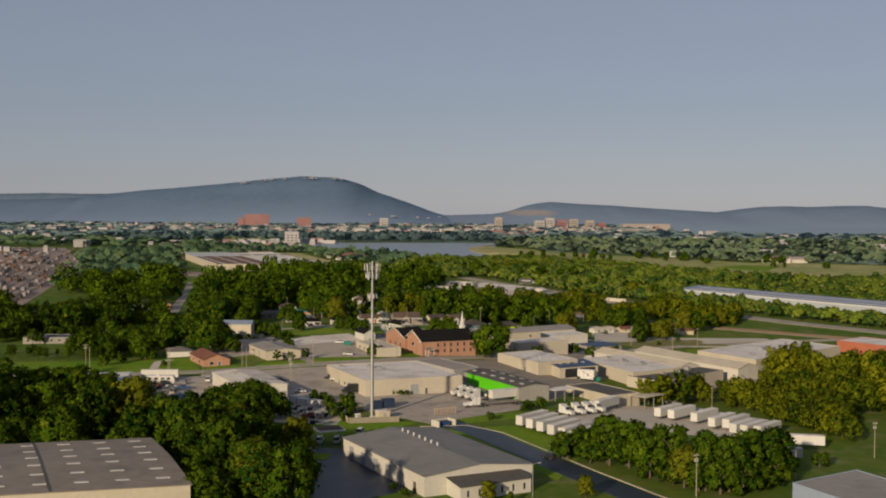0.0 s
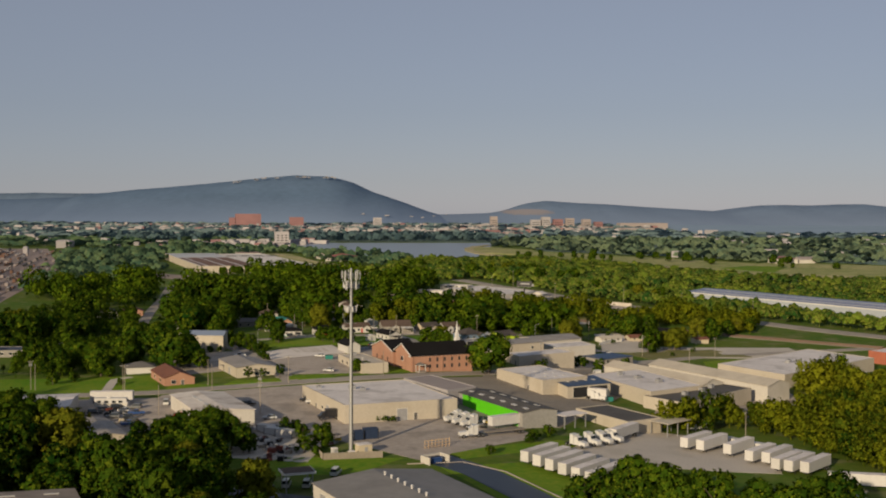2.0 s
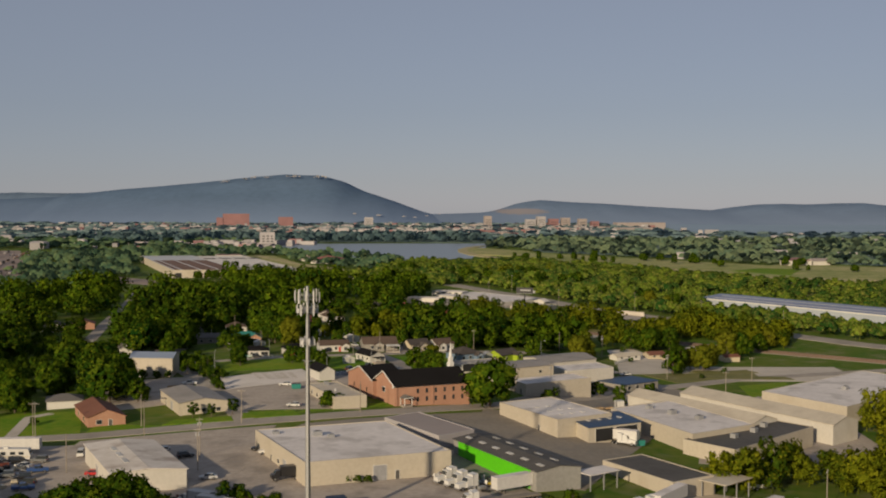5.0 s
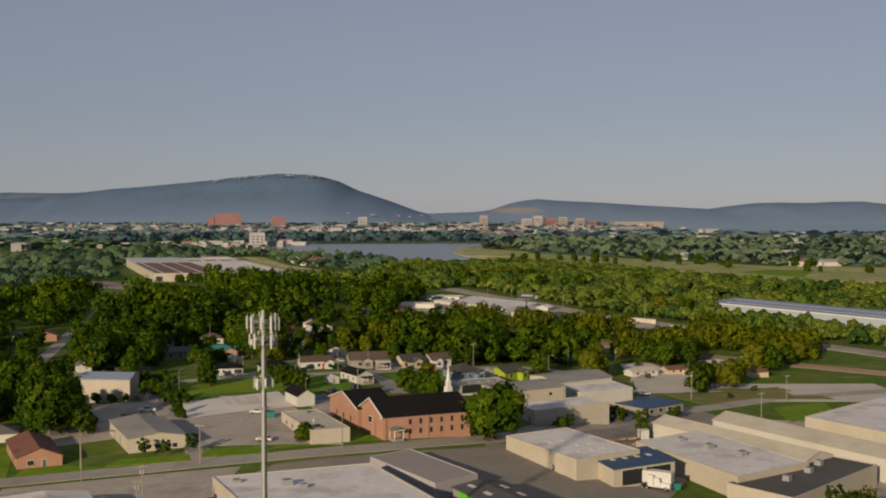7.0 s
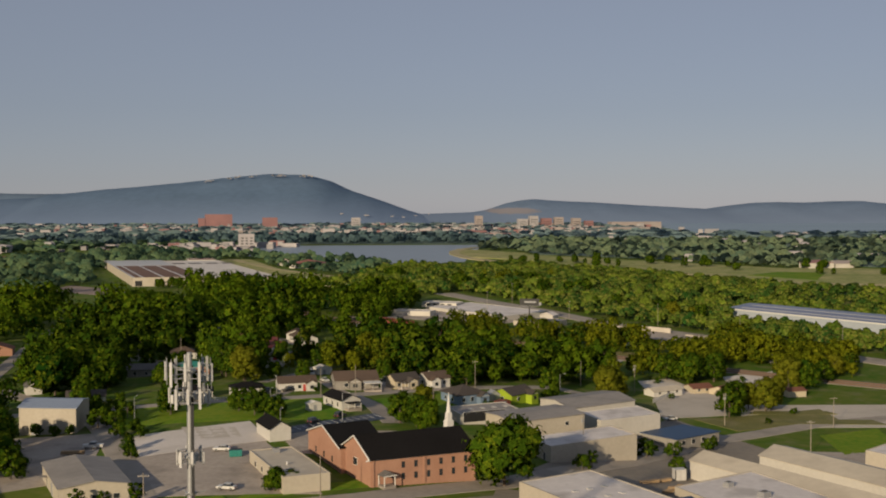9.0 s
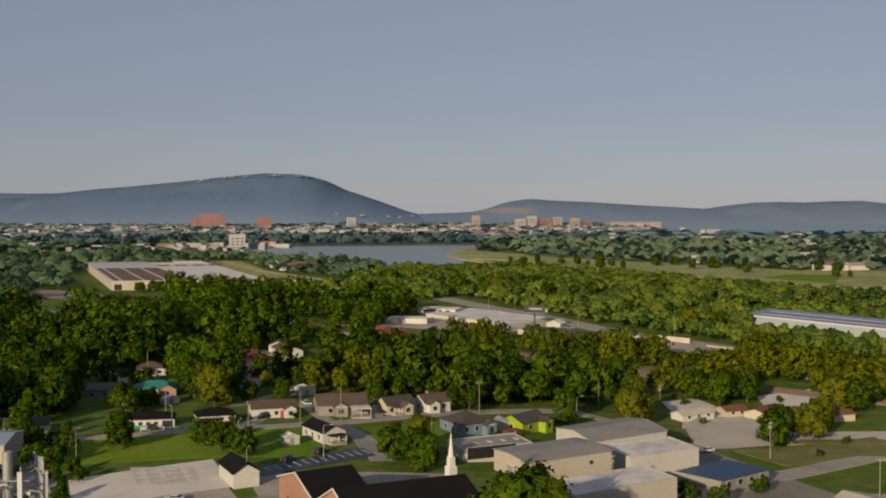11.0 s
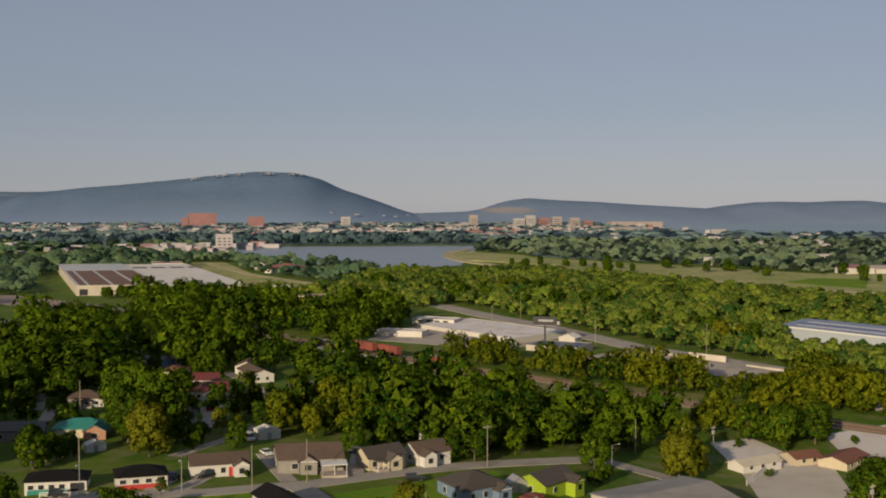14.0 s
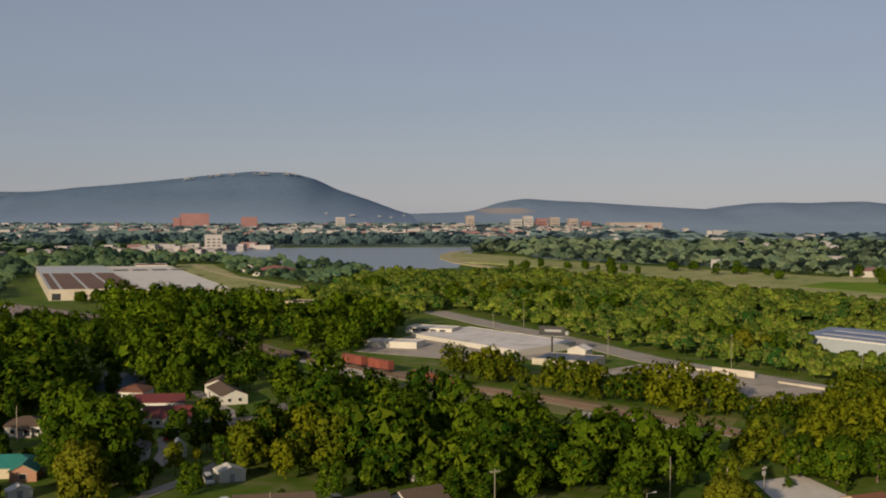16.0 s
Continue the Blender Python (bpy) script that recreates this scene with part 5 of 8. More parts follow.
building("loading_shed", (14.0, 564.8), (32.3, 573.0), (10.1, 577.0), 3.2, M["white_wall"], M["grey_roof"], "low open-fronted shed with a grey roof", roof="flat",
         feats=[("dark_opening", "F", 0.4, 2.0, 14, 3.0)], tops=[("skylight", 0.3 + 0.2 * i, 0.5, 1.0, 1.8, 0.2) for i in range(4)])
building("warehouse", (49.2, 580.1), (72.2, 594.3), (41.8, 598.9), 5.2, M["white_wall"], M["grey_roof"], "white metal shed with a grey gabled roof", roof="gable_u", rise=1.2)
building("warehouse", (56.3, 565.2), (76.5, 575.8), (52.0, 579.5), 5.3, M["white_wall"], M["white_roof"], "white shed with a flat pale roof", roof="flat")
building("warehouse", (36.3, 523.9), (61.9, 538.8), (31.0, 536.0), 4.5, M["cream_wall"], M["white_roof"], "low cream block building with a pale roof", roof="flat",
         feats=W("door", "L", 2, 0.4, 0.75, 1.1, 1.1, 2.2))
building("shop", (78.0, 559.9), (93.7, 571.4), (68.9, 568.2), 3.0, M["grey_siding"], M["blue_roof"], "low grey-brown shop with a dark blue roof", roof="shed", rise=0.4, feats=W("window", "F", 4, 0.15, 0.85, 1.7, 1.6, 1.3))
building("warehouse", (79.3, 452.8), (101.1, 468.9), (62.0, 494.0), 6, M["cream_wall"], M["white_roof"], "long cream warehouse with a flat pale roof", roof="flat",
         tops=[("unit", 0.6, 0.35, 2.4, 2.0, 1.4), ("unit", 0.5, 0.6, 2.6, 2.0, 1.4), ("unit", 0.45, 0.85, 2.0, 1.8, 1.2)])
building("warehouse", (103.1, 472.7), (112.7, 479.7), (73.0, 523.8), 6.5, M["white_wall"], M["tan_roof"], "long white shed with a tan ribbed gable roof", roof="gable_v", rise=1.8)
building("warehouse", (127.9, 471.9), (138.9, 482.5), (93.4, 530.3), 6.5, M["white_wall"], M["tan_roof"], "long white shed with a tan ribbed gable roof", roof="gable_v", rise=1.8)
building("warehouse", (88.2, 438.2), (121.3, 470.9), (76.5, 452.5), 5, M["cream_wall"], M["dark_roof"], "low warehouse with a dark flat roof", roof="flat",
         tops=[("unit", 0.3, 0.5, 2, 1.8, 1.4), ("unit", 0.55, 0.5, 2, 1.8, 1.4), ("unit", 0.75, 0.6, 2, 1.8, 1.4)])
building("warehouse", (146.0, 508.0), (204.0, 560.0), (128.0, 541.0), 6, M["cream_wall"], M["white_roof"], "cream warehouse with a flat white roof", roof="flat", tops=[("unit", 0.4, 0.5, 2.4, 2.0, 1.4)])
building("block_building", (61.2, 396.8), (73.0, 404.0), (47.7, 420.2), 4, M["cream_wall"], M["dark_roof"], "low cream block building with a dark flat roof", roof="flat")
building("shop", (212, 587), (232, 604), (229, 564), 6, M["red_brick"], M["white_roof"], "red brick flat-roofed building", roof="flat")

# houses
building("house", (14.4, 596.9), (24.0, 603.5), (9.0, 607.5), 3.2, M["blue_siding"], M["shingle"], "blue-grey clapboard bungalow with a dark hipped roof", "house", roof="hip", rise=2.4, feats=W("window", "F", 3, 0.2, 0.8, 1.6, 1.1, 1.3) + W("window", "L", 2, 0.3, 0.7, 1.6, 1.1, 1.3) + [("gable_wing", "F", 0.82, 2.6, 3.6, 2.2)])
building("house", (33.0, 607.5), (41.2, 616.5), (27.5, 615.0), 3, M["lime_siding"], M["shingle"], "small lime-green house with a dark roof", "house", roof="gable_u", rise=1.8, feats=[("gable_wing", "F", 0.8, 2.8, 3.6, 2.6), ("window", "F", 0.3, 1.5, 1.1, 1.2), ("window", "L", 0.5, 1.5, 1.1, 1.2)])
building("house", (-27.4, 618.7), (-12.6, 620.9), (-30.0, 630.3), 3.2, M["grey_siding"], M["brown_shingle"], "grey ranch house with a brown shingle roof", "house", roof="gable_u", rise=2.4, feats=W("window", "F", 2, 0.25, 0.6, 1.6, 1.4, 1.3) + [("gable_wing", "F", 0.45, 2.9, 4.2, 1.4), ("carport", "F", 0.84, 2.7, 6.0, 5.0), ("window", "L", 0.5, 1.6, 1.2, 1.2)])
building("house", (-46.5, 614.0), (-33.9, 617.4), (-48.5, 621.0), 3, M["siding"], M["brown_shingle"], "white house with a brown roof and a red porch", "house", roof="gable_u", rise=1.7, feats=W("window", "F", 2, 0.3, 0.55, 1.5, 1.1, 1.2) + [("red_door", "F", 0.68, 1.1, 1.0, 2.2), ("gable_wing", "F", 0.86, 2.8, 3.4, 1.6)])
building("house", (-60.5, 604.2), (-50.2, 607.0), (-63.0, 611.6), 3, M["siding"], M["black_shingle"], "white and red bungalow with a black hipped roof", "house", roof="hip", rise=1.6, feats=[("band", "F", 0.5, 0.6, 10, 1.2)] + W("window", "F", 4, 0.12, 0.88, 1.9, 1.3, 0.9))
building("house", (-80.5, 604.7), (-67.7, 606.6), (-82.0, 612.5), 3, M["siding"], M["black_shingle"], "green and white bungalow with a carport", "house", roof="hip", rise=1.5, feats=W("window", "F", 4, 0.1, 0.6, 1.7, 1.2, 1.0) + [("dark_opening", "F", 0.85, 1.3, 3.0, 2.3), ("green_band", "F", 0.35, 0.6, 8.0, 1.2)])
building("house", (-22.3, 577.1), (-16.7, 580.5), (-29.0, 588.6), 3, M["siding"], M["black_shingle"], "small white house with a black roof", "house", roof="gable_v", rise=1.6, feats=[("porch", "F", 0.5, 2.4, 4.6, 0.2)] + W("window", "L", 3, 0.2, 0.8, 1.5, 0.9, 1.2))
building("house", (-6.8, 624.0), (1.7, 629.8), (-10.3, 631.3), 3, M["tan_siding"], M["shingle"], "tan bungalow with a dark roof and porch", "house", roof="gable_u", rise=1.8, feats=[("gable_wing", "F", 0.6, 2.6, 3.8, 2.2), ("porch", "F", 0.25, 2.5, 3.0, 0.2), ("window", "F", 0.15, 1.5, 1.2, 1.2)])
building("house", (4.9, 631.7), (12.9, 636.5), (0.8, 639.5), 3, M["siding"], M["brown_shingle"], "white house with a brown roof", "house", roof="gable_u", rise=2.0, feats=[("gable_wing", "F", 0.25, 2.9, 3.6, 2.0), ("window", "F", 0.72, 1.5, 1.1, 1.2), ("window", "L", 0.5, 1.5, 1.1, 1.2)])
building("house", (-38.3, 532.0), (-33.0, 534.6), (-43.6, 543.6), 3.5, M["siding"], M["black_shingle"], "small white outbuilding with a black roof", "house", roof="gable_v", rise=1.8)
building("house", (-72.0, 733.0), (-58.5, 734.5), (-74.0, 743.0), 3, M["siding"], M["red_roof"], "white house with a red metal roof", "house", roof="gable_u", rise=2.4, feats=[("gable_wing", "F", 0.6, 2.8, 5.0, 1.8)] + W("window", "F", 2, 0.15, 0.3, 1.5, 1.1, 1.1))
building("house", (-36.0, 735.0), (-25.0, 739.0), (-39.5, 746.0), 3, M["siding"], M["grey_shingle"], "pale house with a grey hipped roof", "house", roof="hip", rise=2.2, feats=W("window", "F", 3, 0.2, 0.8, 1.5, 1.1, 1.1) + W("window", "L", 2, 0.3, 0.7, 1.5, 1.0, 1.1))
building("house", (-108.0, 723.0), (-97.0, 724.5), (-110.0, 732.0), 3, M["siding"], M["brown_shingle"], "pale house with a pinkish-brown hipped roof", "house", roof="hip", rise=2.0, feats=W("window", "F", 3, 0.2, 0.8, 1.5, 1.2, 1.1) + [("porch", "F", 0.5, 2.4, 4.0, 0.2)])
building("house", (-56.0, 771.0), (-48.0, 774.0), (-64.0, 789.0), 3, M["siding"], M["brown_shingle"], "white house with a brown roof", "house", roof="gable_v", rise=1.8, feats=W("window", "F", 2, 0.3, 0.7, 1.5, 1.1, 1.1) + W("window", "L", 3, 0.2, 0.8, 1.5, 1.0, 1.1))
building("house", (-93.0, 783.0), (-84.0, 779.0), (-92.0, 794.0), 3, M["siding"], M["rust_shingle"], "low house with a rust-red roof", "house", roof="hip", rise=1.8, feats=W("window", "F", 2, 0.3, 0.7, 1.5, 1.1, 1.1))

# the plants beyond
building("factory", (-242, 1173), (-180, 1172), (-350, 1466), 7.7, M["cream_wall"], M["factory_brown"], "vast factory hall with brown roof bays and white gutters", "factory", roof="flat", base=0, feats=[("dark_opening", "F", 0.08, 2.6, 6, 4.6)], tops=[("skylight", 0.5, 0.815, 61, 115, 0.3)] + [("skylight", u, 0.315, 2.0, 195, 0.3) for u in (0.02, 0.14, 0.42, 0.7, 0.985)])
building("factory", (-179.6, 1172), (-118, 1161), (-287, 1466), 7.4, M["cream_wall"], M["bright_roof"], "vast white-roofed factory hall", "factory", roof="flat", base=0, tops=[("seam", 0.18 + 0.27 * i, 0.8, 13, 22, 0.1) for i in range(4)])
building("factory", (-262, 1495), (-232, 1497), (-272, 1530), 7, M["white_wall"], M["town_brick"], "smaller hall with a pinkish roof behind the factory", "factory", roof="flat", base=0)
building("school", (-141, 1440), (-103, 1432), (-150, 1476), 5, M["white_wall"], M["school_red"], "long white school with a pinkish red hipped roof", "school", roof="hip", rise=4, feats=W("dark_window", "F", 6, 0.1, 0.9, 2.2, 3.0, 1.8))
building("school", (-160, 1492), (-148, 1488), (-163, 1510), 5.5, M["white_wall"], M["school_red"], "white gabled wing of the school", "school", roof="gable_v", rise=3)
# wall metal cooled to blue-grey, shade put into its colour
building("warehouse", (334.0, 806.0), (372.0, 830.0), (215.0, 992.0), 10.0, M["cool_metal"], M["solar_roof"], "huge pale grey warehouse with panels on its roof", "warehouse", roof="gable_v", rise=2.2, base=-13.0, tops=[("skylight", 0.12, 0.5, 1.6, 205, 0.1), ("skylight", 0.34, 0.5, 1.4, 205, 0.1)] + [("panel", 0.23 + 0.5 * k, 0.06 + 0.08 * i, 5.0, 15.5, 0.1) for i in range(12) for k in (0, 1)], feats=[("stripe", "L", 0.5, 9.4, 208, 0.7)])
building("warehouse", (52, 893), (74, 930), (6, 958), 2.8, M["white_wall"], M["white_roof"], "white flat-roofed commercial building", roof="flat")

# houses under the trees
house_w = W("window", "F", 2, 0.25, 0.75, 1.5, 1.2, 1.2)
building("house", (-116.0, 605.0), (-104.0, 608.0), (-118.0, 612.5), 3, M["siding"], M["shingle"], "low white house with a dark roof", "house", roof="gable_u", rise=1.6, feats=W("window", "F", 4, 0.15, 0.85, 1.5, 1.0, 1.1))
building("house", (-125.0, 719.0), (-115.0, 720.0), (-127.0, 727.0), 3, M["siding"], M["shingle"], "white house with a dark brown roof among trees", "house", roof="gable_u", rise=1.6, feats=house_w)
building("house", (-113.0, 670.0), (-98.5, 671.0), (-115.0, 679.0), 3, M["grey_siding"], M["grey_shingle"], "grey house with a dark roof", "house", roof="gable_u", rise=1.7, feats=W("window", "F", 3, 0.2, 0.8, 1.5, 1.1, 1.2))
building("house", (-96.0, 671.0), (-81.5, 672.5), (-97.5, 681.0), 2.8, M["tan_siding"], M["teal"], "house with a teal metal roof and a brick bay", "house", roof="hip", rise=2.0, feats=[("window", "F", 0.25, 1.4, 1.4, 1.1)])
building("brick_bay", (-86.5, 667.0), (-80.5, 667.6), (-87.4, 674.0), 2.6, M["brick"], M["teal"], "brick gabled wing with a teal roof", "house wing", roof="gable_v", rise=1.6, feats=[("window", "F", 0.5, 1.4, 1.6, 1.2)])
building("house", (-89.0, 733.0), (-74.0, 734.0), (-91.0, 742.0), 3, M["grey_siding"], M["grey_shingle"], "low grey-roofed house among trees", "house", roof="hip", rise=1.9, feats=house_w)
building("house", (-72.0, 687.0), (-60.0, 687.0), (-73.0, 695.0), 3, M["siding"], M["shingle"], "small pale house with a dark roof", "house", roof="gable_v", rise=2.0, feats=house_w)
building("house", (-81.0, 760.0), (-66.0, 761.0), (-83.0, 770.0), 3, M["siding"], M["red_roof"], "long low house with a red metal roof", "house", roof="gable_u", rise=1.8, feats=house_w)
building("house", (-112.0, 806.0), (-97.0, 800.0), (-108.0, 818.0), 3.2, M["blue_siding"], M["grey_shingle"], "blue-grey house in the shade of trees", "house", roof="gable_u", rise=2.4)
building("house", (-66.0, 796.0), (-57.0, 794.0), (-66.0, 806.0), 3, M["siding"], M["brown_shingle"], "pale house with a brown roof and red brick front", "house", roof="gable_v", rise=1.8)
building("house", (91.0, 652.5), (103.5, 659.5), (88.2, 657.5), 2.0, M["siding"], M["tan_roof"], "low white house with a tan roof beside the gravel lot", "house", roof="gable_u", rise=1.1, feats=W("window", "F", 3, 0.2, 0.8, 1.3, 1.1, 0.9))
building("house", (108.5, 662.5), (117.0, 665.5), (106.5, 669.5), 2.0, M["tan_siding"], M["rust_shingle"], "small tan house with a pinkish brown roof", "house", roof="gable_u", rise=1.2, feats=W("window", "F", 2, 0.3, 0.7, 1.3, 1.1, 0.9))
building("house", (120.5, 657.0), (131.0, 668.0), (114.8, 663.0), 2.1, M["tan_siding"], M["rust_shingle"], "long low building with a pinkish brown roof", "house", roof="gable_u", rise=1.3, feats=W("window", "F", 3, 0.2, 0.8, 1.4, 1.2, 1.0))
building("shed", (143.5, 655.0), (151.0, 657.0), (142.0, 661.0), 2.4, M["tan_siding"], M["rust_shingle"], "low brown shed beside the gravel lot", "shed", roof="gable_u", rise=0.9)
building("house", (-139.0, 632.0), (-134.0, 634.0), (-143.0, 641.0), 3, M["siding"], M["grey_shingle"], "small white house beside the street", "house", roof="gable_v", rise=1.8)
building("house", (-208.0, 724.0), (-195.0, 726.0), (-210.0, 735.0), 3, M["siding"], M["shingle"], "white house with a dark roof under trees", "house", roof="gable_v", rise=2.4)
building("house", (-196.0, 738.0), (-184.0, 741.0), (-199.0, 749.0), 3, M["brick"], M["rust_shingle"], "brick house with a rust roof under trees", "house", roof="gable_v", rise=2.2)
building("house", (-125.0, 496.0), (-114.0, 499.0), (-128.0, 505.0), 2.8, M["siding"], M["grey_shingle"], "small pale house behind the brick house", "house", roof="hip", rise=1.6)
# a white house; grey siding stands in for the shade on its walls
building("house", (-211.0, 549.0), (-187.0, 552.0), (-213.0, 563.0), 3.3, M["grey_siding"], M["panel_blue"], "long white house with blue panels on a dark roof", "house", roof="flat", feats=W("window", "F", 6, 0.1, 0.9, 1.7, 1.4, 1.1))
building("shop", (-146, 397), (-117.5, 404), (-150.5, 421), 4.5, M["white_wall"], M["white_roof"], "white shed with a bright metal roof", roof="gable_u", rise=1.0)
building("shop", (-16, 921), (8, 913), (-12, 932), 3.0, M["white_wall"], M["white_roof"], "low white commercial building", roof="flat")
building("shop", (3, 975), (26, 964), (8, 988), 3.4, M["white_wall"], M["white_roof"], "white flat-roofed commercial hall", roof="flat", feats=W("dark_window", "F", 4, 0.2, 0.8, 2.2, 3.0, 1.0))
building("shop", (56, 872), (78, 860), (66, 890), 2.6, M["cream_wall"], M["blue_grey_roof"], "low building with a blue-grey metal roof", roof="flat")
building("shop", (73, 886), (80, 881), (77, 892), 5.0, M["white_wall"], M["white_roof"], "small white gatehouse with a gable", roof="gable_v", rise=1.6, feats=[("dark_opening", "F", 0.5, 1.6, 2.4, 3.0)])
building("shop", (62, 846), (72, 838), (66, 854), 3.5, M["tan_siding"], M["white_roof"], "low pale shed by the railway", roof="flat")
building("shop", (-72, 1092), (-58, 1086), (-66, 1106), 6.5, M["tan_siding"], M["brown_shingle"], "tan flat-roofed building among trees", roof="flat")
building("shop", (-105, 1221), (-91, 1220), (-104, 1232), 3.6, M["white_wall"], M["white_roof"], "small white building by the track", roof="flat")
building("house", (418, 1402), (446, 1405), (414, 1422), 6, M["white_wall"], M["town_brick"], "white house with a pinkish roof beyond the field", "house", roof="hip", rise=3)
building("house", (449, 1408), (470, 1411), (447, 1424), 5, M["white_wall"], M["town_tan"], "pale house beyond the river meadow", "house", roof="gable_u", rise=3)

# the town beyond the river
trng = np.random.default_rng(21)


def town(n, x0, x1, y0, y1, hs, mats, label):
    for i in range(n):
        x, y = trng.uniform(x0, x1), trng.uniform(y0, y1)
        w, d, h = 8 + 26 * trng.random() ** 2, trng.uniform(8, 20), trng.uniform(*hs) * trng.uniform(0.5, 0.95)
        a = trng.uniform(-0.35, 0.35)
        c, s = math.cos(a), math.sin(a)
        wm, rm = mats[i % len(mats)]
        building("town_building", (x, y), (x + w * c, y + w * s), (x - d * s, y + d * c), h, M[wm], M[rm], label, "building", roof="flat", base=0, group="town buildings")


def far_town(n, x0, x1, y0, y1, hs, material, label):
    """Roofs and walls too far off to tell apart singly."""
    bm = bmesh.new()
    for i in range(n):
        x, y = trng.uniform(x0, x1), y0 + (y1 - y0) * trng.random() ** 1.3
        w, d, h = 6 + 24 * trng.random() ** 2.4, trng.uniform(8, 18), trng.uniform(*hs)
        a = trng.uniform(-0.4, 0.4)
        add_box(bm, x, y, h / 2, w, d, h, a)
        if i % 2:
            add_box(bm, x, y, h + 0.9, w * 1.04, d * 1.04, 1.8, a, taper=0.55)
    tagged(obj("town_blocks", bm, material), label, "buildings", kind="stuff")


PALE = [("town_pale", "town_grey"), ("town_tan", "town_pale"), ("town_grey", "town_pale"), ("town_pale", "town_pale"), ("town_pale", "town_tan"), ("town_brick", "town_pale"), ("town_grey", "town_grey")]
far_town(200, -1250, 480, 2880, 3900, (6, 13), M["town_pale"], "pale roofs of a town far off")
far_town(150, -1250, 480, 2880, 3900, (6, 12), M["town_tan"], "pinkish tan houses of a town far off")
far_town(80, -1100, 480, 2880, 3900, (6, 12), M["town_brick"], "red-brick houses of a town far off")
far_town(50, 320, 1000, 1560, 2700, (6, 10), M["town_pale"], "pale houses among far trees")
far_town(70, -1200, -560, 1500, 2700, (6, 11), M["town_pale"], "pale low sheds beside the rail yards")
town(90, -420, 260, 2560, 3100, (9, 16), PALE, "pale low town building far off")
town(60, -560, -230, 1840, 2120, (7, 11), PALE, "pale low industrial building far off")
town(34, 120, 700, 2600, 3600, (11, 18), PALE, "pale town building far off")
for x, w, d, h, m in ((-205, 26, 26, 33, "town_pale"), (170, 22, 22, 38, "town_tan"), (300, 30, 24, 28, "town_pale"), (335, 26, 24, 37, "town_pale"), (372, 30, 24, 30, "town_brick"), (412, 26, 24, 33, "town_tan"), (465, 26, 24, 30, "town_tan"), (505, 24, 26, 22, "town_brick")):
    b = building("tower_block", (x, 3560), (x + w, 3563), (x - 3, 3560 + d), h, M[m], M["town_grey"], "pale tower block on the far skyline", "building", roof="flat", base=0, group="tower blocks",
                 feats=[("dark_window", "F", 0.5, 6 + 6.5 * i, w * 0.8, 1.6) for i in range(int(h / 6.5) - 1)])
building("hospital", (-640, 3530), (-560, 3534), (-650, 3570), 44, M["town_brick"], M["town_brick"], "large red-brick hospital block", "building", roof="flat", base=0, feats=W("pilaster", "F", 5, 0.1, 0.9, 22, 4, 44))
building("hospital", (-660, 3525), (-640, 3528), (-664, 3560), 32, M["town_brick"], M["town_brick"], "lower red-brick hospital wing", "building", roof="flat", base=0)
building("hospital", (-470, 3530), (-425, 3534), (-474, 3560), 34, M["town_brick"], M["town_tan"], "red-brick block in the town", "building", roof="flat", base=0)
building("tower_block", (-285, 1985), (-262, 1990), (-290, 2005), 24, M["town_pale"], M["town_grey"], "cream mid-rise block with balconies", "building", roof="flat", base=0, feats=[("dark_window", "F", 0.2 + 0.3 * j, 4 + 4.5 * i, 4, 1.6) for i in range(4) for j in range(3)])
building("hall", (500, 3000), (590, 3030), (492, 3060), 13, M["town_tan"], M["town_pale"], "long pale hall on a rise", "building", roof="flat", base=0)
building("hall", (600, 3650), (760, 3670), (595, 3700), 17, M["town_tan"], M["town_pale"], "long pale institution on the ridge", "building", roof="flat", base=0)

# bright specks of houses along the mountain's crest
bm = bmesh.new()
srng = np.random.default_rng(31)
for i in range(34):
    x = srng.uniform(-860, -420)
    zc = float(np.interp(x, [-863, -724, -586, -447, -420], [173, 191, 197, 195, 190]))
    add_box(bm, x, 4640, zc - srng.uniform(3, 9), srng.uniform(4, 12), 6, srng.uniform(2, 5))
for i in range(16):
    x = srng.uniform(-700, 60)
    add_box(bm, x, 4280 + srng.uniform(0, 60), 18 + srng.uniform(0, 22), srng.uniform(5, 12), 6, srng.uniform(2, 4))
tagged(obj("hillside_houses", bm, M["town_grey"]), "pale houses strewn along the far mountain", "houses", kind="stuff")
building("warehouse", (4.6, 434.3), (12.4, 445.2), (-11.6, 461.1), 4.0, M["town_pale"], M["town_tan"], "low hall with a beige flat roof", roof="flat")
building("shed", (-95.5, 361.5), (-87.5, 364.8), (-108.5, 385.5), 3.5, M["cream_wall"], M["grey_roof"], "low block shed with a stained grey-brown roof", "shed", roof="gable_v", rise=0.8)
building("shed", (-176, 560), (-163, 558), (-177, 572), 3.6, M["white_wall"], M["cool_metal"], "pale shed with a grey-blue metal roof among trees", "shed", roof="gable_u", rise=1.0)


# vehicles
def paint(name, a, rough=0.35):
    M[name] = mat(name, a, tuple(c * 0.9 for c in a), rough=rough, spec=0.5)


for nm, col in (("paint_white", (0.56, 0.55, 0.53)), ("paint_black", (0.02, 0.02, 0.022)), ("paint_silver", (0.42, 0.43, 0.44)), ("paint_blue", (0.03, 0.07, 0.20)), ("paint_red", (0.40, 0.02, 0.02)), ("paint_grey", (0.14, 0.145, 0.15))):
    paint(nm, col)


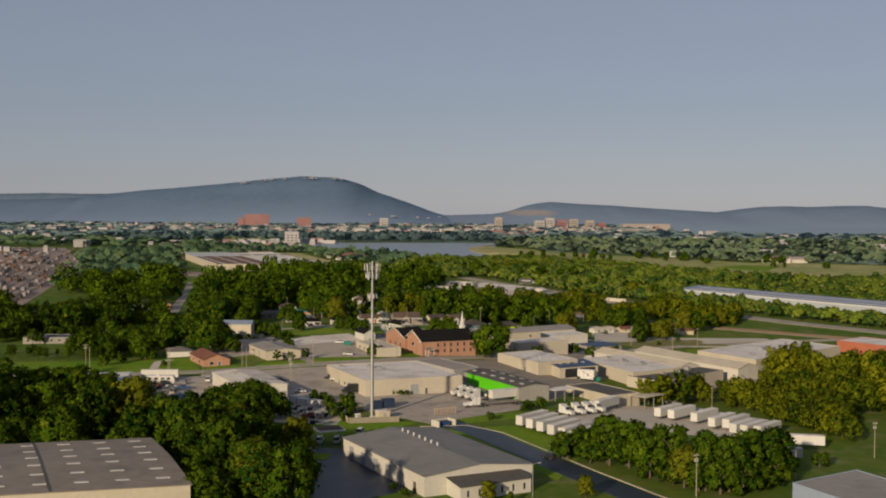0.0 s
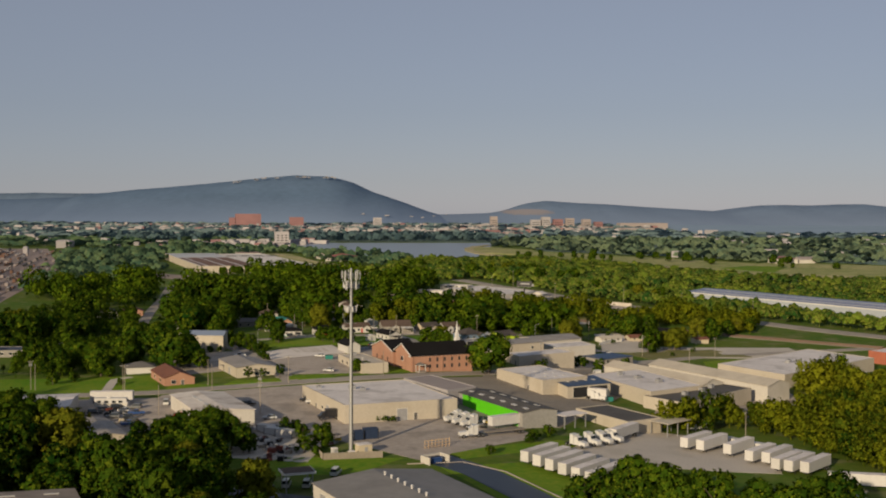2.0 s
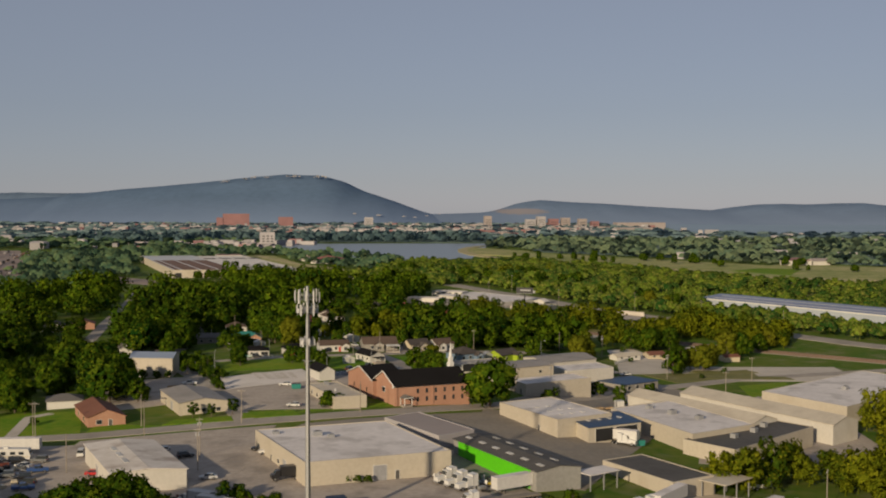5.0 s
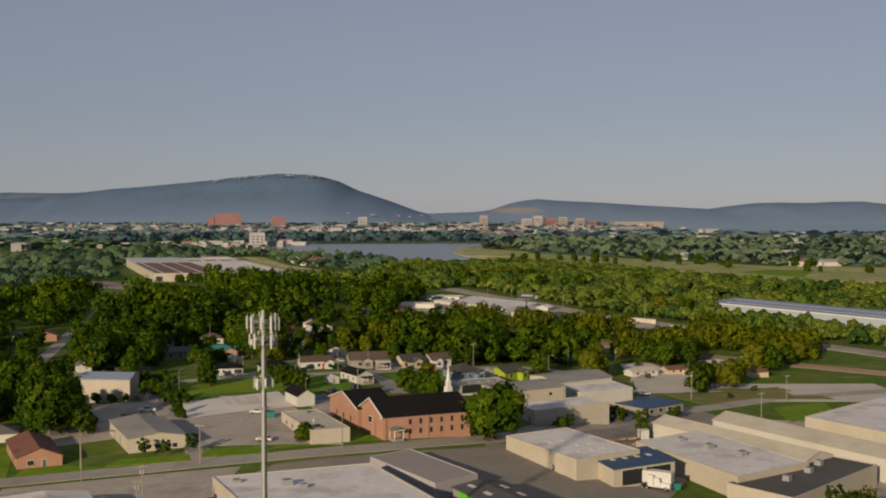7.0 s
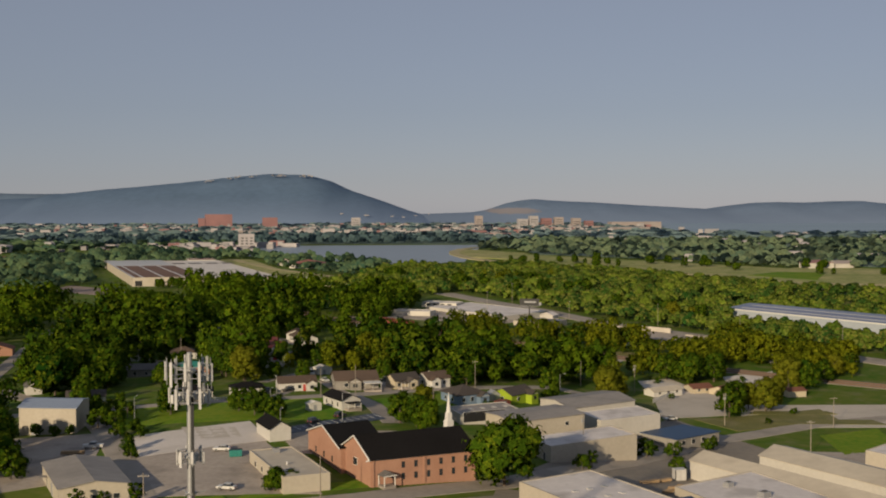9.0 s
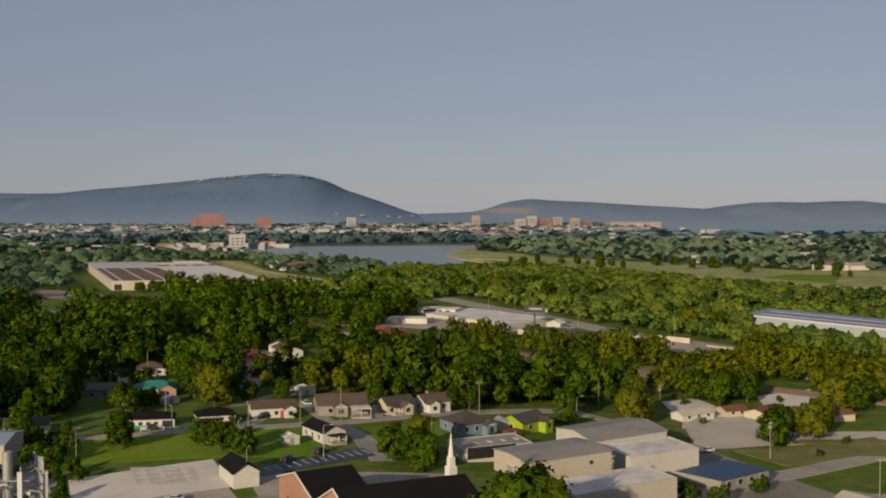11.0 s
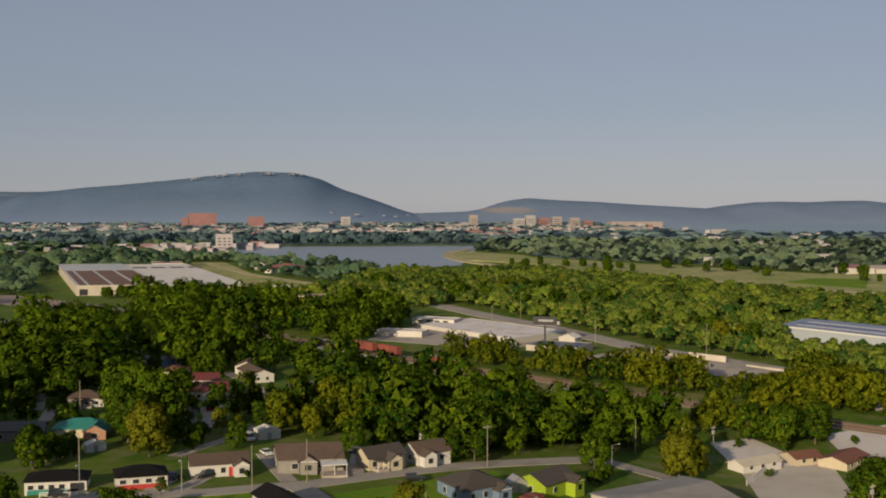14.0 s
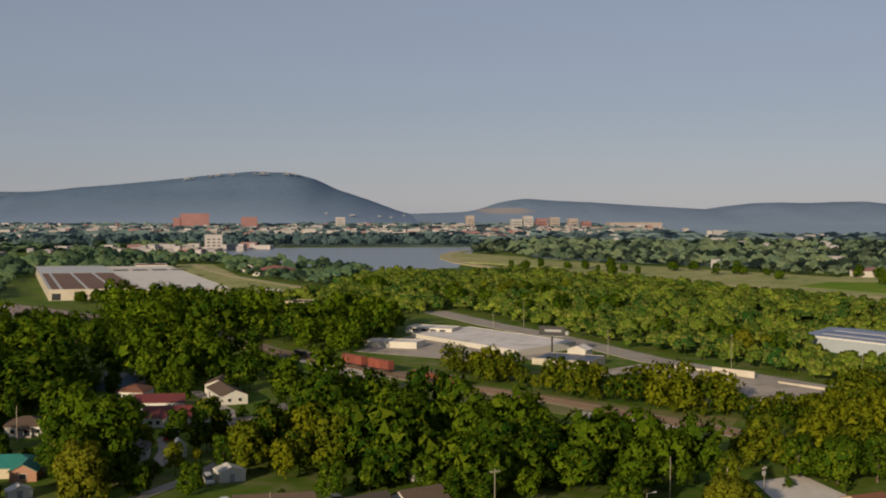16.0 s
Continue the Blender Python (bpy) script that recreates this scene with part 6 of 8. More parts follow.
def extrude_profile(pts, width, inset=0.0):
    """A body from its side outline (x, z); the upper points may lean in by inset."""
    bm = bmesh.new()
    zmax = max(p[1] for p in pts)
    zmin = min(p[1] for p in pts)
    sides = []
    for s in (-1, 1):
        sides.append([bm.verts.new((x, s * (width / 2 - inset * (z - zmin) / (zmax - zmin)), z)) for x, z in pts])
    n = len(pts)
    bm.faces.new(sides[0])
    bm.faces.new(sides[1][::-1])
    for i in range(n):
        j = (i + 1) % n
        bm.faces.new((sides[0][j], sides[0][i], sides[1][i], sides[1][j]))
    bmesh.ops.recalc_face_normals(bm, faces=bm.faces)
    return bm


def wheel(parent, x, y, r, w):
    t = part("wheel", tube((x, y - w / 2, r), (x, y + w / 2, r), r, n=14), M["tyre"], parent)
    part("rim", tube((x, y - w / 2 - 0.01, r), (x, y + w / 2 + 0.01, r), r * 0.55, n=10), M["rim"], t)


def make_car(colour, kind, label):
    c = thing("car" if kind != "pickup" else "pickup_truck", (0, 0, -500), label, "car" if kind != "pickup" else "pickup", "parked vehicles")
    lower = [(-2.25, 0.35), (2.2, 0.35), (2.3, 0.6), (2.2, 0.82), (1.0, 0.95), (-2.1, 1.0), (-2.3, 0.8)]
    if kind == "van":
        lower = [(-2.4, 0.35), (2.3, 0.35), (2.45, 0.7), (2.3, 1.0), (1.5, 1.15), (-2.4, 1.2)]
    if kind == "pickup":
        lower = [(-2.7, 0.45), (2.5, 0.45), (2.65, 0.75), (2.55, 1.05), (1.1, 1.15), (-2.75, 1.15)]
    part("body", extrude_profile(lower, 1.8), M[colour], c)
    top = {"sedan": [(-1.7, 0.97), (0.95, 0.95), (0.35, 1.42), (-1.05, 1.45)], "suv": [(-2.1, 0.99), (0.95, 0.95), (0.35, 1.68), (-1.95, 1.72)],
           "van": [(-2.35, 1.2), (1.5, 1.15), (0.8, 1.95), (-2.3, 2.0)], "pickup": [(-0.9, 1.15), (1.1, 1.15), (0.5, 1.75), (-0.8, 1.78)]}[kind]
    part("cabin", extrude_profile(top, 1.7, 0.18), M["glass"], c, "dark window glass")
    zt = max(p[1] for p in top)
    xs = [p[0] for p in top if p[1] > zt - 0.1]
    part("roof", box((xs[0] + xs[-1]) / 2, 0, zt + 0.02, abs(xs[0] - xs[-1]) + 0.1, 1.42, 0.06), M[colour], c)
    for x in (-1.35, 1.4):
        for y in (-0.82, 0.82):
            wheel(c, x * (1.15 if kind == "pickup" else 1), y, 0.34, 0.24)
    for y in (-0.6, 0.6):
        part("headlight", box(2.24 if kind != "pickup" else 2.58, y, 0.72, 0.1, 0.35, 0.16), M["trim"], c)
        part("tail_light", box(-2.26 if kind != "pickup" else -2.72, y, 0.82, 0.08, 0.3, 0.18), M["red_paint"], c)
    return c


def make_trailer(label="white box semi-trailer parked on its landing legs"):
    c = thing("semi_trailer", (0, 0, -500), label, "trailer", "parked semi-trailers")
    part("cargo_box", box(0, 0, 2.65, 14.4, 2.55, 2.8), M["trailer_white"], c)
    part("roof", box(0, 0, 4.08, 14.5, 2.6, 0.08), M["white_roof"], c, "grey weathered roof sheet")
    part("underframe", box(0, 0, 1.1, 13.6, 1.2, 0.35), M["black_metal"], c)
    for s in (-0.65, 0.65):
        part("rear_door", box(-7.24, s, 2.65, 0.06, 1.2, 2.6), M["trim"], c)
        part("landing_leg", box(4.4, s, 0.55, 0.16, 0.16, 1.1), M["black_metal"], c)
    for x in (-5.8, -4.5):
        for y in (-1.0, 1.0):
            wheel(c, x, y, 0.5, 0.5)
    return c


def make_tractor(label="white long-nosed semi tractor"):
    c = thing("semi_tractor", (0, 0, -500), label, "lorry", "semi tractors")
    part("chassis", box(-0.4, 0, 0.85, 7.0, 1.0, 0.3), M["black_metal"], c)
    part("hood", extrude_profile([(1.2, 0.7), (3.6, 0.7), (3.6, 1.7), (1.2, 2.0)], 1.9, 0.12), M["paint_white"], c)
    part("cab", extrude_profile([(-0.4, 0.8), (1.3, 0.8), (1.3, 2.0), (0.9, 3.0), (-0.4, 3.1)], 2.3, 0.08), M["paint_white"], c)
    part("sleeper", extrude_profile([(-2.0, 0.8), (-0.4, 0.8), (-0.4, 3.5), (-2.0, 3.7)], 2.4, 0.06), M["paint_white"], c)
    part("windscreen", extrude_profile([(1.2, 2.08), (1.34, 2.08), (1.02, 2.9), (0.92, 2.9)], 2.05, 0.06), M["glass"], c)
    part("bumper", box(3.65, 0, 0.55, 0.2, 2.2, 0.4), M["rim"], c)
    part("fuel_tank", tube((-0.2, 1.05, 0.75), (1.0, 1.05, 0.75), 0.32), M["rim"], c)
    for y in (-1.0, 1.0):
        part("exhaust", tube((-0.5, y * 1.15, 1.0), (-0.5, y * 1.15, 3.9), 0.08), M["rim"], c)
        wheel(c, 2.6, y, 0.5, 0.35)
        wheel(c, -2.2, y, 0.5, 0.5)
        wheel(c, -3.4, y, 0.5, 0.5)
    return c


def park(proto, x, y, rz, up=0.1):
    return copy_thing(proto, pose(x, y, float(g(x, y)) + up, 0, 0, rz))


def retire(proto):
    """Takes away the pattern once its copies stand."""
    for o in (*proto.children_recursive, proto):
        bpy.data.objects.remove(o)


trailer = make_trailer()
for x, y in ((79.5, 383.0), (83.7, 380.6), (90.7, 376.6), (94.6, 368.0), (98.9, 366.3), (99.1, 358.1), (102.0, 356.0), (106.0, 354.6)):
    park(trailer, x, y, 227)
for i in range(6):
    park(trailer, 29.0 + 2.9 * i, 350.5 - 4.2 * i, 230)
park(trailer, 23.5, 395.0, 212)
park(trailer, 57.5, 459.5, 150)
park(trailer, 58.5, 388.5, 232)
park(trailer, 110.5, 336.0, -12)
park(trailer, 97.0, 313.0, 20)
park(trailer, -112, 433, 4)
retire(trailer)
tractor = make_tractor()
for x, y, r in ((42, 371.5, -50), (46.5, 375.5, -55), (50.5, 379, -50), (54, 382.5, -45), (6.5, 401, 215), (9, 398, 215), (11.5, 395, 215), (11, 379.5, 200), (88, 413, 200), (60, 456.5, -30)):
    park(tractor, x, y, r)
retire(tractor)
CARS = {}
for key, col, kind, lab in (("ws", "paint_white", "sedan", "white saloon car parked outdoors"), ("wp", "paint_white", "pickup", "white pickup truck parked outdoors"), ("bs", "paint_black", "suv", "black car parked outdoors"),
                            ("ss", "paint_silver", "sedan", "silver car parked on the drive"), ("wv", "paint_white", "van", "white van parked outdoors"), ("rs", "paint_red", "sedan", "bright red car parked outdoors"), ("bl", "paint_blue", "pickup", "dark blue pickup parked outdoors"), ("gs", "paint_grey", "suv", "dark grey car parked outdoors")):
    CARS[key] = make_car(col, kind, lab)
for key, x, y, r in (("wp", -41.5, 427, 190), ("bs", -44.5, 431, 190), ("rs", -82, 407, 5), ("bl", -95, 394, 20), ("bs", -99, 404, 200), ("gs", -110, 418, 30), ("bs", -107, 421.5, 20), ("ws", -103, 416, 160), ("bs", -112, 413, 10), ("gs", -104, 406.5, 190), ("bl", -97.5, 411, 15), ("gs", -101, 422, 170), ("wv", -92, 428, 100), ("bs", -63, 424, 30), ("gs", -29, 437, 10), ("ss", -70, 431, 95), ("bs", -96, 399, 170), ("ss", -52.5, 402, 190), ("ws", -49.5, 523, 175), ("ws", -42, 487, 165), ("wp", -86, 533.5, 185),
                     ("wv", -101, 521, 100), ("wv", -40, 660, 290), ("ws", -33, 640, 300), ("ss", -25.5, 628, 15), ("gs", -51.5, 613, 200), ("bs", -43.5, 614.5, 220), ("wp", 4.5, 648, 190), ("gs", -11, 644, 120), ("bs", 4, 616, 10), ("bs", 30, 304, 130), ("ws", 87, 607.5, 200),
                     ("wp", 53.5, 462, 175), ("rs", -33.5, 752, 40), ("rs", -61, 714, 100), ("wv", -36, 321, 90), ("wv", -31, 321, 90), ("bs", -40, 318, 80), ("wv", -25, 333, 80), ("bs", -72, 601.5, 10), ("bs", -29, 556.5, 60), ("bs", -22, 566, 60), ("gs", 20, 588, 30)):
    park(CARS[key], x, y, r)
for proto in list(CARS.values()):
    retire(proto)

# a black box lorry in the yard
lorry = thing("box_lorry", (-33.5, 401.5, float(g(-33.5, 401.5)) + 0.1), "black box lorry parked beside the warehouse", "lorry", rz=200)
part("cargo_box", box(-1.2, 0, 2.2, 4.8, 2.4, 2.5), M["paint_black"], lorry)
part("cab", extrude_profile([(1.4, 0.7), (3.6, 0.7), (3.6, 1.5), (2.8, 1.65), (2.3, 2.5), (1.4, 2.6)], 2.1, 0.1), M["paint_black"], lorry)
part("windscreen", extrude_profile([(2.72, 1.7), (2.86, 1.7), (2.42, 2.42), (2.32, 2.42)], 1.8, 0.05), M["glass"], lorry)
for x in (-2.4, 2.7):
    for y in (-0.95, 0.95):
        wheel(lorry, x, y, 0.48, 0.35)
flat = thing("flatbed_trailer", (21.5, 385.0, float(g(21.5, 385)) + 0.1), "empty dark flatbed trailer", "trailer", rz=205)
part("deck", box(0, 0, 1.2, 13.5, 2.5, 0.25), M["wood"], flat)
part("frame", box(0, 0, 0.95, 13.0, 1.0, 0.3), M["black_metal"], flat)
for x in (-5.6, -4.4):
    for y in (-1.0, 1.0):
        wheel(flat, x, y, 0.5, 0.5)

# railway
track = [(-100, 990), (-58, 908), (-1, 838), (24, 806), (51, 789), (75, 772), (110, 742), (160, 700), (240, 640)]


def offset_line(pts, off):
    out = []
    for i, p in enumerate(pts):
        a, b = np.array(pts[max(i - 1, 0)], float), np.array(pts[min(i + 1, len(pts) - 1)], float)
        d = (b - a) / np.linalg.norm(b - a)
        out.append((p[0] - d[1] * off, p[1] + d[0] * off))
    return out


for o in (-3.3, 2.0):
    for s in (-0.72, 0.72):
        road("rail_track", offset_line(track, o + s), 0.14, M["rail"], 0.55, "rusty steel rail", "rail", block=False)


def make_wagon(w_len, h, colour, label, open_top=False):
    c = thing("rail_wagon", (0, 0, -500), label, "rail wagon", "rail wagons")
    if open_top:
        part("body", box(0, 0, 1.1 + h / 2, w_len, 2.9, h), M[colour], c)
        part("load", box(0, 0, 1.1 + h + 0.05, w_len - 0.4, 2.5, 0.3, taper=0.9), M["ballast"], c)
    else:
        part("body", box(0, 0, 1.1 + h / 2, w_len, 2.9, h), M[colour], c)
        part("roof", extrude_profile([(-w_len / 2, h + 1.1), (w_len / 2, h + 1.1), (w_len / 2, h + 1.35), (-w_len / 2, h + 1.35)], 3.0, 0.8), M["rust"], c)
        for s in (-1.48, 1.48):
            part("door", box(0, s, 1.1 + h / 2, 3.0, 0.1, h - 0.3), M["rust"], c)
    for i in range(int(w_len / 1.6)):
        for s in (-1.5, 1.5):
            part("rib", box(-w_len / 2 + 0.8 + 1.6 * i, s, 1.1 + h / 2, 0.14, 0.12, h - 0.1), M[colour], c)
    for x in (-w_len * 0.36, w_len * 0.36):
        b = part("bogie", box(x, 0, 0.6, 2.4, 2.0, 0.5), M["black_metal"], c)
        for dx in (-0.8, 0.8):
            part("wheel", tube((x + dx, -0.8, 0.42), (x + dx, 0.8, 0.42), 0.42, n=12), M["rail"], b)
    return c


boxwagon, gondola, low_wagon = make_wagon(13.5, 3.1, "rust", "rust-red boxcar standing on the track"), make_wagon(12.5, 1.9, "rust", "orange-red open gondola wagon", True), make_wagon(13, 1.2, "black_metal", "low dark flat wagon", True)
for proto, x, y in ((low_wagon, -40, 885.5), (low_wagon, -29.5, 872.5), (boxwagon, -17.5, 858), (boxwagon, -6.5, 844.5), (gondola, 11.0, 822.5), (gondola, 19.5, 811.5)):
    park(proto, x, y, -52, 0.55)
for proto in (boxwagon, gondola, low_wagon):
    retire(proto)


# poles and lamps
def make_pole(h, arm=2.4, cans=0, label="weathered wooden utility pole with a crossarm"):
    c = thing("utility_pole", (0, 0, -500), label, "utility pole", "utility poles")
    part("shaft", tube((0, 0, -0.5), (0, 0, h), 0.14, 0.09, 8), M["wood"], c)
    if arm:
        a = part("crossarm", box(0, 0, h - 0.7, arm, 0.12, 0.14), M["wood"], c)
        for k in (-0.45, -0.2, 0.2, 0.45):
            part("insulator", tube((arm * k, 0, h - 0.63), (arm * k, 0, h - 0.4), 0.06, 0.04, 6), M["trim"], a)
    for i in range(cans):
        part("transformer", tube((0.35 - 0.7 * i, 0.1, h - 2.2), (0.35 - 0.7 * i, 0.1, h - 1.3), 0.24, n=10), M["galvanized"], c)
    return c


def make_lamp(h, label="grey street lamp on a tall post"):
    c = thing("street_lamp", (0, 0, -500), label, "street lamp", "street lamps")
    part("post", tube((0, 0, -0.5), (0, 0, h), 0.11, 0.07, 8), M["galvanized"], c)
    part("arm", tube((0, 0, h), (1.6, 0, h + 0.2), 0.05, 0.04, 6), M["galvanized"], c)
    part("lamp_head", box(1.9, 0, h + 0.18, 0.7, 0.3, 0.14), M["antenna_white"], c)
    return c


p_tall, p_mid, p_can, p_bare = make_pole(14), make_pole(10.5), make_pole(11, 1.8, 2, "utility pole with a pair of transformer cans"), make_pole(10, 0, 0, "bare wooden pole without arms")
lamp = make_lamp(8)
for proto, x, y, r in ((p_can, 63, 269, 30), (p_mid, 95, 292, 30), (p_can, 128, 322, 20), (p_can, -151.5, 463.5, 40), (p_bare, -149, 461, 0), (p_mid, -113.4, 453.2, 10), (p_can, -59, 423, 20), (p_bare, -81, 451, 0), (p_mid, -55, 464, 0), (p_can, -57, 411, 10), (p_mid, -114, 453, 0), (p_bare, -90, 410, 0),
                       (p_mid, 97, 392, 60), (p_bare, -85, 463, 0), (p_can, 47, 539, 45), (p_bare, -20, 479, 0), (p_mid, 22, 636, 30), (p_bare, 65, 666, 0), (p_can, 85, 660, 40), (p_can, 104, 602, 30), (p_bare, 6, 568, 0),
                       (p_tall, 90, 883, 60), (p_tall, 140, 871, 60), (p_tall, 170, 810, 60), (p_tall, 67, 1010, 60), (p_tall, 205, 760, 60), (p_tall, 45, 940, 60), (p_bare, -73, 619, 0), (p_bare, -102, 716, 0), (p_bare, -20, 610, 0), (p_mid, 118, 560, 0), (p_mid, 140, 600, 0), (p_bare, -31, 602, 0)):
    park(proto, x, y, r, 0)
for x, y, r in ((22, 263, 30), (-83, 565, 80), (-43, 568, 80), (-36, 536, 80), (53, 636, 20), (-21, 562, 10), (-66, 596, 270), (-45, 597, 270)):
    park(lamp, x, y, r, 0)
for proto in (p_tall, p_mid, p_can, p_bare, lamp):
    retire(proto)

# the cell tower
TX, TY = -23.1, 358.8
mast = thing("cell_tower", (TX, TY, float(g(TX, TY))), "tall grey steel monopole cell tower with antenna rings", "tower")
part("mast", tube((0, 0, -0.5), (0, 0, 25), 0.62, 0.46, 16), M["galvanized"], mast)
part("upper_mast", tube((0, 0, 25), (0, 0, 51.6), 0.46, 0.29, 16), M["galvanized"], mast)
part("base_plate", tube((0, 0, 0), (0, 0, 0.25), 1.1, n=16), M["concrete"], mast)
part("cable_run", box(0.36, -0.42, 24, 0.3, 0.16, 47), M["black_metal"], mast)
for level, (z, reach, tall, turn) in enumerate(((49.6, 1.8, 2.7, 0.5), (46.9, 1.5, 2.2, 0.62), (40.2, 1.1, 1.7, 0.4))):
    part("platform", tube((0, 0, z - 0.15), (0, 0, z + 0.15), 0.7, n=12), M["galvanized"], mast)
    for i in range(3):
        a = i * 2.0944 + turn
        d, s = Vector((math.cos(a), math.sin(a), 0)), Vector((-math.sin(a), math.cos(a), 0))
        bm = bmesh.new()
        add_tube(bm, Vector((0, 0, z)), d * reach + Vector((0, 0, z)), 0.08, n=6)
        for hz in (-0.6, 0.6):
            add_tube(bm, d * reach - s * reach * 0.9 + Vector((0, 0, z + hz)), d * reach + s * reach * 0.9 + Vector((0, 0, z + hz)), 0.05, n=6)
            add_tube(bm, Vector((0, 0, z - 0.2)), d * reach + s * reach * 0.7 * hz + Vector((0, 0, z + hz)), 0.04, n=5)
        part("antenna_frame", bm, M["galvanized"], mast)
        for j, k in enumerate((-0.85, 0.0, 0.85) if level < 2 else (-0.6, 0.6)):
            c = d * (reach + 0.2) + s * reach * k
            part("antenna_panel", box(c.x, c.y, z + (0.1 if (i + j) % 2 else -0.15), 0.16, 0.28, tall * (1.0 if (i + j) % 3 else 0.75), a), M["antenna_white"], mast)
            pipe = d * (reach + 0.06) + s * reach * k
            part("mount_pipe", tube((pipe.x, pipe.y, z - tall * 0.55), (pipe.x, pipe.y, z + tall * 0.55), 0.045, n=6), M["galvanized"], mast)
            if level == 1 or (level == 2 and j):
                q = d * (reach - 0.25) + s * reach * k
                part("radio_unit", box(q.x, q.y, z - 0.3, 0.3, 0.4, 0.9, a), M["antenna_white"], mast)
part("platform", tube((0, 0, 36.0), (0, 0, 36.25), 0.62, n=12), M["galvanized"], mast)
for a in (0.3, 2.4, 4.5):
    part("side_arm", tube((0, 0, 36.1), (1.6 * math.cos(a), 1.6 * math.sin(a), 36.2), 0.06, n=6), M["galvanized"], mast)
for i in range(24):
    part("step_bolt", box(0.62 - 0.011 * i, 0, 3 + 1.6 * i, 0.35, 0.05, 0.05), M["galvanized"], mast)

# compound at its foot
for x, y, sx, sy, h, m, lab in ((-19.5, 357.5, 4.0, 3.0, 2.6, "tan_siding", "small tan equipment shelter"), (-27.5, 355.5, 1.6, 1.2, 1.8, "antenna_white", "white steel equipment cabinet"), (-22.5, 353.5, 1.6, 1.0, 1.4, "antenna_white", "low white equipment cabinet")):
    s = thing("equipment_shelter" if sx > 2 else "equipment_cabinet", (x, y, float(g(x, y))), lab, "cabinet", rz=25)
    part("body", box(0, 0, h / 2, sx, sy, h), M[m], s)
    part("roof", box(0, 0, h + 0.08, sx + 0.3, sy + 0.3, 0.16, taper=0.8), M["white_roof"], s)
    part("door", box(0.2, -sy / 2 - 0.02, 1.0 if h > 2 else h / 2, 0.9, 0.06, 1.9 if h > 2 else h * 0.8), M["grey_door"], s)


def fence(pts, h, gap, material, label, slats=True):
    f = thing("fence", (pts[0][0], pts[0][1], float(g(*pts[0]))), label, "fence")
    ox, oy, oz = pts[0][0], pts[0][1], float(g(*pts[0]))
    for p, q in zip(pts, pts[1:]):
        n = max(1, int(math.hypot(q[0] - p[0], q[1] - p[1]) / gap))
        for i in range(n + 1):
            x, y = p[0] + (q[0] - p[0]) * i / n, p[1] + (q[1] - p[1]) * i / n
            part("post", box(x - ox, y - oy, float(g(x, y)) - oz + h / 2 - 0.1, 0.14, 0.14, h + 0.2), material, f)
        rz, ln = math.atan2(q[1] - p[1], q[0] - p[0]), math.hypot(q[0] - p[0], q[1] - p[1])
        for z in ((0.25 * h, 0.55 * h, 0.88 * h) if slats else (0.5 * h,)):
            part("rail", box((p[0] + q[0]) / 2 - ox, (p[1] + q[1]) / 2 - oy, float(g((p[0] + q[0]) / 2, (p[1] + q[1]) / 2)) - oz + z, ln, 0.06, 0.14 if slats else h * 0.9, rz), material, f)
    return f


fence([(-14, 352), (-30, 349), (-34, 360)], 2.0, 2.4, M["wood"], "weathered wooden fence round the tower compound", False)
fence([(-2.5, 363.0), (4.5, 367.0)], 2.6, 1.1, M["fresh_wood"], "pale timber rail fence in the yard")
fence([(-76, 601), (-61, 601)], 1.1, 2.0, M["trim"], "white picket fence before a lawn")
fence([(98, 656), (88, 640)], 1.6, 2.5, M["trim"], "pale board fence beside a lot", False)

# walled bin store with a blue skip
st = thing("bin_store", (0.5, 347.5, float(g(0.5, 347.5))), "white three-sided masonry bin store", "wall", rz=35)
for x, y, sx, sy in ((-3.2, 0, 0.3, 4.2), (3.2, 0, 0.3, 4.2), (0, 2.0, 6.4, 0.3)):
    part("wall", box(x, y, 0.9, sx, sy, 2.2), M["white_wall"], st)
skip = thing("skip", (0.5, 347.3, float(g(0.5, 347.3)) + 0.1), "dark blue steel rubbish skip in the store", "skip", rz=35)
part("tub", box(0, 0, 0.75, 3.2, 1.8, 1.4, taper=1.1), M["paint_blue"], skip)
part("lid", box(0, 0.3, 1.5, 3.3, 1.2, 0.1), M["black_metal"], skip)
for x, y in ((-45, 517), (64.5, 458.0)):
    s = thing("skip", (x, y, float(g(x, y)) + 0.1), "green steel rubbish skip on concrete", "skip", rz=10)
    part("tub", box(0, 0, 0.85, 3.0, 2.0, 1.6, taper=1.1), M["teal"], s)
    part("lid", box(0, 0.3, 1.7, 3.1, 1.2, 0.1), M["black_metal"], s)


def canopy(x, y, sx, sy, h, rz, roofm, label, posts=4, fascia=True):
    c = thing("canopy", (x, y, float(g(x, y))), label, "canopy", rz=rz)
    part("roof", box(0, 0, h, sx, sy, 0.5 if fascia else 0.18), M["trim"] if fascia else roofm, c)
    if fascia:
        part("roof_deck", box(0, 0, h + 0.27, sx - 0.5, sy - 0.5, 0.08), roofm, c)
    for px in ((-0.4, 0.4) if posts == 4 else (-0.45, 0, 0.45)):
        for py in (-0.4, 0.4):
            part("post", box(px * sx, py * sy, h / 2 - 0.2, 0.25, 0.25, h + 0.2), M["galvanized"], c)
    return c


canopy(-33, 318, 8, 6.5, 4.8, 20, M["brown_shingle"], "small flat filling canopy with a white fascia")
canopy(43.5, 402, 10, 6, 4.2, 35, M["white_roof"], "open lean-to canopy with a pale metal roof", 6, False)
canopy(75.5, 402.5, 12, 8, 4.6, 42, M["tan_roof"], "open timber canopy with a metal roof", 6, False)

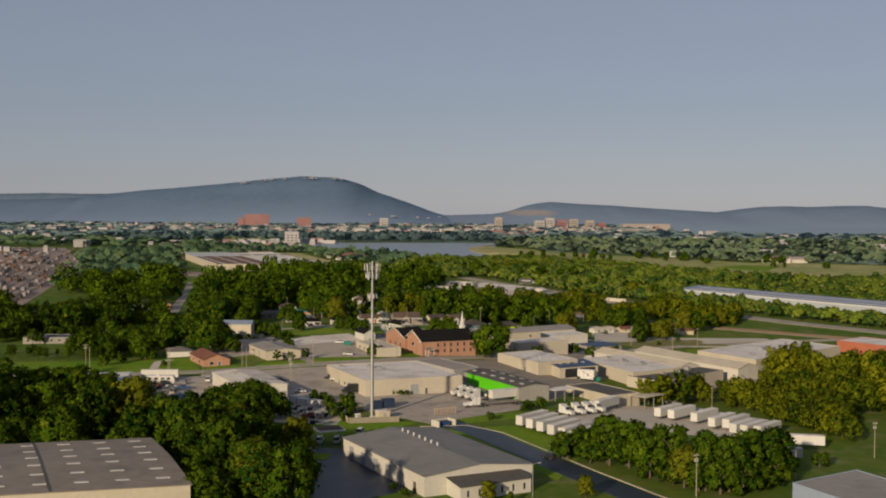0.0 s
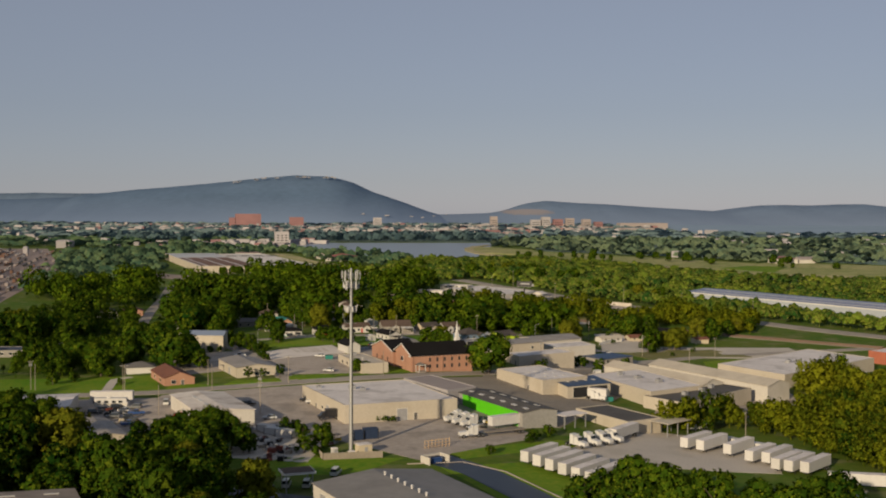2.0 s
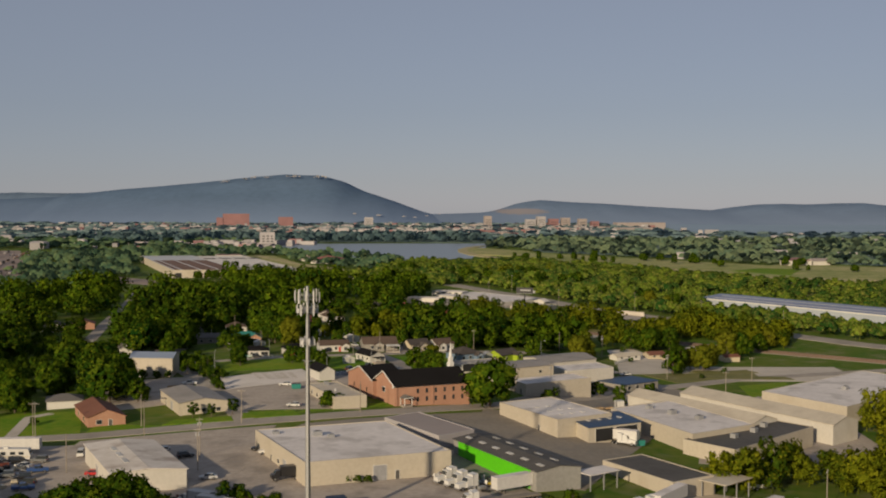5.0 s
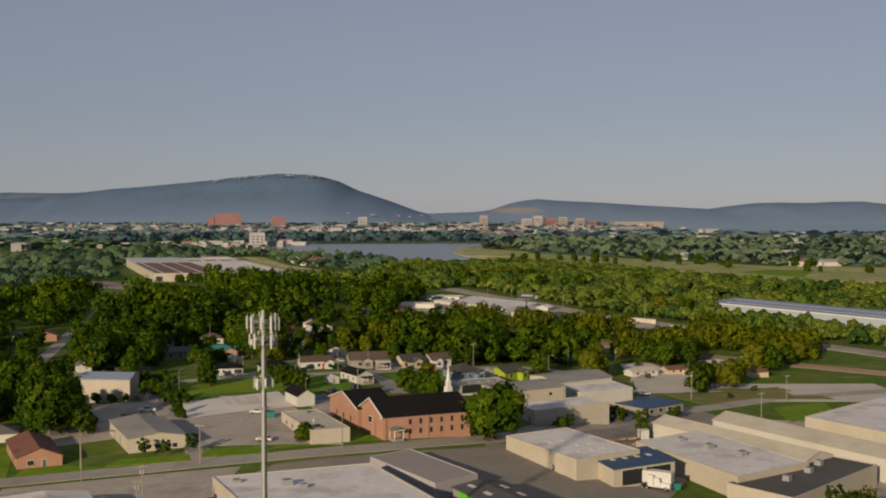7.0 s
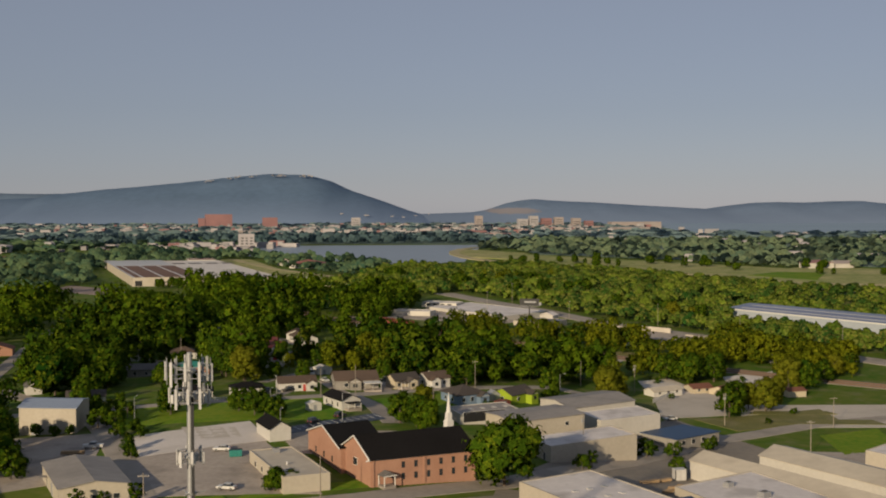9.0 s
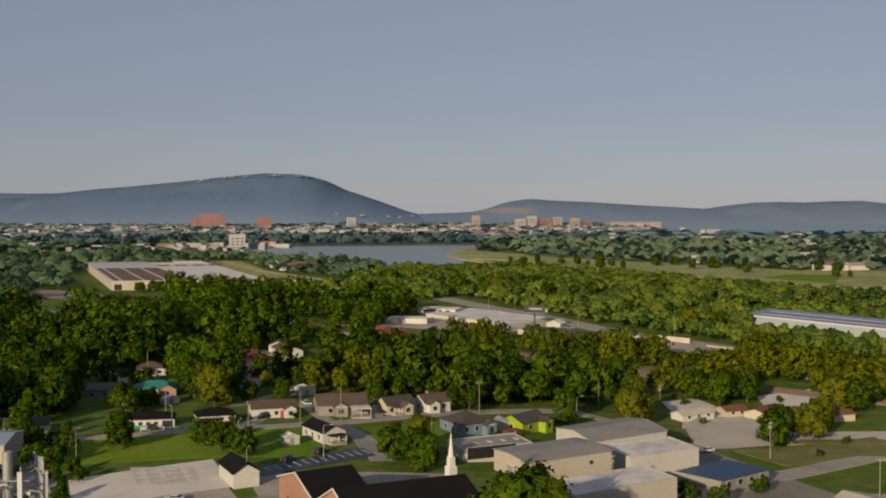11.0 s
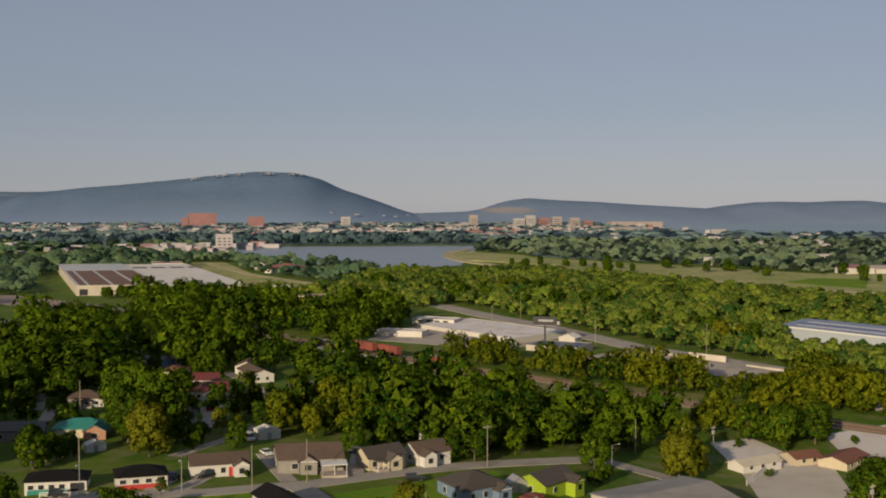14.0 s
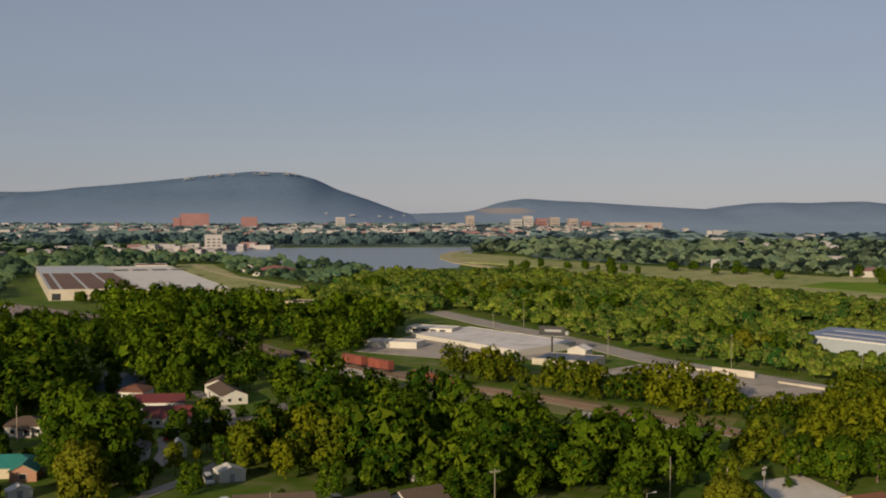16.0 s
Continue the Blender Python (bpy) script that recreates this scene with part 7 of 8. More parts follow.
# church details
rise_u = np.array((15.5 + 9.4, 505.4 - 490.1)) / 29.2
rise_v = np.array((-17.1 + 9.4, 501.1 - 490.1)) / 13.4
cz = 2.98
sp = np.array((-9.4, 490.1)) + rise_u * 26.8 + rise_v * 7.6
steeple = thing("steeple", (sp[0], sp[1], cz + 9.6), "slender white church steeple on the roof ridge", "steeple", rz=31)
part("base", box(0, 0, 0.9, 1.8, 1.8, 2.4), M["trim"], steeple)
part("belfry", box(0, 0, 3.0, 1.3, 1.3, 2.0, taper=0.9), M["trim"], steeple)
part("spire", tube((0, 0, 4.0), (0, 0, 9.0), 0.62, 0.04, 8), M["trim"], steeple)
pp = np.array((-9.4, 490.1)) + rise_u * 3.2 - rise_v * 1.6
porch = thing("church_porch", (pp[0], pp[1], cz), "white gabled entrance porch with posts", "porch", rz=math.degrees(math.atan2(rise_u[1], rise_u[0])))
part("floor", box(0, 0, 0.1, 3.2, 3.2, 0.9), M["concrete"], porch)
for x in (-1.4, 1.4):
    for y in (-1.4, 1.2):
        part("post", box(x, y, 1.7, 0.18, 0.18, 2.6), M["trim"], porch)
bm = bmesh.new()
vs = [bm.verts.new(p) for p in ((-1.8, -1.8, 2.9), (1.8, -1.8, 2.9), (0, -1.8, 3.9), (-1.8, 1.7, 2.9), (1.8, 1.7, 2.9), (0, 1.7, 3.9))]
for f in ((0, 1, 2), (5, 4, 3), (0, 2, 5, 3), (1, 4, 5, 2), (0, 3, 4, 1)):
    bm.faces.new([vs[i] for i in f])
part("gable_roof", bm, M["grey_shingle"], porch)
part("pediment", box(0, -1.84, 3.0, 3.5, 0.06, 0.22), M["trim"], porch)
part("door", box(0, 1.5, 1.5, 1.3, 0.08, 2.2), M["dark_door"], porch)

# billboard and low walls by the highway
bb = thing("billboard", (68, 899, float(g(68, 899))), "dark roadside billboard on a single steel post", "billboard", rz=-20)
part("post", tube((0, 0, -0.5), (0, 0, 9), 0.4, n=10), M["black_metal"], bb)
pan = part("panel", box(0, 0, 11, 12, 0.6, 4.2), M["black_metal"], bb)
part("writing_bar", box(0.5, -0.33, 11.2, 7.5, 0.05, 1.0), M["grey_door"], pan)
part("edge_sign", box(6.7, 0, 10.2, 1.4, 0.5, 1.8), M["grey_door"], bb)
part("catwalk", box(0, -0.7, 8.8, 12, 0.8, 0.1), M["galvanized"], bb)
for p, q, h in (((114, 872), (127, 858), 0.9), ((128, 857), (141, 843), 2.6), ((147, 833), (160, 816), 0.9)):
    cx, cy = (p[0] + q[0]) / 2, (p[1] + q[1]) / 2
    w = thing("low_wall", (cx, cy, float(g(cx, cy))), "pale concrete wall beside the highway", "wall", rz=math.degrees(math.atan2(q[1] - p[1], q[0] - p[0])))
    part("panel", box(0, 0, h / 2, math.hypot(q[0] - p[0], q[1] - p[1]), 0.4, h + 0.2), M["gravel"], w)
    part("coping", box(0, 0, h + 0.15, math.hypot(q[0] - p[0], q[1] - p[1]), 0.55, 0.12), M["concrete"], w)


# sheds in gardens
def garden_shed(x, y, sx, sy, h, rz, wallm, roofm, label, rise=0.8):
    s = thing("garden_shed", (x, y, float(g(x, y))), label, "shed", "garden sheds", rz)
    part("wall", extrude_profile([(-sy / 2, -0.5), (sy / 2, -0.5), (sy / 2, h), (0, h + rise), (-sy / 2, h)], sx), wallm, s)
    for k in (-1, 1):
        bm = bmesh.new()
        vs = [bm.verts.new(p) for p in ((k * (sy / 2 + 0.2), -sx / 2 - 0.2, h - 0.2), (k * (sy / 2 + 0.2), sx / 2 + 0.2, h - 0.2), (0, sx / 2 + 0.2, h + rise + 0.08), (0, -sx / 2 - 0.2, h + rise + 0.08))]
        lo = [bm.verts.new(v.co - Vector((0, 0, 0.12))) for v in vs]
        bm.faces.new(vs)
        bm.faces.new(lo[::-1])
        for i in range(4):
            bm.faces.new((vs[(i + 1) % 4], vs[i], lo[i], lo[(i + 1) % 4]))
        bmesh.ops.recalc_face_normals(bm, faces=bm.faces)
        part("roof", bm, roofm, s)
    part("door", box(-0.1, -sx / 2 - 0.02, 0.95, 1.1, 0.06, 1.9), M["grey_door"], s)
    return s


garden_shed(-31, 577, 3.0, 4.0, 2.4, 30, M["siding"], M["white_roof"], "small cream timber garden shed", 0.6)
garden_shed(22, 609, 3.4, 4.0, 2.4, 20, M["siding"], M["galvanized"], "small white shed with a round metal roof", 1.2)
garden_shed(27, 613, 3.4, 4.0, 2.4, 20, M["galvanized"], M["galvanized"], "small grey metal shed", 1.2)
garden_shed(-90, 642, 3.5, 4.0, 3.0, 10, M["siding"], M["white_roof"], "narrow white garden shed", 0.8)
garden_shed(-79, 652, 3.4, 5.0, 2.0, 30, M["trim"], M["bright_roof"], "low white tarpaulin shelter", 0.9)
garden_shed(-36, 664, 5.0, 6.0, 2.6, 25, M["siding"], M["bright_roof"], "pale carport beside the grey house", 0.8)
garden_shed(-53, 691, 2.6, 3.0, 3.2, 30, M["siding"], M["siding"], "narrow white gabled outbuilding", 1.6)
garden_shed(6, 668, 4.0, 3.0, 2.4, 20, M["siding"], M["bright_roof"], "small white shed under the trees", 0.6)
garden_shed(29.5, 603, 2.6, 5.0, 1.9, 40, M["rust"], M["rust"], "low rust-red metal container shed", 0.2)


# junk, machines and stacks in the yards
M["yellow_paint"] = mat("yellow_paint", (0.50, 0.36, 0.02), (0.40, 0.28, 0.02), rough=0.5)
M["tarp_blue"] = mat("tarp_blue", (0.02, 0.035, 0.075), (0.016, 0.028, 0.06), rough=0.6)
jrng = random.Random(12)


def scrap_heap(x, y, r, n, label):
    """Loose boxes, pipes, drums and panels in a heap."""
    s = thing("scrap_heap", (x, y, float(g(x, y)) + 0.1), label, "scrap", "heaps in the yards")
    mats = ["galvanized", "black_metal", "rust", "wood", "trim", "grey_door", "tan_siding", "tyre"]
    for i in range(n):
        a, d = jrng.uniform(0, 6.28), r * math.sqrt(jrng.random())
        px, py = math.cos(a) * d, math.sin(a) * d * 0.7
        m = M[jrng.choice(mats)]
        k = jrng.random()
        if k < 0.45:
            w, l, h = jrng.uniform(0.5, 1.8), jrng.uniform(0.5, 2.4), jrng.uniform(0.3, 1.5)
            part("crate", box(px, py, h / 2, l, w, h, jrng.uniform(0, 3), taper=jrng.uniform(0.85, 1.0)), m, s)
        elif k < 0.7:
            part("drum", tube((px, py, 0), (px, py, 0.9), 0.3, n=10), m, s)
        elif k < 0.88:
            q = jrng.uniform(0, 3)
            part("beam", box(px, py, 0.3 + jrng.random() * 0.5, jrng.uniform(2, 4.5), 0.18, 0.18, q), m, s)
        else:
            part("tyre", tube((px, py, 0.0), (px, py, 0.4), 0.5, n=12), M["tyre"], s)
    return s


for x, y, r, n in ((-47.5, 372, 4.5, 20), (-43, 359, 5, 22), (-44, 350, 4, 14), (4, 407, 3.5, 16), (11.5, 404, 4.5, 22), (15, 400, 3, 14), (-29, 368, 2.5, 10), (14, 393.5, 2.5, 8), (-104, 411, 4, 18), (-108, 416, 3.5, 14), (-113, 408, 3, 12), (-100, 397, 2.5, 10), (-56, 384, 3, 12), (-46, 364, 3.5, 12)):
    scrap_heap(x, y, r, n, "untidy heap of scrap, drums and crates")


def lumber_stack(x, y, rz, ln, rows):
    s = thing("lumber_stack", (x, y, float(g(x, y)) + 0.08), "stack of sawn pale timber boards", "timber", "timber stacks", rz)
    for k in (-0.35, 0.35):
        part("bearer", box(k * ln, 0, 0.08, 0.15, 1.3, 0.16), M["wood"], s)
    for j in range(rows):
        for i in range(5):
            part("board", box(jrng.uniform(-0.1, 0.1), -0.5 + 0.25 * i, 0.26 + 0.2 * j, ln, 0.23, 0.18), M["fresh_wood"], s)


for x, y, r in ((60, 513, 20), (64, 516, 25), (66, 509, 15), (69, 511, -30), (63, 505, 40)):
    lumber_stack(x, y, r, jrng.uniform(3.5, 5.5), jrng.choice((3, 4, 5)))
lumber_stack(-89.5, 527.5, 5, 6.0, 4)


def forklift(x, y, rz):
    s = thing("forklift", (x, y, float(g(x, y)) + 0.1), "small yellow forklift truck standing in the yard", "forklift", "forklifts", rz)
    part("body", extrude_profile([(-1.2, 0.35), (0.8, 0.35), (0.9, 0.9), (-0.2, 1.0), (-1.2, 1.3)], 1.1), M["yellow_paint"], s)
    for px in (-0.9, 0.5):
        for py in (-0.5, 0.5):
            part("roof_post", box(px, py, 1.6, 0.08, 0.08, 1.3), M["black_metal"], s)
    part("cab_roof", box(-0.2, 0, 2.25, 1.7, 1.15, 0.08), M["black_metal"], s)
    for py in (-0.3, 0.3):
        part("mast_rail", box(1.05, py, 1.3, 0.1, 0.12, 2.4), M["black_metal"], s)
        part("fork", box(1.7, py, 0.2, 1.2, 0.12, 0.06), M["black_metal"], s)
    for px in (-0.8, 0.7):
        for py in (-0.55, 0.55):
            wheel(s, px, py, 0.3, 0.22)


for x, y, r in ((-19.8, 402.0, 20), (-28, 371, 130), (6.5, 406.0, 60), (17.0, 398.5, 200)):
    forklift(x, y, r)


def crate_box(name, x, y, sx, sy, h, rz, m, label):
    s = thing(name, (x, y, float(g(x, y)) + 0.08), label, "container", "yard containers", rz)
    part("body", box(0, 0, h / 2, sx, sy, h), M[m], s)
    for k in (-1, 1):
        part("corner_post", box(k * sx / 2, -sy / 2, h / 2, 0.16, 0.16, h + 0.1), M["black_metal"], s)
        part("door", box(k * sx * 0.22, -sy / 2 - 0.03, h / 2, sx * 0.36, 0.05, h * 0.86), M[m], s)
    part("roof_sheet", box(0, 0, h + 0.04, sx + 0.1, sy + 0.1, 0.08), M[m], s)


crate_box("shipping_container", -22.4, 374.0, 3.0, 2.4, 2.6, 25, "tarp_blue", "short dark blue steel storage container")
crate_box("shipping_container", -18.8, 376.0, 4.2, 2.4, 3.0, 20, "tarp_blue", "dark blue steel storage container on concrete")
crate_box("shipping_container", 69.5, 521.0, 3.0, 2.4, 2.8, 10, "trailer_white", "small white storage container by the timber")
for x, y, r in ((-50.5, 384.0, -28), (-47.5, 380.0, -22), (-44.0, 377.5, -30)):
    crate_box("shipping_container", x, y, 6.2, 2.4, 2.1, r, "trailer_white", "low white storage container in the scrap yard")
for i in range(6):
    crate_box("shipping_container", 90.5 + 3.6 * i, 391.5 - 4.0 * i, 5.2, 2.4, 2.3, -48, "trailer_white", "low white storage container in a row")

# motor home beside the lot
rv = thing("motor_home", (-109.5, 424.0, float(g(-109.5, 424.0)) + 0.1), "long white motor home with dark windows", "motor home", rz=3)
part("body", extrude_profile([(-5.5, 0.5), (5.3, 0.5), (5.6, 1.5), (5.0, 3.3), (-5.5, 3.4)], 2.5, 0.06), M["trailer_white"], rv)
part("windscreen", box(5.28, 0, 2.2, 0.3, 2.1, 1.1), M["glass"], rv)
for x in (-4, -1.5, 1, 3.2):
    part("window", box(x, -1.24, 2.2, 1.3, 0.08, 0.8), M["glass"], rv)
part("stripe", box(0, -1.26, 1.3, 10.6, 0.05, 0.25), M["tan_siding"], rv)
part("roof_unit", box(-1, 0, 3.5, 1.2, 0.9, 0.35), M["trim"], rv)
for x in (-3, 3.6):
    for y in (-1.1, 1.1):
        wheel(rv, x, y, 0.45, 0.3)

# tracks, goods wagons and lorries in the far rail yards
bm = bmesh.new()
for k in range(9):
    for i in range(16):
        y = 775 + 30 * i
        add_box(bm, -302 - 7 * k - (0.245 + 0.0075 * k) * (y - 760), y, 0.25, 1.7, 31.5, 0.2, 0.245 + 0.0075 * k)
tagged(obj("rail_yard_tracks", bm, M["rail"]), "rusty brown tracks of far rail yards", "tracks", kind="stuff")
for tone, words in (("town_tan", "dusty tan"), ("town_grey", "pale grey"), ("factory_brown", "dull brown"), ("black_metal", "black")):
    bm = bmesh.new()
    for k in range(9):
        for i in range(40):
            if jrng.random() < 0.17:
                y = 770 + 24 * i + 5 * k
                add_box(bm, -302 - 7 * k - (0.245 + 0.0075 * k) * (y - 760), y, 1.7, 2.6, 14, jrng.uniform(1.8, 3.2), 0.29)
    for i in range(34):
        k = jrng.uniform(0, 1)
        add_box(bm, -500 - 230 * k + jrng.uniform(-70, 60), 1200 + 560 * k, 1.3, jrng.uniform(2.4, 5), jrng.uniform(5, 16), jrng.uniform(1.5, 2.8), 0.35)
    tagged(obj("rail_yard_wagons", bm, M[tone]), words + " wagons and lorries standing in far rail yards", "wagons", kind="stuff")


# single trees
for kind, x, y, h in (("broad", 22, 497, 15.6), ("small", -72, 474, 5.2), ("small", -66, 473.5, 4.6), ("small", -60, 476, 5.6), ("bush", -30, 486, 4.4), ("bush", -26, 488, 3.2), ("round", -133, 540, 8), ("oval", -118, 530, 14), ("round", -114, 541, 8), ("broad", -126, 556, 14), ("round", -103, 514, 7), ("round", -135, 528, 12), ("bush", -93, 562, 6), ("round", -4, 561, 9), ("oval", 1, 557, 10), ("round", 4, 553, 9), ("gold", 3, 578, 9), ("oval", -75, 577, 10.5), ("round", -54, 577, 7.2), ("round", -48, 569, 8), ("round", -100, 580, 7)):
    tree(kind, x, y, h)
for kind, x, y, h in (("gold", -64, 648, 11), ("tall", -68, 655, 15), ("tall", -75, 665, 16), ("round", -70, 672, 13), ("tall", -80, 686, 17), ("round", 50, 644, 9.5), ("gold", 71, 641, 12.5), ("gold", 75, 645, 11), ("open", 76, 658, 14), ("round", 110, 618, 11), ("oval", 114, 624, 12), ("gold", 126, 628, 12), ("gold", 121, 632, 10), ("bush", 13, 640, 6), ("bush", 19, 641, 6), ("open", 1, 680, 18), ("round", 14, 653, 6.5), ("round", 21, 657, 6.5), ("round", 24, 668, 15), ("broad", 33, 672, 14), ("round", 35, 305, 7.5), ("round", 41, 304, 10), ("oval", 46, 302, 14), ("oval", 51, 300, 13)):
    tree(kind, x, y, h)
for kind, x, y, h in (("round", 55, 290, 14), ("oval", 60, 284, 15), ("gold", 62, 278, 11), ("tall", 67, 276, 16), ("oval", 73, 276, 15), ("tall", 79, 280, 16), ("oval", 84, 285, 15), ("round", 89, 292, 14), ("round", -36, 262, 13), ("gold", 35, 264, 5.5), ("gold", 11, 259, 5), ("bush", 16, 257, 2.5), ("bush", -9, 262, 2.4), ("bush", -12, 268, 2.0), ("round", -32, 364, 7), ("bush", -36, 358, 5), ("bush", 107, 308, 4.5), ("bush", 30, 378, 3.2), ("bush", 35, 384, 3.6), ("bush", 28, 374, 2.8), ("bush", 16, 358, 2.6), ("small", 47, 523, 5)):
    tree(kind, x, y, h)
for kind, x, y, h in (("bush", 44, 520, 4), ("bush", 74, 548, 4.5), ("bush", 66, 545, 5), ("bush", 62, 548, 4), ("bush", 88, 561, 4.2), ("round", -12, 648, 8), ("round", -4, 655, 8), ("bush", -22, 640, 3), ("bush", -34, 615, 1.6), ("bush", -48, 611, 1.5), ("bush", 24, 592, 3), ("round", -85, 640, 7), ("round", -95, 650, 8), ("tall", -110, 690, 15), ("oval", -128, 700, 16), ("round", -98, 604, 4), ("small", -50, 600, 4), ("bush", 50, 630, 4), ("bush", 47, 626, 3.5), ("gold", -40, 300, 12), ("gold", -46, 262, 14), ("gold", -92, 325, 19)):
    tree(kind, x, y, h)
for kind, x, y, h in (("gold", -98, 330, 14), ("gold", -60, 318, 12)):
    tree(kind, x, y, h)

# round the rounded shed and in the shaded gardens
for kind, x, y, h in (("broad", -107, 506, 15), ("round", -115, 515, 14), ("oval", -109, 526, 15), ("broad", -142, 573, 13), ("round", -131, 532, 8), ("bush", -116, 553, 4), ("tall", -131, 639, 17), ("broad", -123, 642, 17), ("oval", -113, 643, 16), ("bush", -88, 562, 5), ("bush", -82, 545, 4.5), ("bush", -75, 527, 4), ("bush", -72, 519, 3), ("round", -77, 582, 7.5)):
    tree(kind, x, y, h)
for kind, x, y, h in (("bush", -88, 576, 5), ("broad", -128, 630, 16), ("oval", -121, 642, 17), ("round", -140, 642, 15), ("round", -45, 569, 7), ("round", -41, 563, 7), ("bush", -76, 544, 3.5), ("bush", -80, 553, 3.5), ("round", -97, 504, 8), ("round", -88, 632, 8), ("bush", -111, 717, 3), ("tall", -77, 674, 15), ("round", -88, 713, 12), ("round", -132, 720, 14), ("oval", -131, 738, 15), ("round", -153, 499, 11), ("round", -166, 510, 12), ("broad", -150, 524, 11), ("oval", -163, 541, 13), ("bush", -147, 563, 4), ("bush", -120, 470, 2.5)):
    tree(kind, x, y, h)

for kind, x, y, h in (("round", -31, 486, 5.5), ("bush", -27, 488, 4), ("bush", -109, 556, 3.5), ("bush", -99, 555, 2.6), ("bush", -103, 554, 3), ("bush", -45, 382, 4.5), ("bush", -39, 377, 4), ("bush", -42, 385, 3.5), ("bush", -32, 353, 3)):
    tree(kind, x, y, h)

for kind, x, y, h in (("round", -113, 736, 12), ("tall", -91, 716, 18), ("oval", -73, 662, 13), ("gold", -62, 640, 14), ("round", -61, 660, 8), ("round", -84, 647, 6), ("round", -53, 650, 6.5), ("round", -59, 717, 8), ("round", -42, 650, 7), ("oval", -39, 674, 9), ("round", -34, 681, 9), ("oval", -72, 797, 8), ("round", -135, 761, 13), ("broad", -134, 773, 14), ("oval", -119, 772, 14), ("round", -117, 784, 15), ("tall", -162, 829, 16), ("round", -81, 709, 6), ("bush", -63, 680, 4), ("bush", -54, 667, 4)):
    tree(kind, x, y, h)
for kind, x, y, h in (("bush", 35, 303, 8.4), ("bush", 41, 301, 6.0), ("bush", 46, 299, 8.4), ("bush", 51, 297, 7.8), ("bush", 55, 287, 6.6), ("bush", 60, 281, 7.8), ("bush", 65, 275, 6.0), ("bush", 70, 273, 8.4), ("bush", 76, 274, 8.4), ("bush", 82, 279, 6.6), ("bush", 87, 285, 8.4), ("bush", 91, 294, 8.4), ("bush", 48, 305, 6.6), ("bush", 58, 292, 7.2), ("bush", 68, 284, 7.8), ("bush", 78, 286, 8.4)):
    tree(kind, x, y, h, "dense leafy undergrowth below roadside trees")

# cleared so that the camera sees the street that runs back through the wood
BLOCK.append([(-146, 655), (-170, 655), (-213, 880), (-192, 880)])
BLOCK.append([(-96, 575), (-112, 585), (-160, 665), (-140, 665)])

# trees lowered or cleared so that the camera sees gardens, drives and house plots
LOW.append([(-100, 754), (-84, 702), (-76, 677), (-44, 675), (-53, 726), (-61, 761)])
BLOCK.append([(-76, 723), (-69, 696), (-57, 651), (-53, 650), (-49, 679), (-50, 698), (-56, 726)])
LOW.append([(-104, 810), (-88, 753), (-74, 710), (-65, 702), (-51, 707), (-62, 761), (-79, 804)])
LOW.append([(-132, 868), (-113, 805), (-93, 749), (-82, 748), (-97, 805), (-115, 860)])
LOW.append([(-69, 816), (-59, 758), (-50, 712), (-40, 712), (-48, 766), (-54, 803)])
LOW.append([(-55, 760), (-47, 713), (-42, 687), (-19, 687), (-23, 732), (-26, 764)])
LOW.append([(-140, 750), (-105, 656), (-93, 625), (-75, 649), (-95, 721), (-106, 760)])
BLOCK.append([(-40, 872), (-38, 850), (-34, 809), (-3, 780), (-3, 795), (-4, 835)])
BLOCK.append([(-60, 927), (-58, 907), (-50, 846), (-16, 795), (-17, 817), (-20, 874)])
LOW.append([(-280, 1186), (-163, 869), (-127, 841), (-104, 831), (-142, 979), (-170, 1066), (-256, 1186)])
LOW.append([(-343, 1358), (-189, 940), (-182, 967), (-222, 1109), (-263, 1235)])

LOW.append([(27, 710), (50, 692), (86, 692), (105, 770), (34, 812), (31, 777)])

LOW.append([(-112, 325), (-77, 325), (-77, 356), (-90, 390), (-112, 390)])

LOW.append([(-112, 722), (-114, 700), (-98, 690), (-94, 722)])
LOW.append([(-98, 782), (-97, 758), (-84, 770), (-82, 782)])

# the same for the camera's view of the side street and its plots
LOW.append([(-222, 470), (-150, 470), (-136, 500), (-148, 548), (-162, 600), (-222, 560)])
LOW.append([(-235, 590), (-205, 640), (-225, 760), (-305, 760)])
LOW.append([(-230, 484), (-168, 488), (-172, 502), (-230, 502)])
BLOCK.append([(-230, 502), (-174, 502), (-182, 547), (-230, 547)])
# trees lowered so that the camera sees the railway over gardens
LOW.append([(-4, 742), (30, 730), (36, 775), (18, 812), (-4, 812)])
LOW.append([(-45, 780), (-8, 762), (8, 800), (-4, 832), (-45, 862), (-64, 842)])
LOW.append([(-198, 677), (-188, 646), (-163, 569), (-122, 483), (-113, 481), (-125, 552), (-161, 711), (-185, 808), (-200, 790)])
LOW.append([(-226, 777), (-185, 669), (-162, 611), (-143, 594), (-136, 608), (-156, 667), (-185, 751), (-213, 776)])

# trees cleared and lowered to open the camera's view of the panelled warehouse
BLOCK.append([(222, 980), (197, 962), (232, 900), (300, 790), (340, 790), (345, 800)])
LOW.append([(197, 962), (186, 950), (222, 892), (300, 770), (330, 760), (300, 790), (232, 900)])

for kind, x, y, h in (("round", -118, 857, 13), ("oval", -121, 892, 13), ("broad", -139, 918, 13), ("round", -153, 938, 12), ("oval", -136, 940, 12), ("round", -106, 846, 11), ("broad", -163, 945, 13), ("round", -178, 969, 12), ("oval", -105, 865, 13), ("broad", -170, 923, 14), ("tall", -177, 913, 14), ("round", -193, 982, 11)):
    tree(kind, x, y, h)

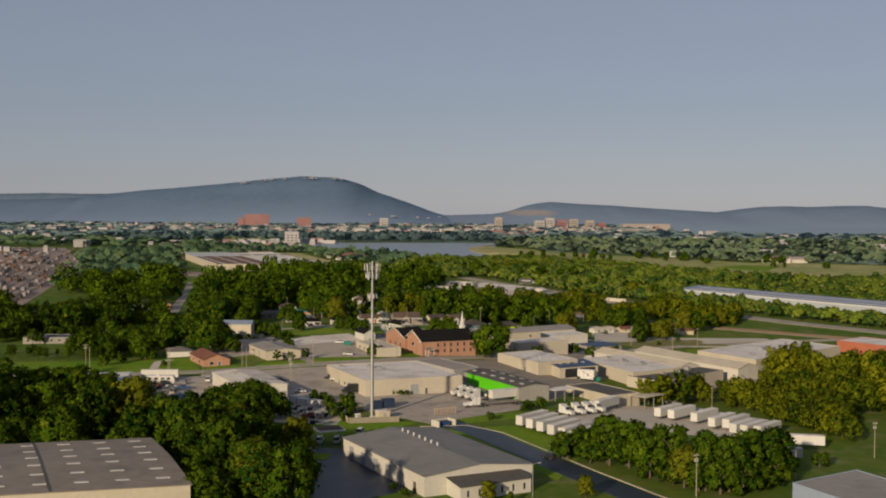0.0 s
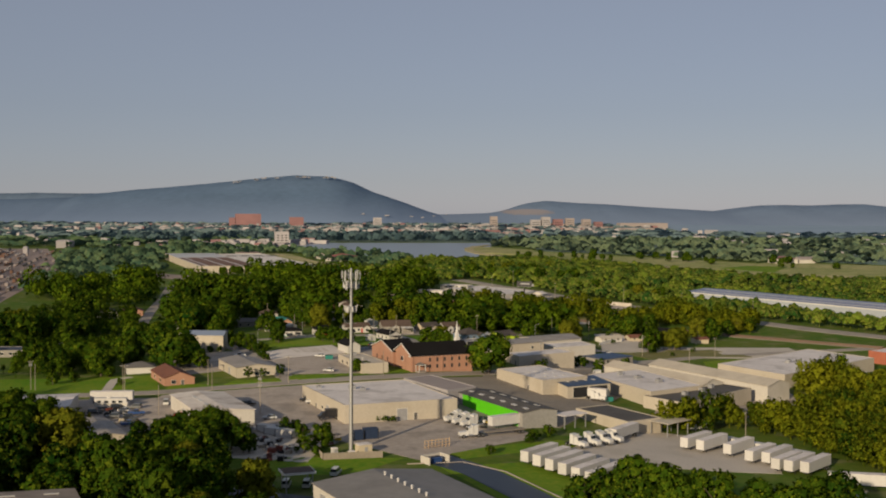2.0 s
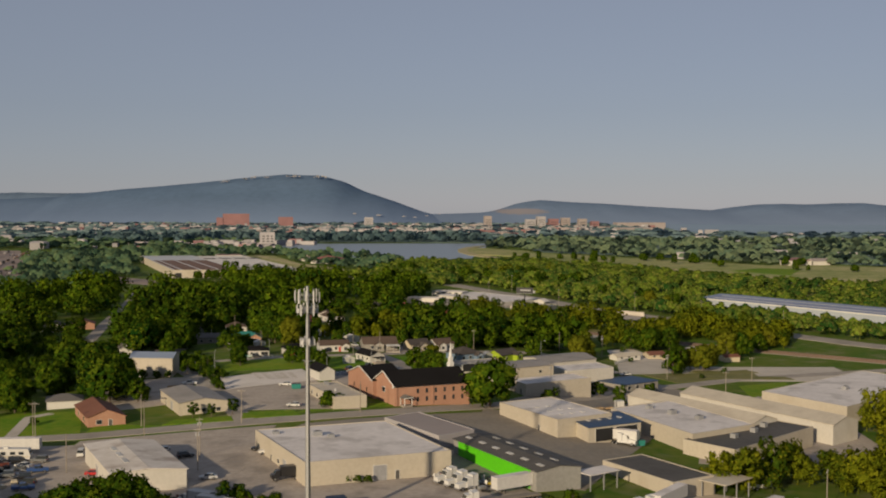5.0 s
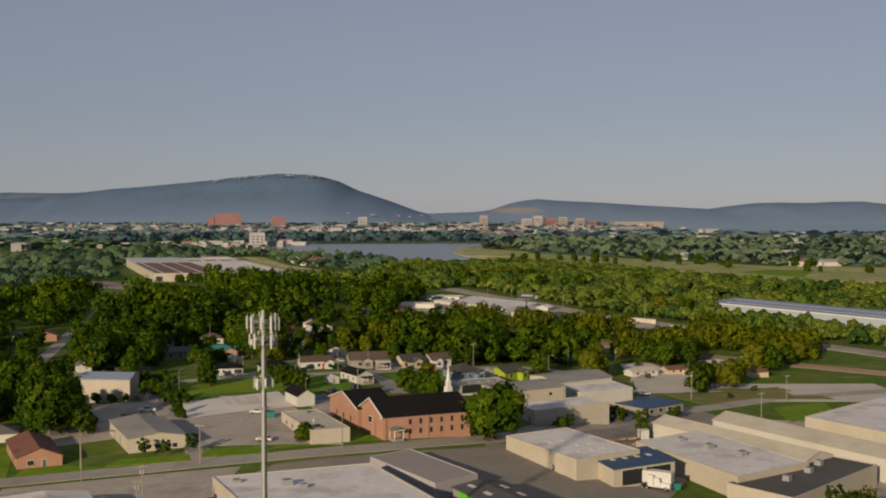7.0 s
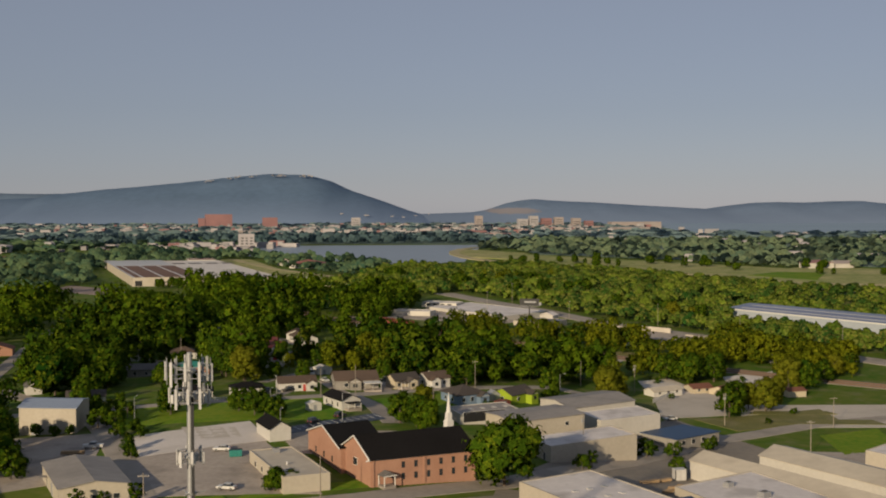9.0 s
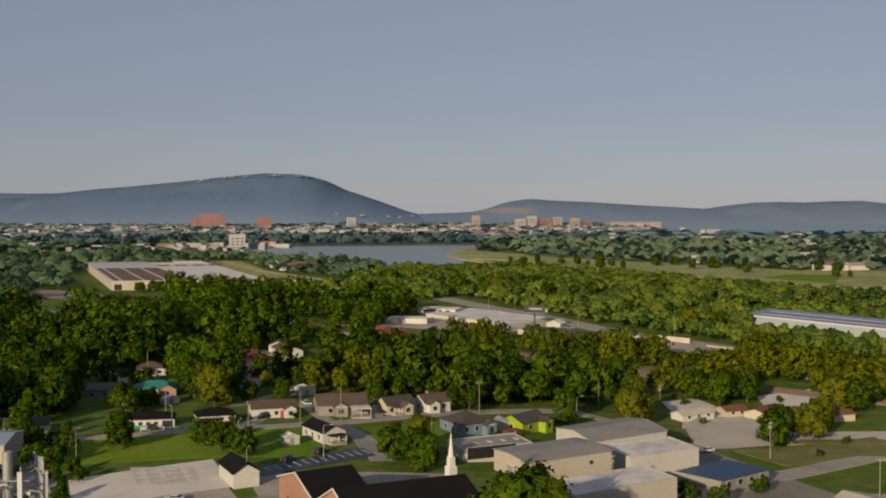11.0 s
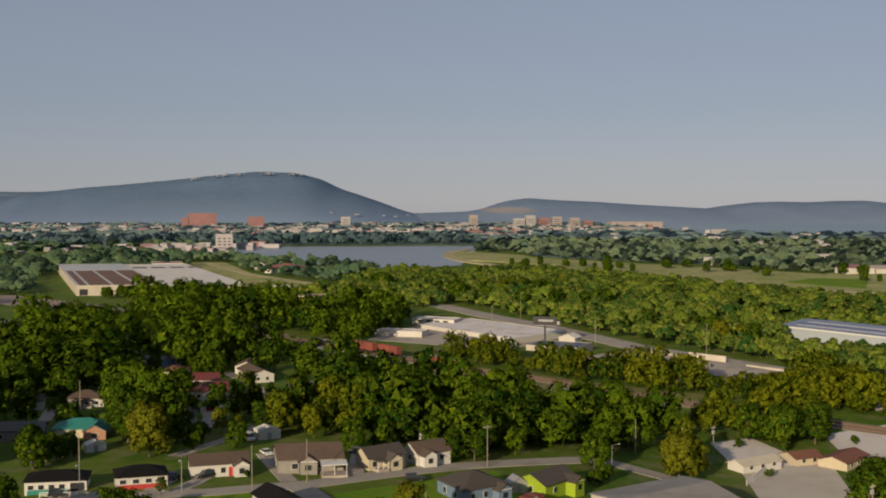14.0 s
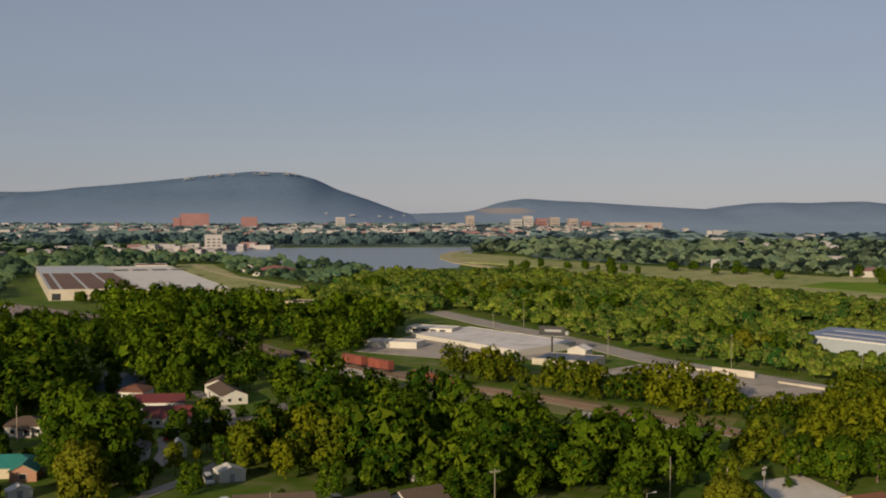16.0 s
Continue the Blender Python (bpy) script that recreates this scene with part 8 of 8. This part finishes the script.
for kind, x, y, h in (("round", -114, 624, 11), ("broad", -115, 642, 13), ("oval", -112, 651, 13), ("round", -132, 667, 14), ("broad", -133, 692, 14), ("tall", -122, 688, 15), ("oval", -145, 716, 15), ("round", -111, 604, 9), ("broad", -126, 644, 12), ("round", -132, 704, 13), ("bush", -99, 585, 4.5), ("bush", -96, 589, 4), ("round", -96, 684, 8), ("oval", -126, 731, 14)):
    tree(kind, x, y, h)

for kind, x, y, h in (("round", -77, 360, 9), ("broad", -73, 362, 10), ("oval", -69, 363, 11), ("broad", -64, 364, 11), ("round", -57, 361, 10), ("round", -53, 357, 8), ("broad", -64, 355, 10), ("oval", -82, 358, 9)):
    tree(kind, x, y, h)

# low growth in those gardens
for kind, x, y, h in (("bush", -60, 712, 4), ("bush", -66, 706, 5), ("round", -71, 716, 6), ("bush", -76, 722, 4), ("round", -44, 700, 7), ("oval", -38, 694, 8), ("bush", -50, 740, 4), ("bush", -46, 748, 3.5), ("round", -86, 752, 7), ("bush", -92, 726, 5), ("round", -102, 700, 5),
                      ("bush", -90, 690, 3.5), ("gold", -81, 700, 9), ("round", -57, 790, 6), ("bush", -70, 782, 4), ("oval", -96, 790, 9), ("round", -28, 716, 7), ("bush", -34, 726, 3), ("bush", -18, 742, 4), ("round", -110, 770, 9), ("gold", -64, 700, 7)):
    tree(kind, x, y, h)

# single trees round the gravel lot
for kind, x, y, h in (("gold", 147, 666, 14), ("broad", 155, 672, 12), ("gold", 130, 634, 12), ("broad", 113, 688, 12), ("oval", 124, 690, 13), ("round", 105, 694, 11), ("small", 111, 678, 4.5), ("bush", 99, 684, 2.5), ("bush", 136, 690, 2.5), ("round", 170, 690, 9), ("gold", 178, 700, 10), ("bush", 97, 650, 2.2), ("bush", 134, 622, 2.4), ("bush", 120, 606, 2)):
    tree(kind, x, y, h)

# low shrubs against the warehouse front
for x in (-17.8, -15.5, -13.0):
    tree("bush", x, 399.3, 1.9, "dark rounded shrub against a cream wall")
tree("bush", 71.5, 531, 4.0)

# trees strewn over the river meadow
mrng = random.Random(8)
for i in range(26):
    k = mrng.random()
    tree(mrng.choice(("round", "broad", "oval")), 130 + 330 * k + mrng.uniform(-50, 60), 1560 - 260 * k + mrng.uniform(-60, 90), mrng.uniform(7, 13), "leafy green tree standing in the river meadow")

# larger single trees standing out of the woods beyond the highway
for i in range(70):
    y = mrng.uniform(860, 1230)
    x = 64 - 0.55 * (y - 1024) + 18 + (mrng.random() ** 1.2) * (150 + 0.25 * (1230 - y))
    kind = mrng.choice(("broad", "broad", "round", "oval", "gold", "open", "tall"))
    if x > 150 + 0.2 * (1100 - y):
        continue                                      # the long warehouse stands clear
    tree(kind, x, y, mrng.uniform(8.5, 14), {"gold": "yellowing tree standing above the riverside wood", "open": "pale open-crowned tree in the riverside wood"}.get(kind, "dark green tree standing above the riverside wood"))

# trees at the foot of the factory
for kind, x, y, h in (("broad", -214, 1152, 8), ("round", -206, 1158, 9), ("broad", -198, 1150, 9), ("oval", -190, 1154, 10), ("round", -181, 1148, 9), ("broad", -172, 1146, 10), ("oval", -164, 1150, 10), ("broad", -154, 1140, 11), ("round", -146, 1136, 11), ("broad", -137, 1142, 11), ("oval", -128, 1132, 10), ("round", -119, 1136, 9)):
    tree(kind, x, y, h, "green tree at the foot of the factory wall")

# shade trees along the back of the long lawn
for kind, x, y, h in (("round", -134, 492, 9), ("bush", -130, 490, 4), ("bush", -141, 480, 4), ("bush", -147, 474, 4.5), ("oval", -128, 516, 10), ("broad", -136, 498, 11)):
    tree(kind, x, y, h)
tree("gold", -211, 603, 17, "large broadleaf tree turning brown and yellow")
# dark trees before the white shed
for kind, x, y, h in (("broad", -146, 392, 11), ("round", -139, 394, 11), ("broad", -132, 390, 12), ("oval", -126, 391, 11), ("broad", -120, 388, 10), ("round", -115, 382, 8), ("broad", -128, 381, 10), ("round", -122, 378, 9), ("round", -111, 376, 6)):
    tree(kind, x, y, h)

# woods
NEAR = "leafy green wood with a dense uneven canopy"
wood("wood", [(-172, 478), (-150, 480), (-142, 487), (-140, 504), (-150, 546), (-167, 596), (-215, 610), (-210, 500)], 7.5, 10, 11, 18, 42, 0.66, M["leaf_shaded"], NEAR, 41)
wood("wood", [(-166, 400), (-133, 358), (-98, 350), (-79, 337), (-60, 346), (-44, 300), (-31, 240), (-36, 222), (-52, 232), (-74, 290), (-128, 292), (-165, 360)], 6.6, 9.2, 11, 18, 62, 0.5, M["leaf_shaded"], NEAR, 1, spread=0.55)
# unseen tall wood left of the view, added to shade the trees beside it
wood("wood", [(-170, 384), (-168, 360), (-132, 285), (-150, 235), (-235, 260), (-250, 384)], 10, 13.5, 19, 16, 26, 1.1, M["leaf_shaded"], NEAR, 43)
wood("wood", [(-160, 488), (-133, 494), (-140, 512), (-150, 520), (-165, 522)], 6.5, 9, 9, 18, 42, 0.62, M["leaf_shaded"], "leafy trees along a lawn, darkened for shade", 27)
wood("wood", [(62, 408), (75, 401), (102, 416), (112, 398), (118, 372), (130, 340), (160, 440), (150, 468), (133, 470), (118, 462), (97, 440), (80, 422)], 5.2, 7.8, 7.0, 16, 36, 0.56, M["leaf_olive"], "dense green thicket on a slope below sheds", 2, spread=0.45, clear=0.1)
wood("wood", [(150, 360), (190, 440), (204, 505), (150, 504), (138, 476), (152, 470), (160, 440), (140, 360)], 7, 9.5, 9.5, 18, 38, 0.66, M["leaf_warm"], NEAR, 26, spread=0.45, clear=0.08)
wood("wood", [(-231, 774), (-175, 700), (-140, 640), (-132, 590), (-145, 530), (-175, 505), (-215, 505), (-300, 710)], 9.0, 12, 10, 16, 28, 0.95, M["leaf_shaded"], NEAR, 4, clear=0.2)
wood("wood", [(-12, 700), (-10, 738), (17, 732), (42, 718), (62, 704), (90, 704), (84, 696), (73, 676), (56, 664), (40, 660), (30, 650), (16, 648), (8, 655), (-10, 660)], 7.2, 10.5, 9.6, 18, 46, 0.64, M["leaf"], NEAR, 5)
wood("wood", [(86, 704), (100, 698), (126, 692), (132, 706), (112, 718)], 7.2, 10, 10, 18, 44, 0.62, M["leaf_olive"], NEAR, 15, clear=0.2)
wood("wood", [(-94, 722), (-78, 680), (-66, 650), (-52, 640), (-50, 655), (-58, 682), (-76, 700), (-84, 728)], 6.5, 9, 12, 18, 46, 0.72, M["leaf"], NEAR, 17)
wood("wood", [(-52, 661), (-38, 672), (-20, 654), (-10, 668), (-14, 690), (-26, 708), (-50, 706)], 6.2, 8.5, 9, 18, 46, 0.68, M["leaf_olive"], NEAR, 18)
wood("wood", [(-22, 740), (-20, 700), (-6, 690), (-4, 745), (-26, 778), (-44, 785), (-36, 760)], 6.8, 9.5, 11, 18, 44, 0.75, M["leaf"], NEAR, 19)
wood("wood", [(-170, 640), (-122, 690), (-100, 745), (-105, 800), (-170, 800), (-200, 760)], 10, 13.5, 13, 18, 36, 0.92, M["leaf_shaded"], NEAR, 20, clear=0.3)
wood("wood", [(-126, 600), (-104, 620), (-118, 660), (-130, 690), (-150, 650)], 10, 13, 12, 18, 42, 0.8, M["leaf"], NEAR, 21, clear=0.3)
wood("wood", [(-206, 987), (-150, 1140), (-55, 1000), (-62, 920), (-80, 840), (-48, 800), (-100, 790), (-250, 800), (-320, 900)], 10.5, 14.5, 12, 14, 26, 1.1, M["leaf"], NEAR, 6, clear=0.2)
wood("wood", [(-60, 920), (-34, 885), (0, 905), (-10, 945), (10, 985), (-40, 1010)], 8, 10, 11, 14, 30, 0.95, M["leaf"], NEAR, 22)
wood("wood", [(16, 834), (34, 814), (56, 799), (80, 783), (112, 758), (122, 790), (98, 803), (76, 817), (50, 820), (34, 850), (14, 850)], 6.4, 8.6, 7.4, 14, 32, 0.74, M["leaf_olive"], NEAR, 23)
wood("wood", [(114, 760), (150, 728), (186, 700), (206, 735), (176, 782), (164, 796), (152, 782), (122, 778)], 6.5, 8.6, 7.4, 16, 34, 0.7, M["leaf_olive"], NEAR, 28)
wood("wood", [(-90, 770), (-40, 800), (-10, 800), (-60, 870), (-130, 830)], 9.5, 12.5, 11, 16, 34, 0.95, M["leaf"], NEAR, 24, clear=0.25)
wood("far_wood", [(-110, 1140), (-60, 1210), (-10, 1260), (90, 1230), (170, 1140), (250, 1030), (330, 950), (400, 850), (316, 650), (244, 728), (190, 803), (152, 856), (126, 898), (98, 955), (64, 1024), (34, 1100), (-43, 1010)], 8.5, 9, 7.2, 8, 13, 1.2, M["leaf_far"], "dense green wood", 8, even=0.3)
wood("far_wood", [(50, 1440), (104, 1505), (165, 1405), (250, 1300), (285, 1220), (318, 1140), (245, 1065), (170, 1140), (95, 1235)], 8.5, 10, 5.5, 8, 12, 1.3, M["leaf_far"], "low green riverside wood", 34, even=0.5)
wood("far_wood", [(268, 1005), (238, 1120), (300, 1150), (430, 1080), (560, 960), (480, 800), (395, 835)], 9, 9, 6.5, 8, 12, 1.3, M["leaf_far"], "low green wood behind the long warehouse", 33, even=0.4)
wood("far_wood", [(-60, 1215), (-10, 1260), (100, 1240), (80, 1330), (40, 1440), (-20, 1480), (-50, 1320)], 8, 9, 6.0, 9, 13, 1.4, M["leaf_far"], "low green riverside wood", 25, even=0.4)
wood("far_wood", [(-420, 900), (-330, 900), (-260, 1130), (-345, 1400), (-240, 1560), (-60, 1300), (-30, 1500), (-170, 1830), (-420, 1850), (-620, 1300)], 13, 12, 9, 8, 11, 1.9, M["leaf_back_haze"], "dense green wood", 9, clear=0.25, even=0.65)
wood("far_wood", [(-420, 1850), (-160, 1850), (-380, 2300), (-1050, 2300), (-800, 1850)], 19, 20, 8, 8, 12, 2.4, M["leaf_back_haze"], "green wood among buildings", 13, clear=0.3, even=0.8)
wood("far_wood", [(150, 1770), (440, 1345), (640, 1280), (900, 1500), (1000, 2300), (160, 2350), (76, 1960)], 14, 13.5, 8.5, 8, 11, 2.2, M["leaf_mid_haze"], "wood beyond the river meadow", 10, clear=0.3, even=0.85)
wood("shore_wood", [(-620, 2140), (-470, 2130), (130, 2210), (100, 2520), (-420, 2560), (-700, 2300)], 17, 15, 12, 7, 11, 2.2, M["leaf_shore_haze"], "dark wooded far shore of the river", 29, even=0.75)
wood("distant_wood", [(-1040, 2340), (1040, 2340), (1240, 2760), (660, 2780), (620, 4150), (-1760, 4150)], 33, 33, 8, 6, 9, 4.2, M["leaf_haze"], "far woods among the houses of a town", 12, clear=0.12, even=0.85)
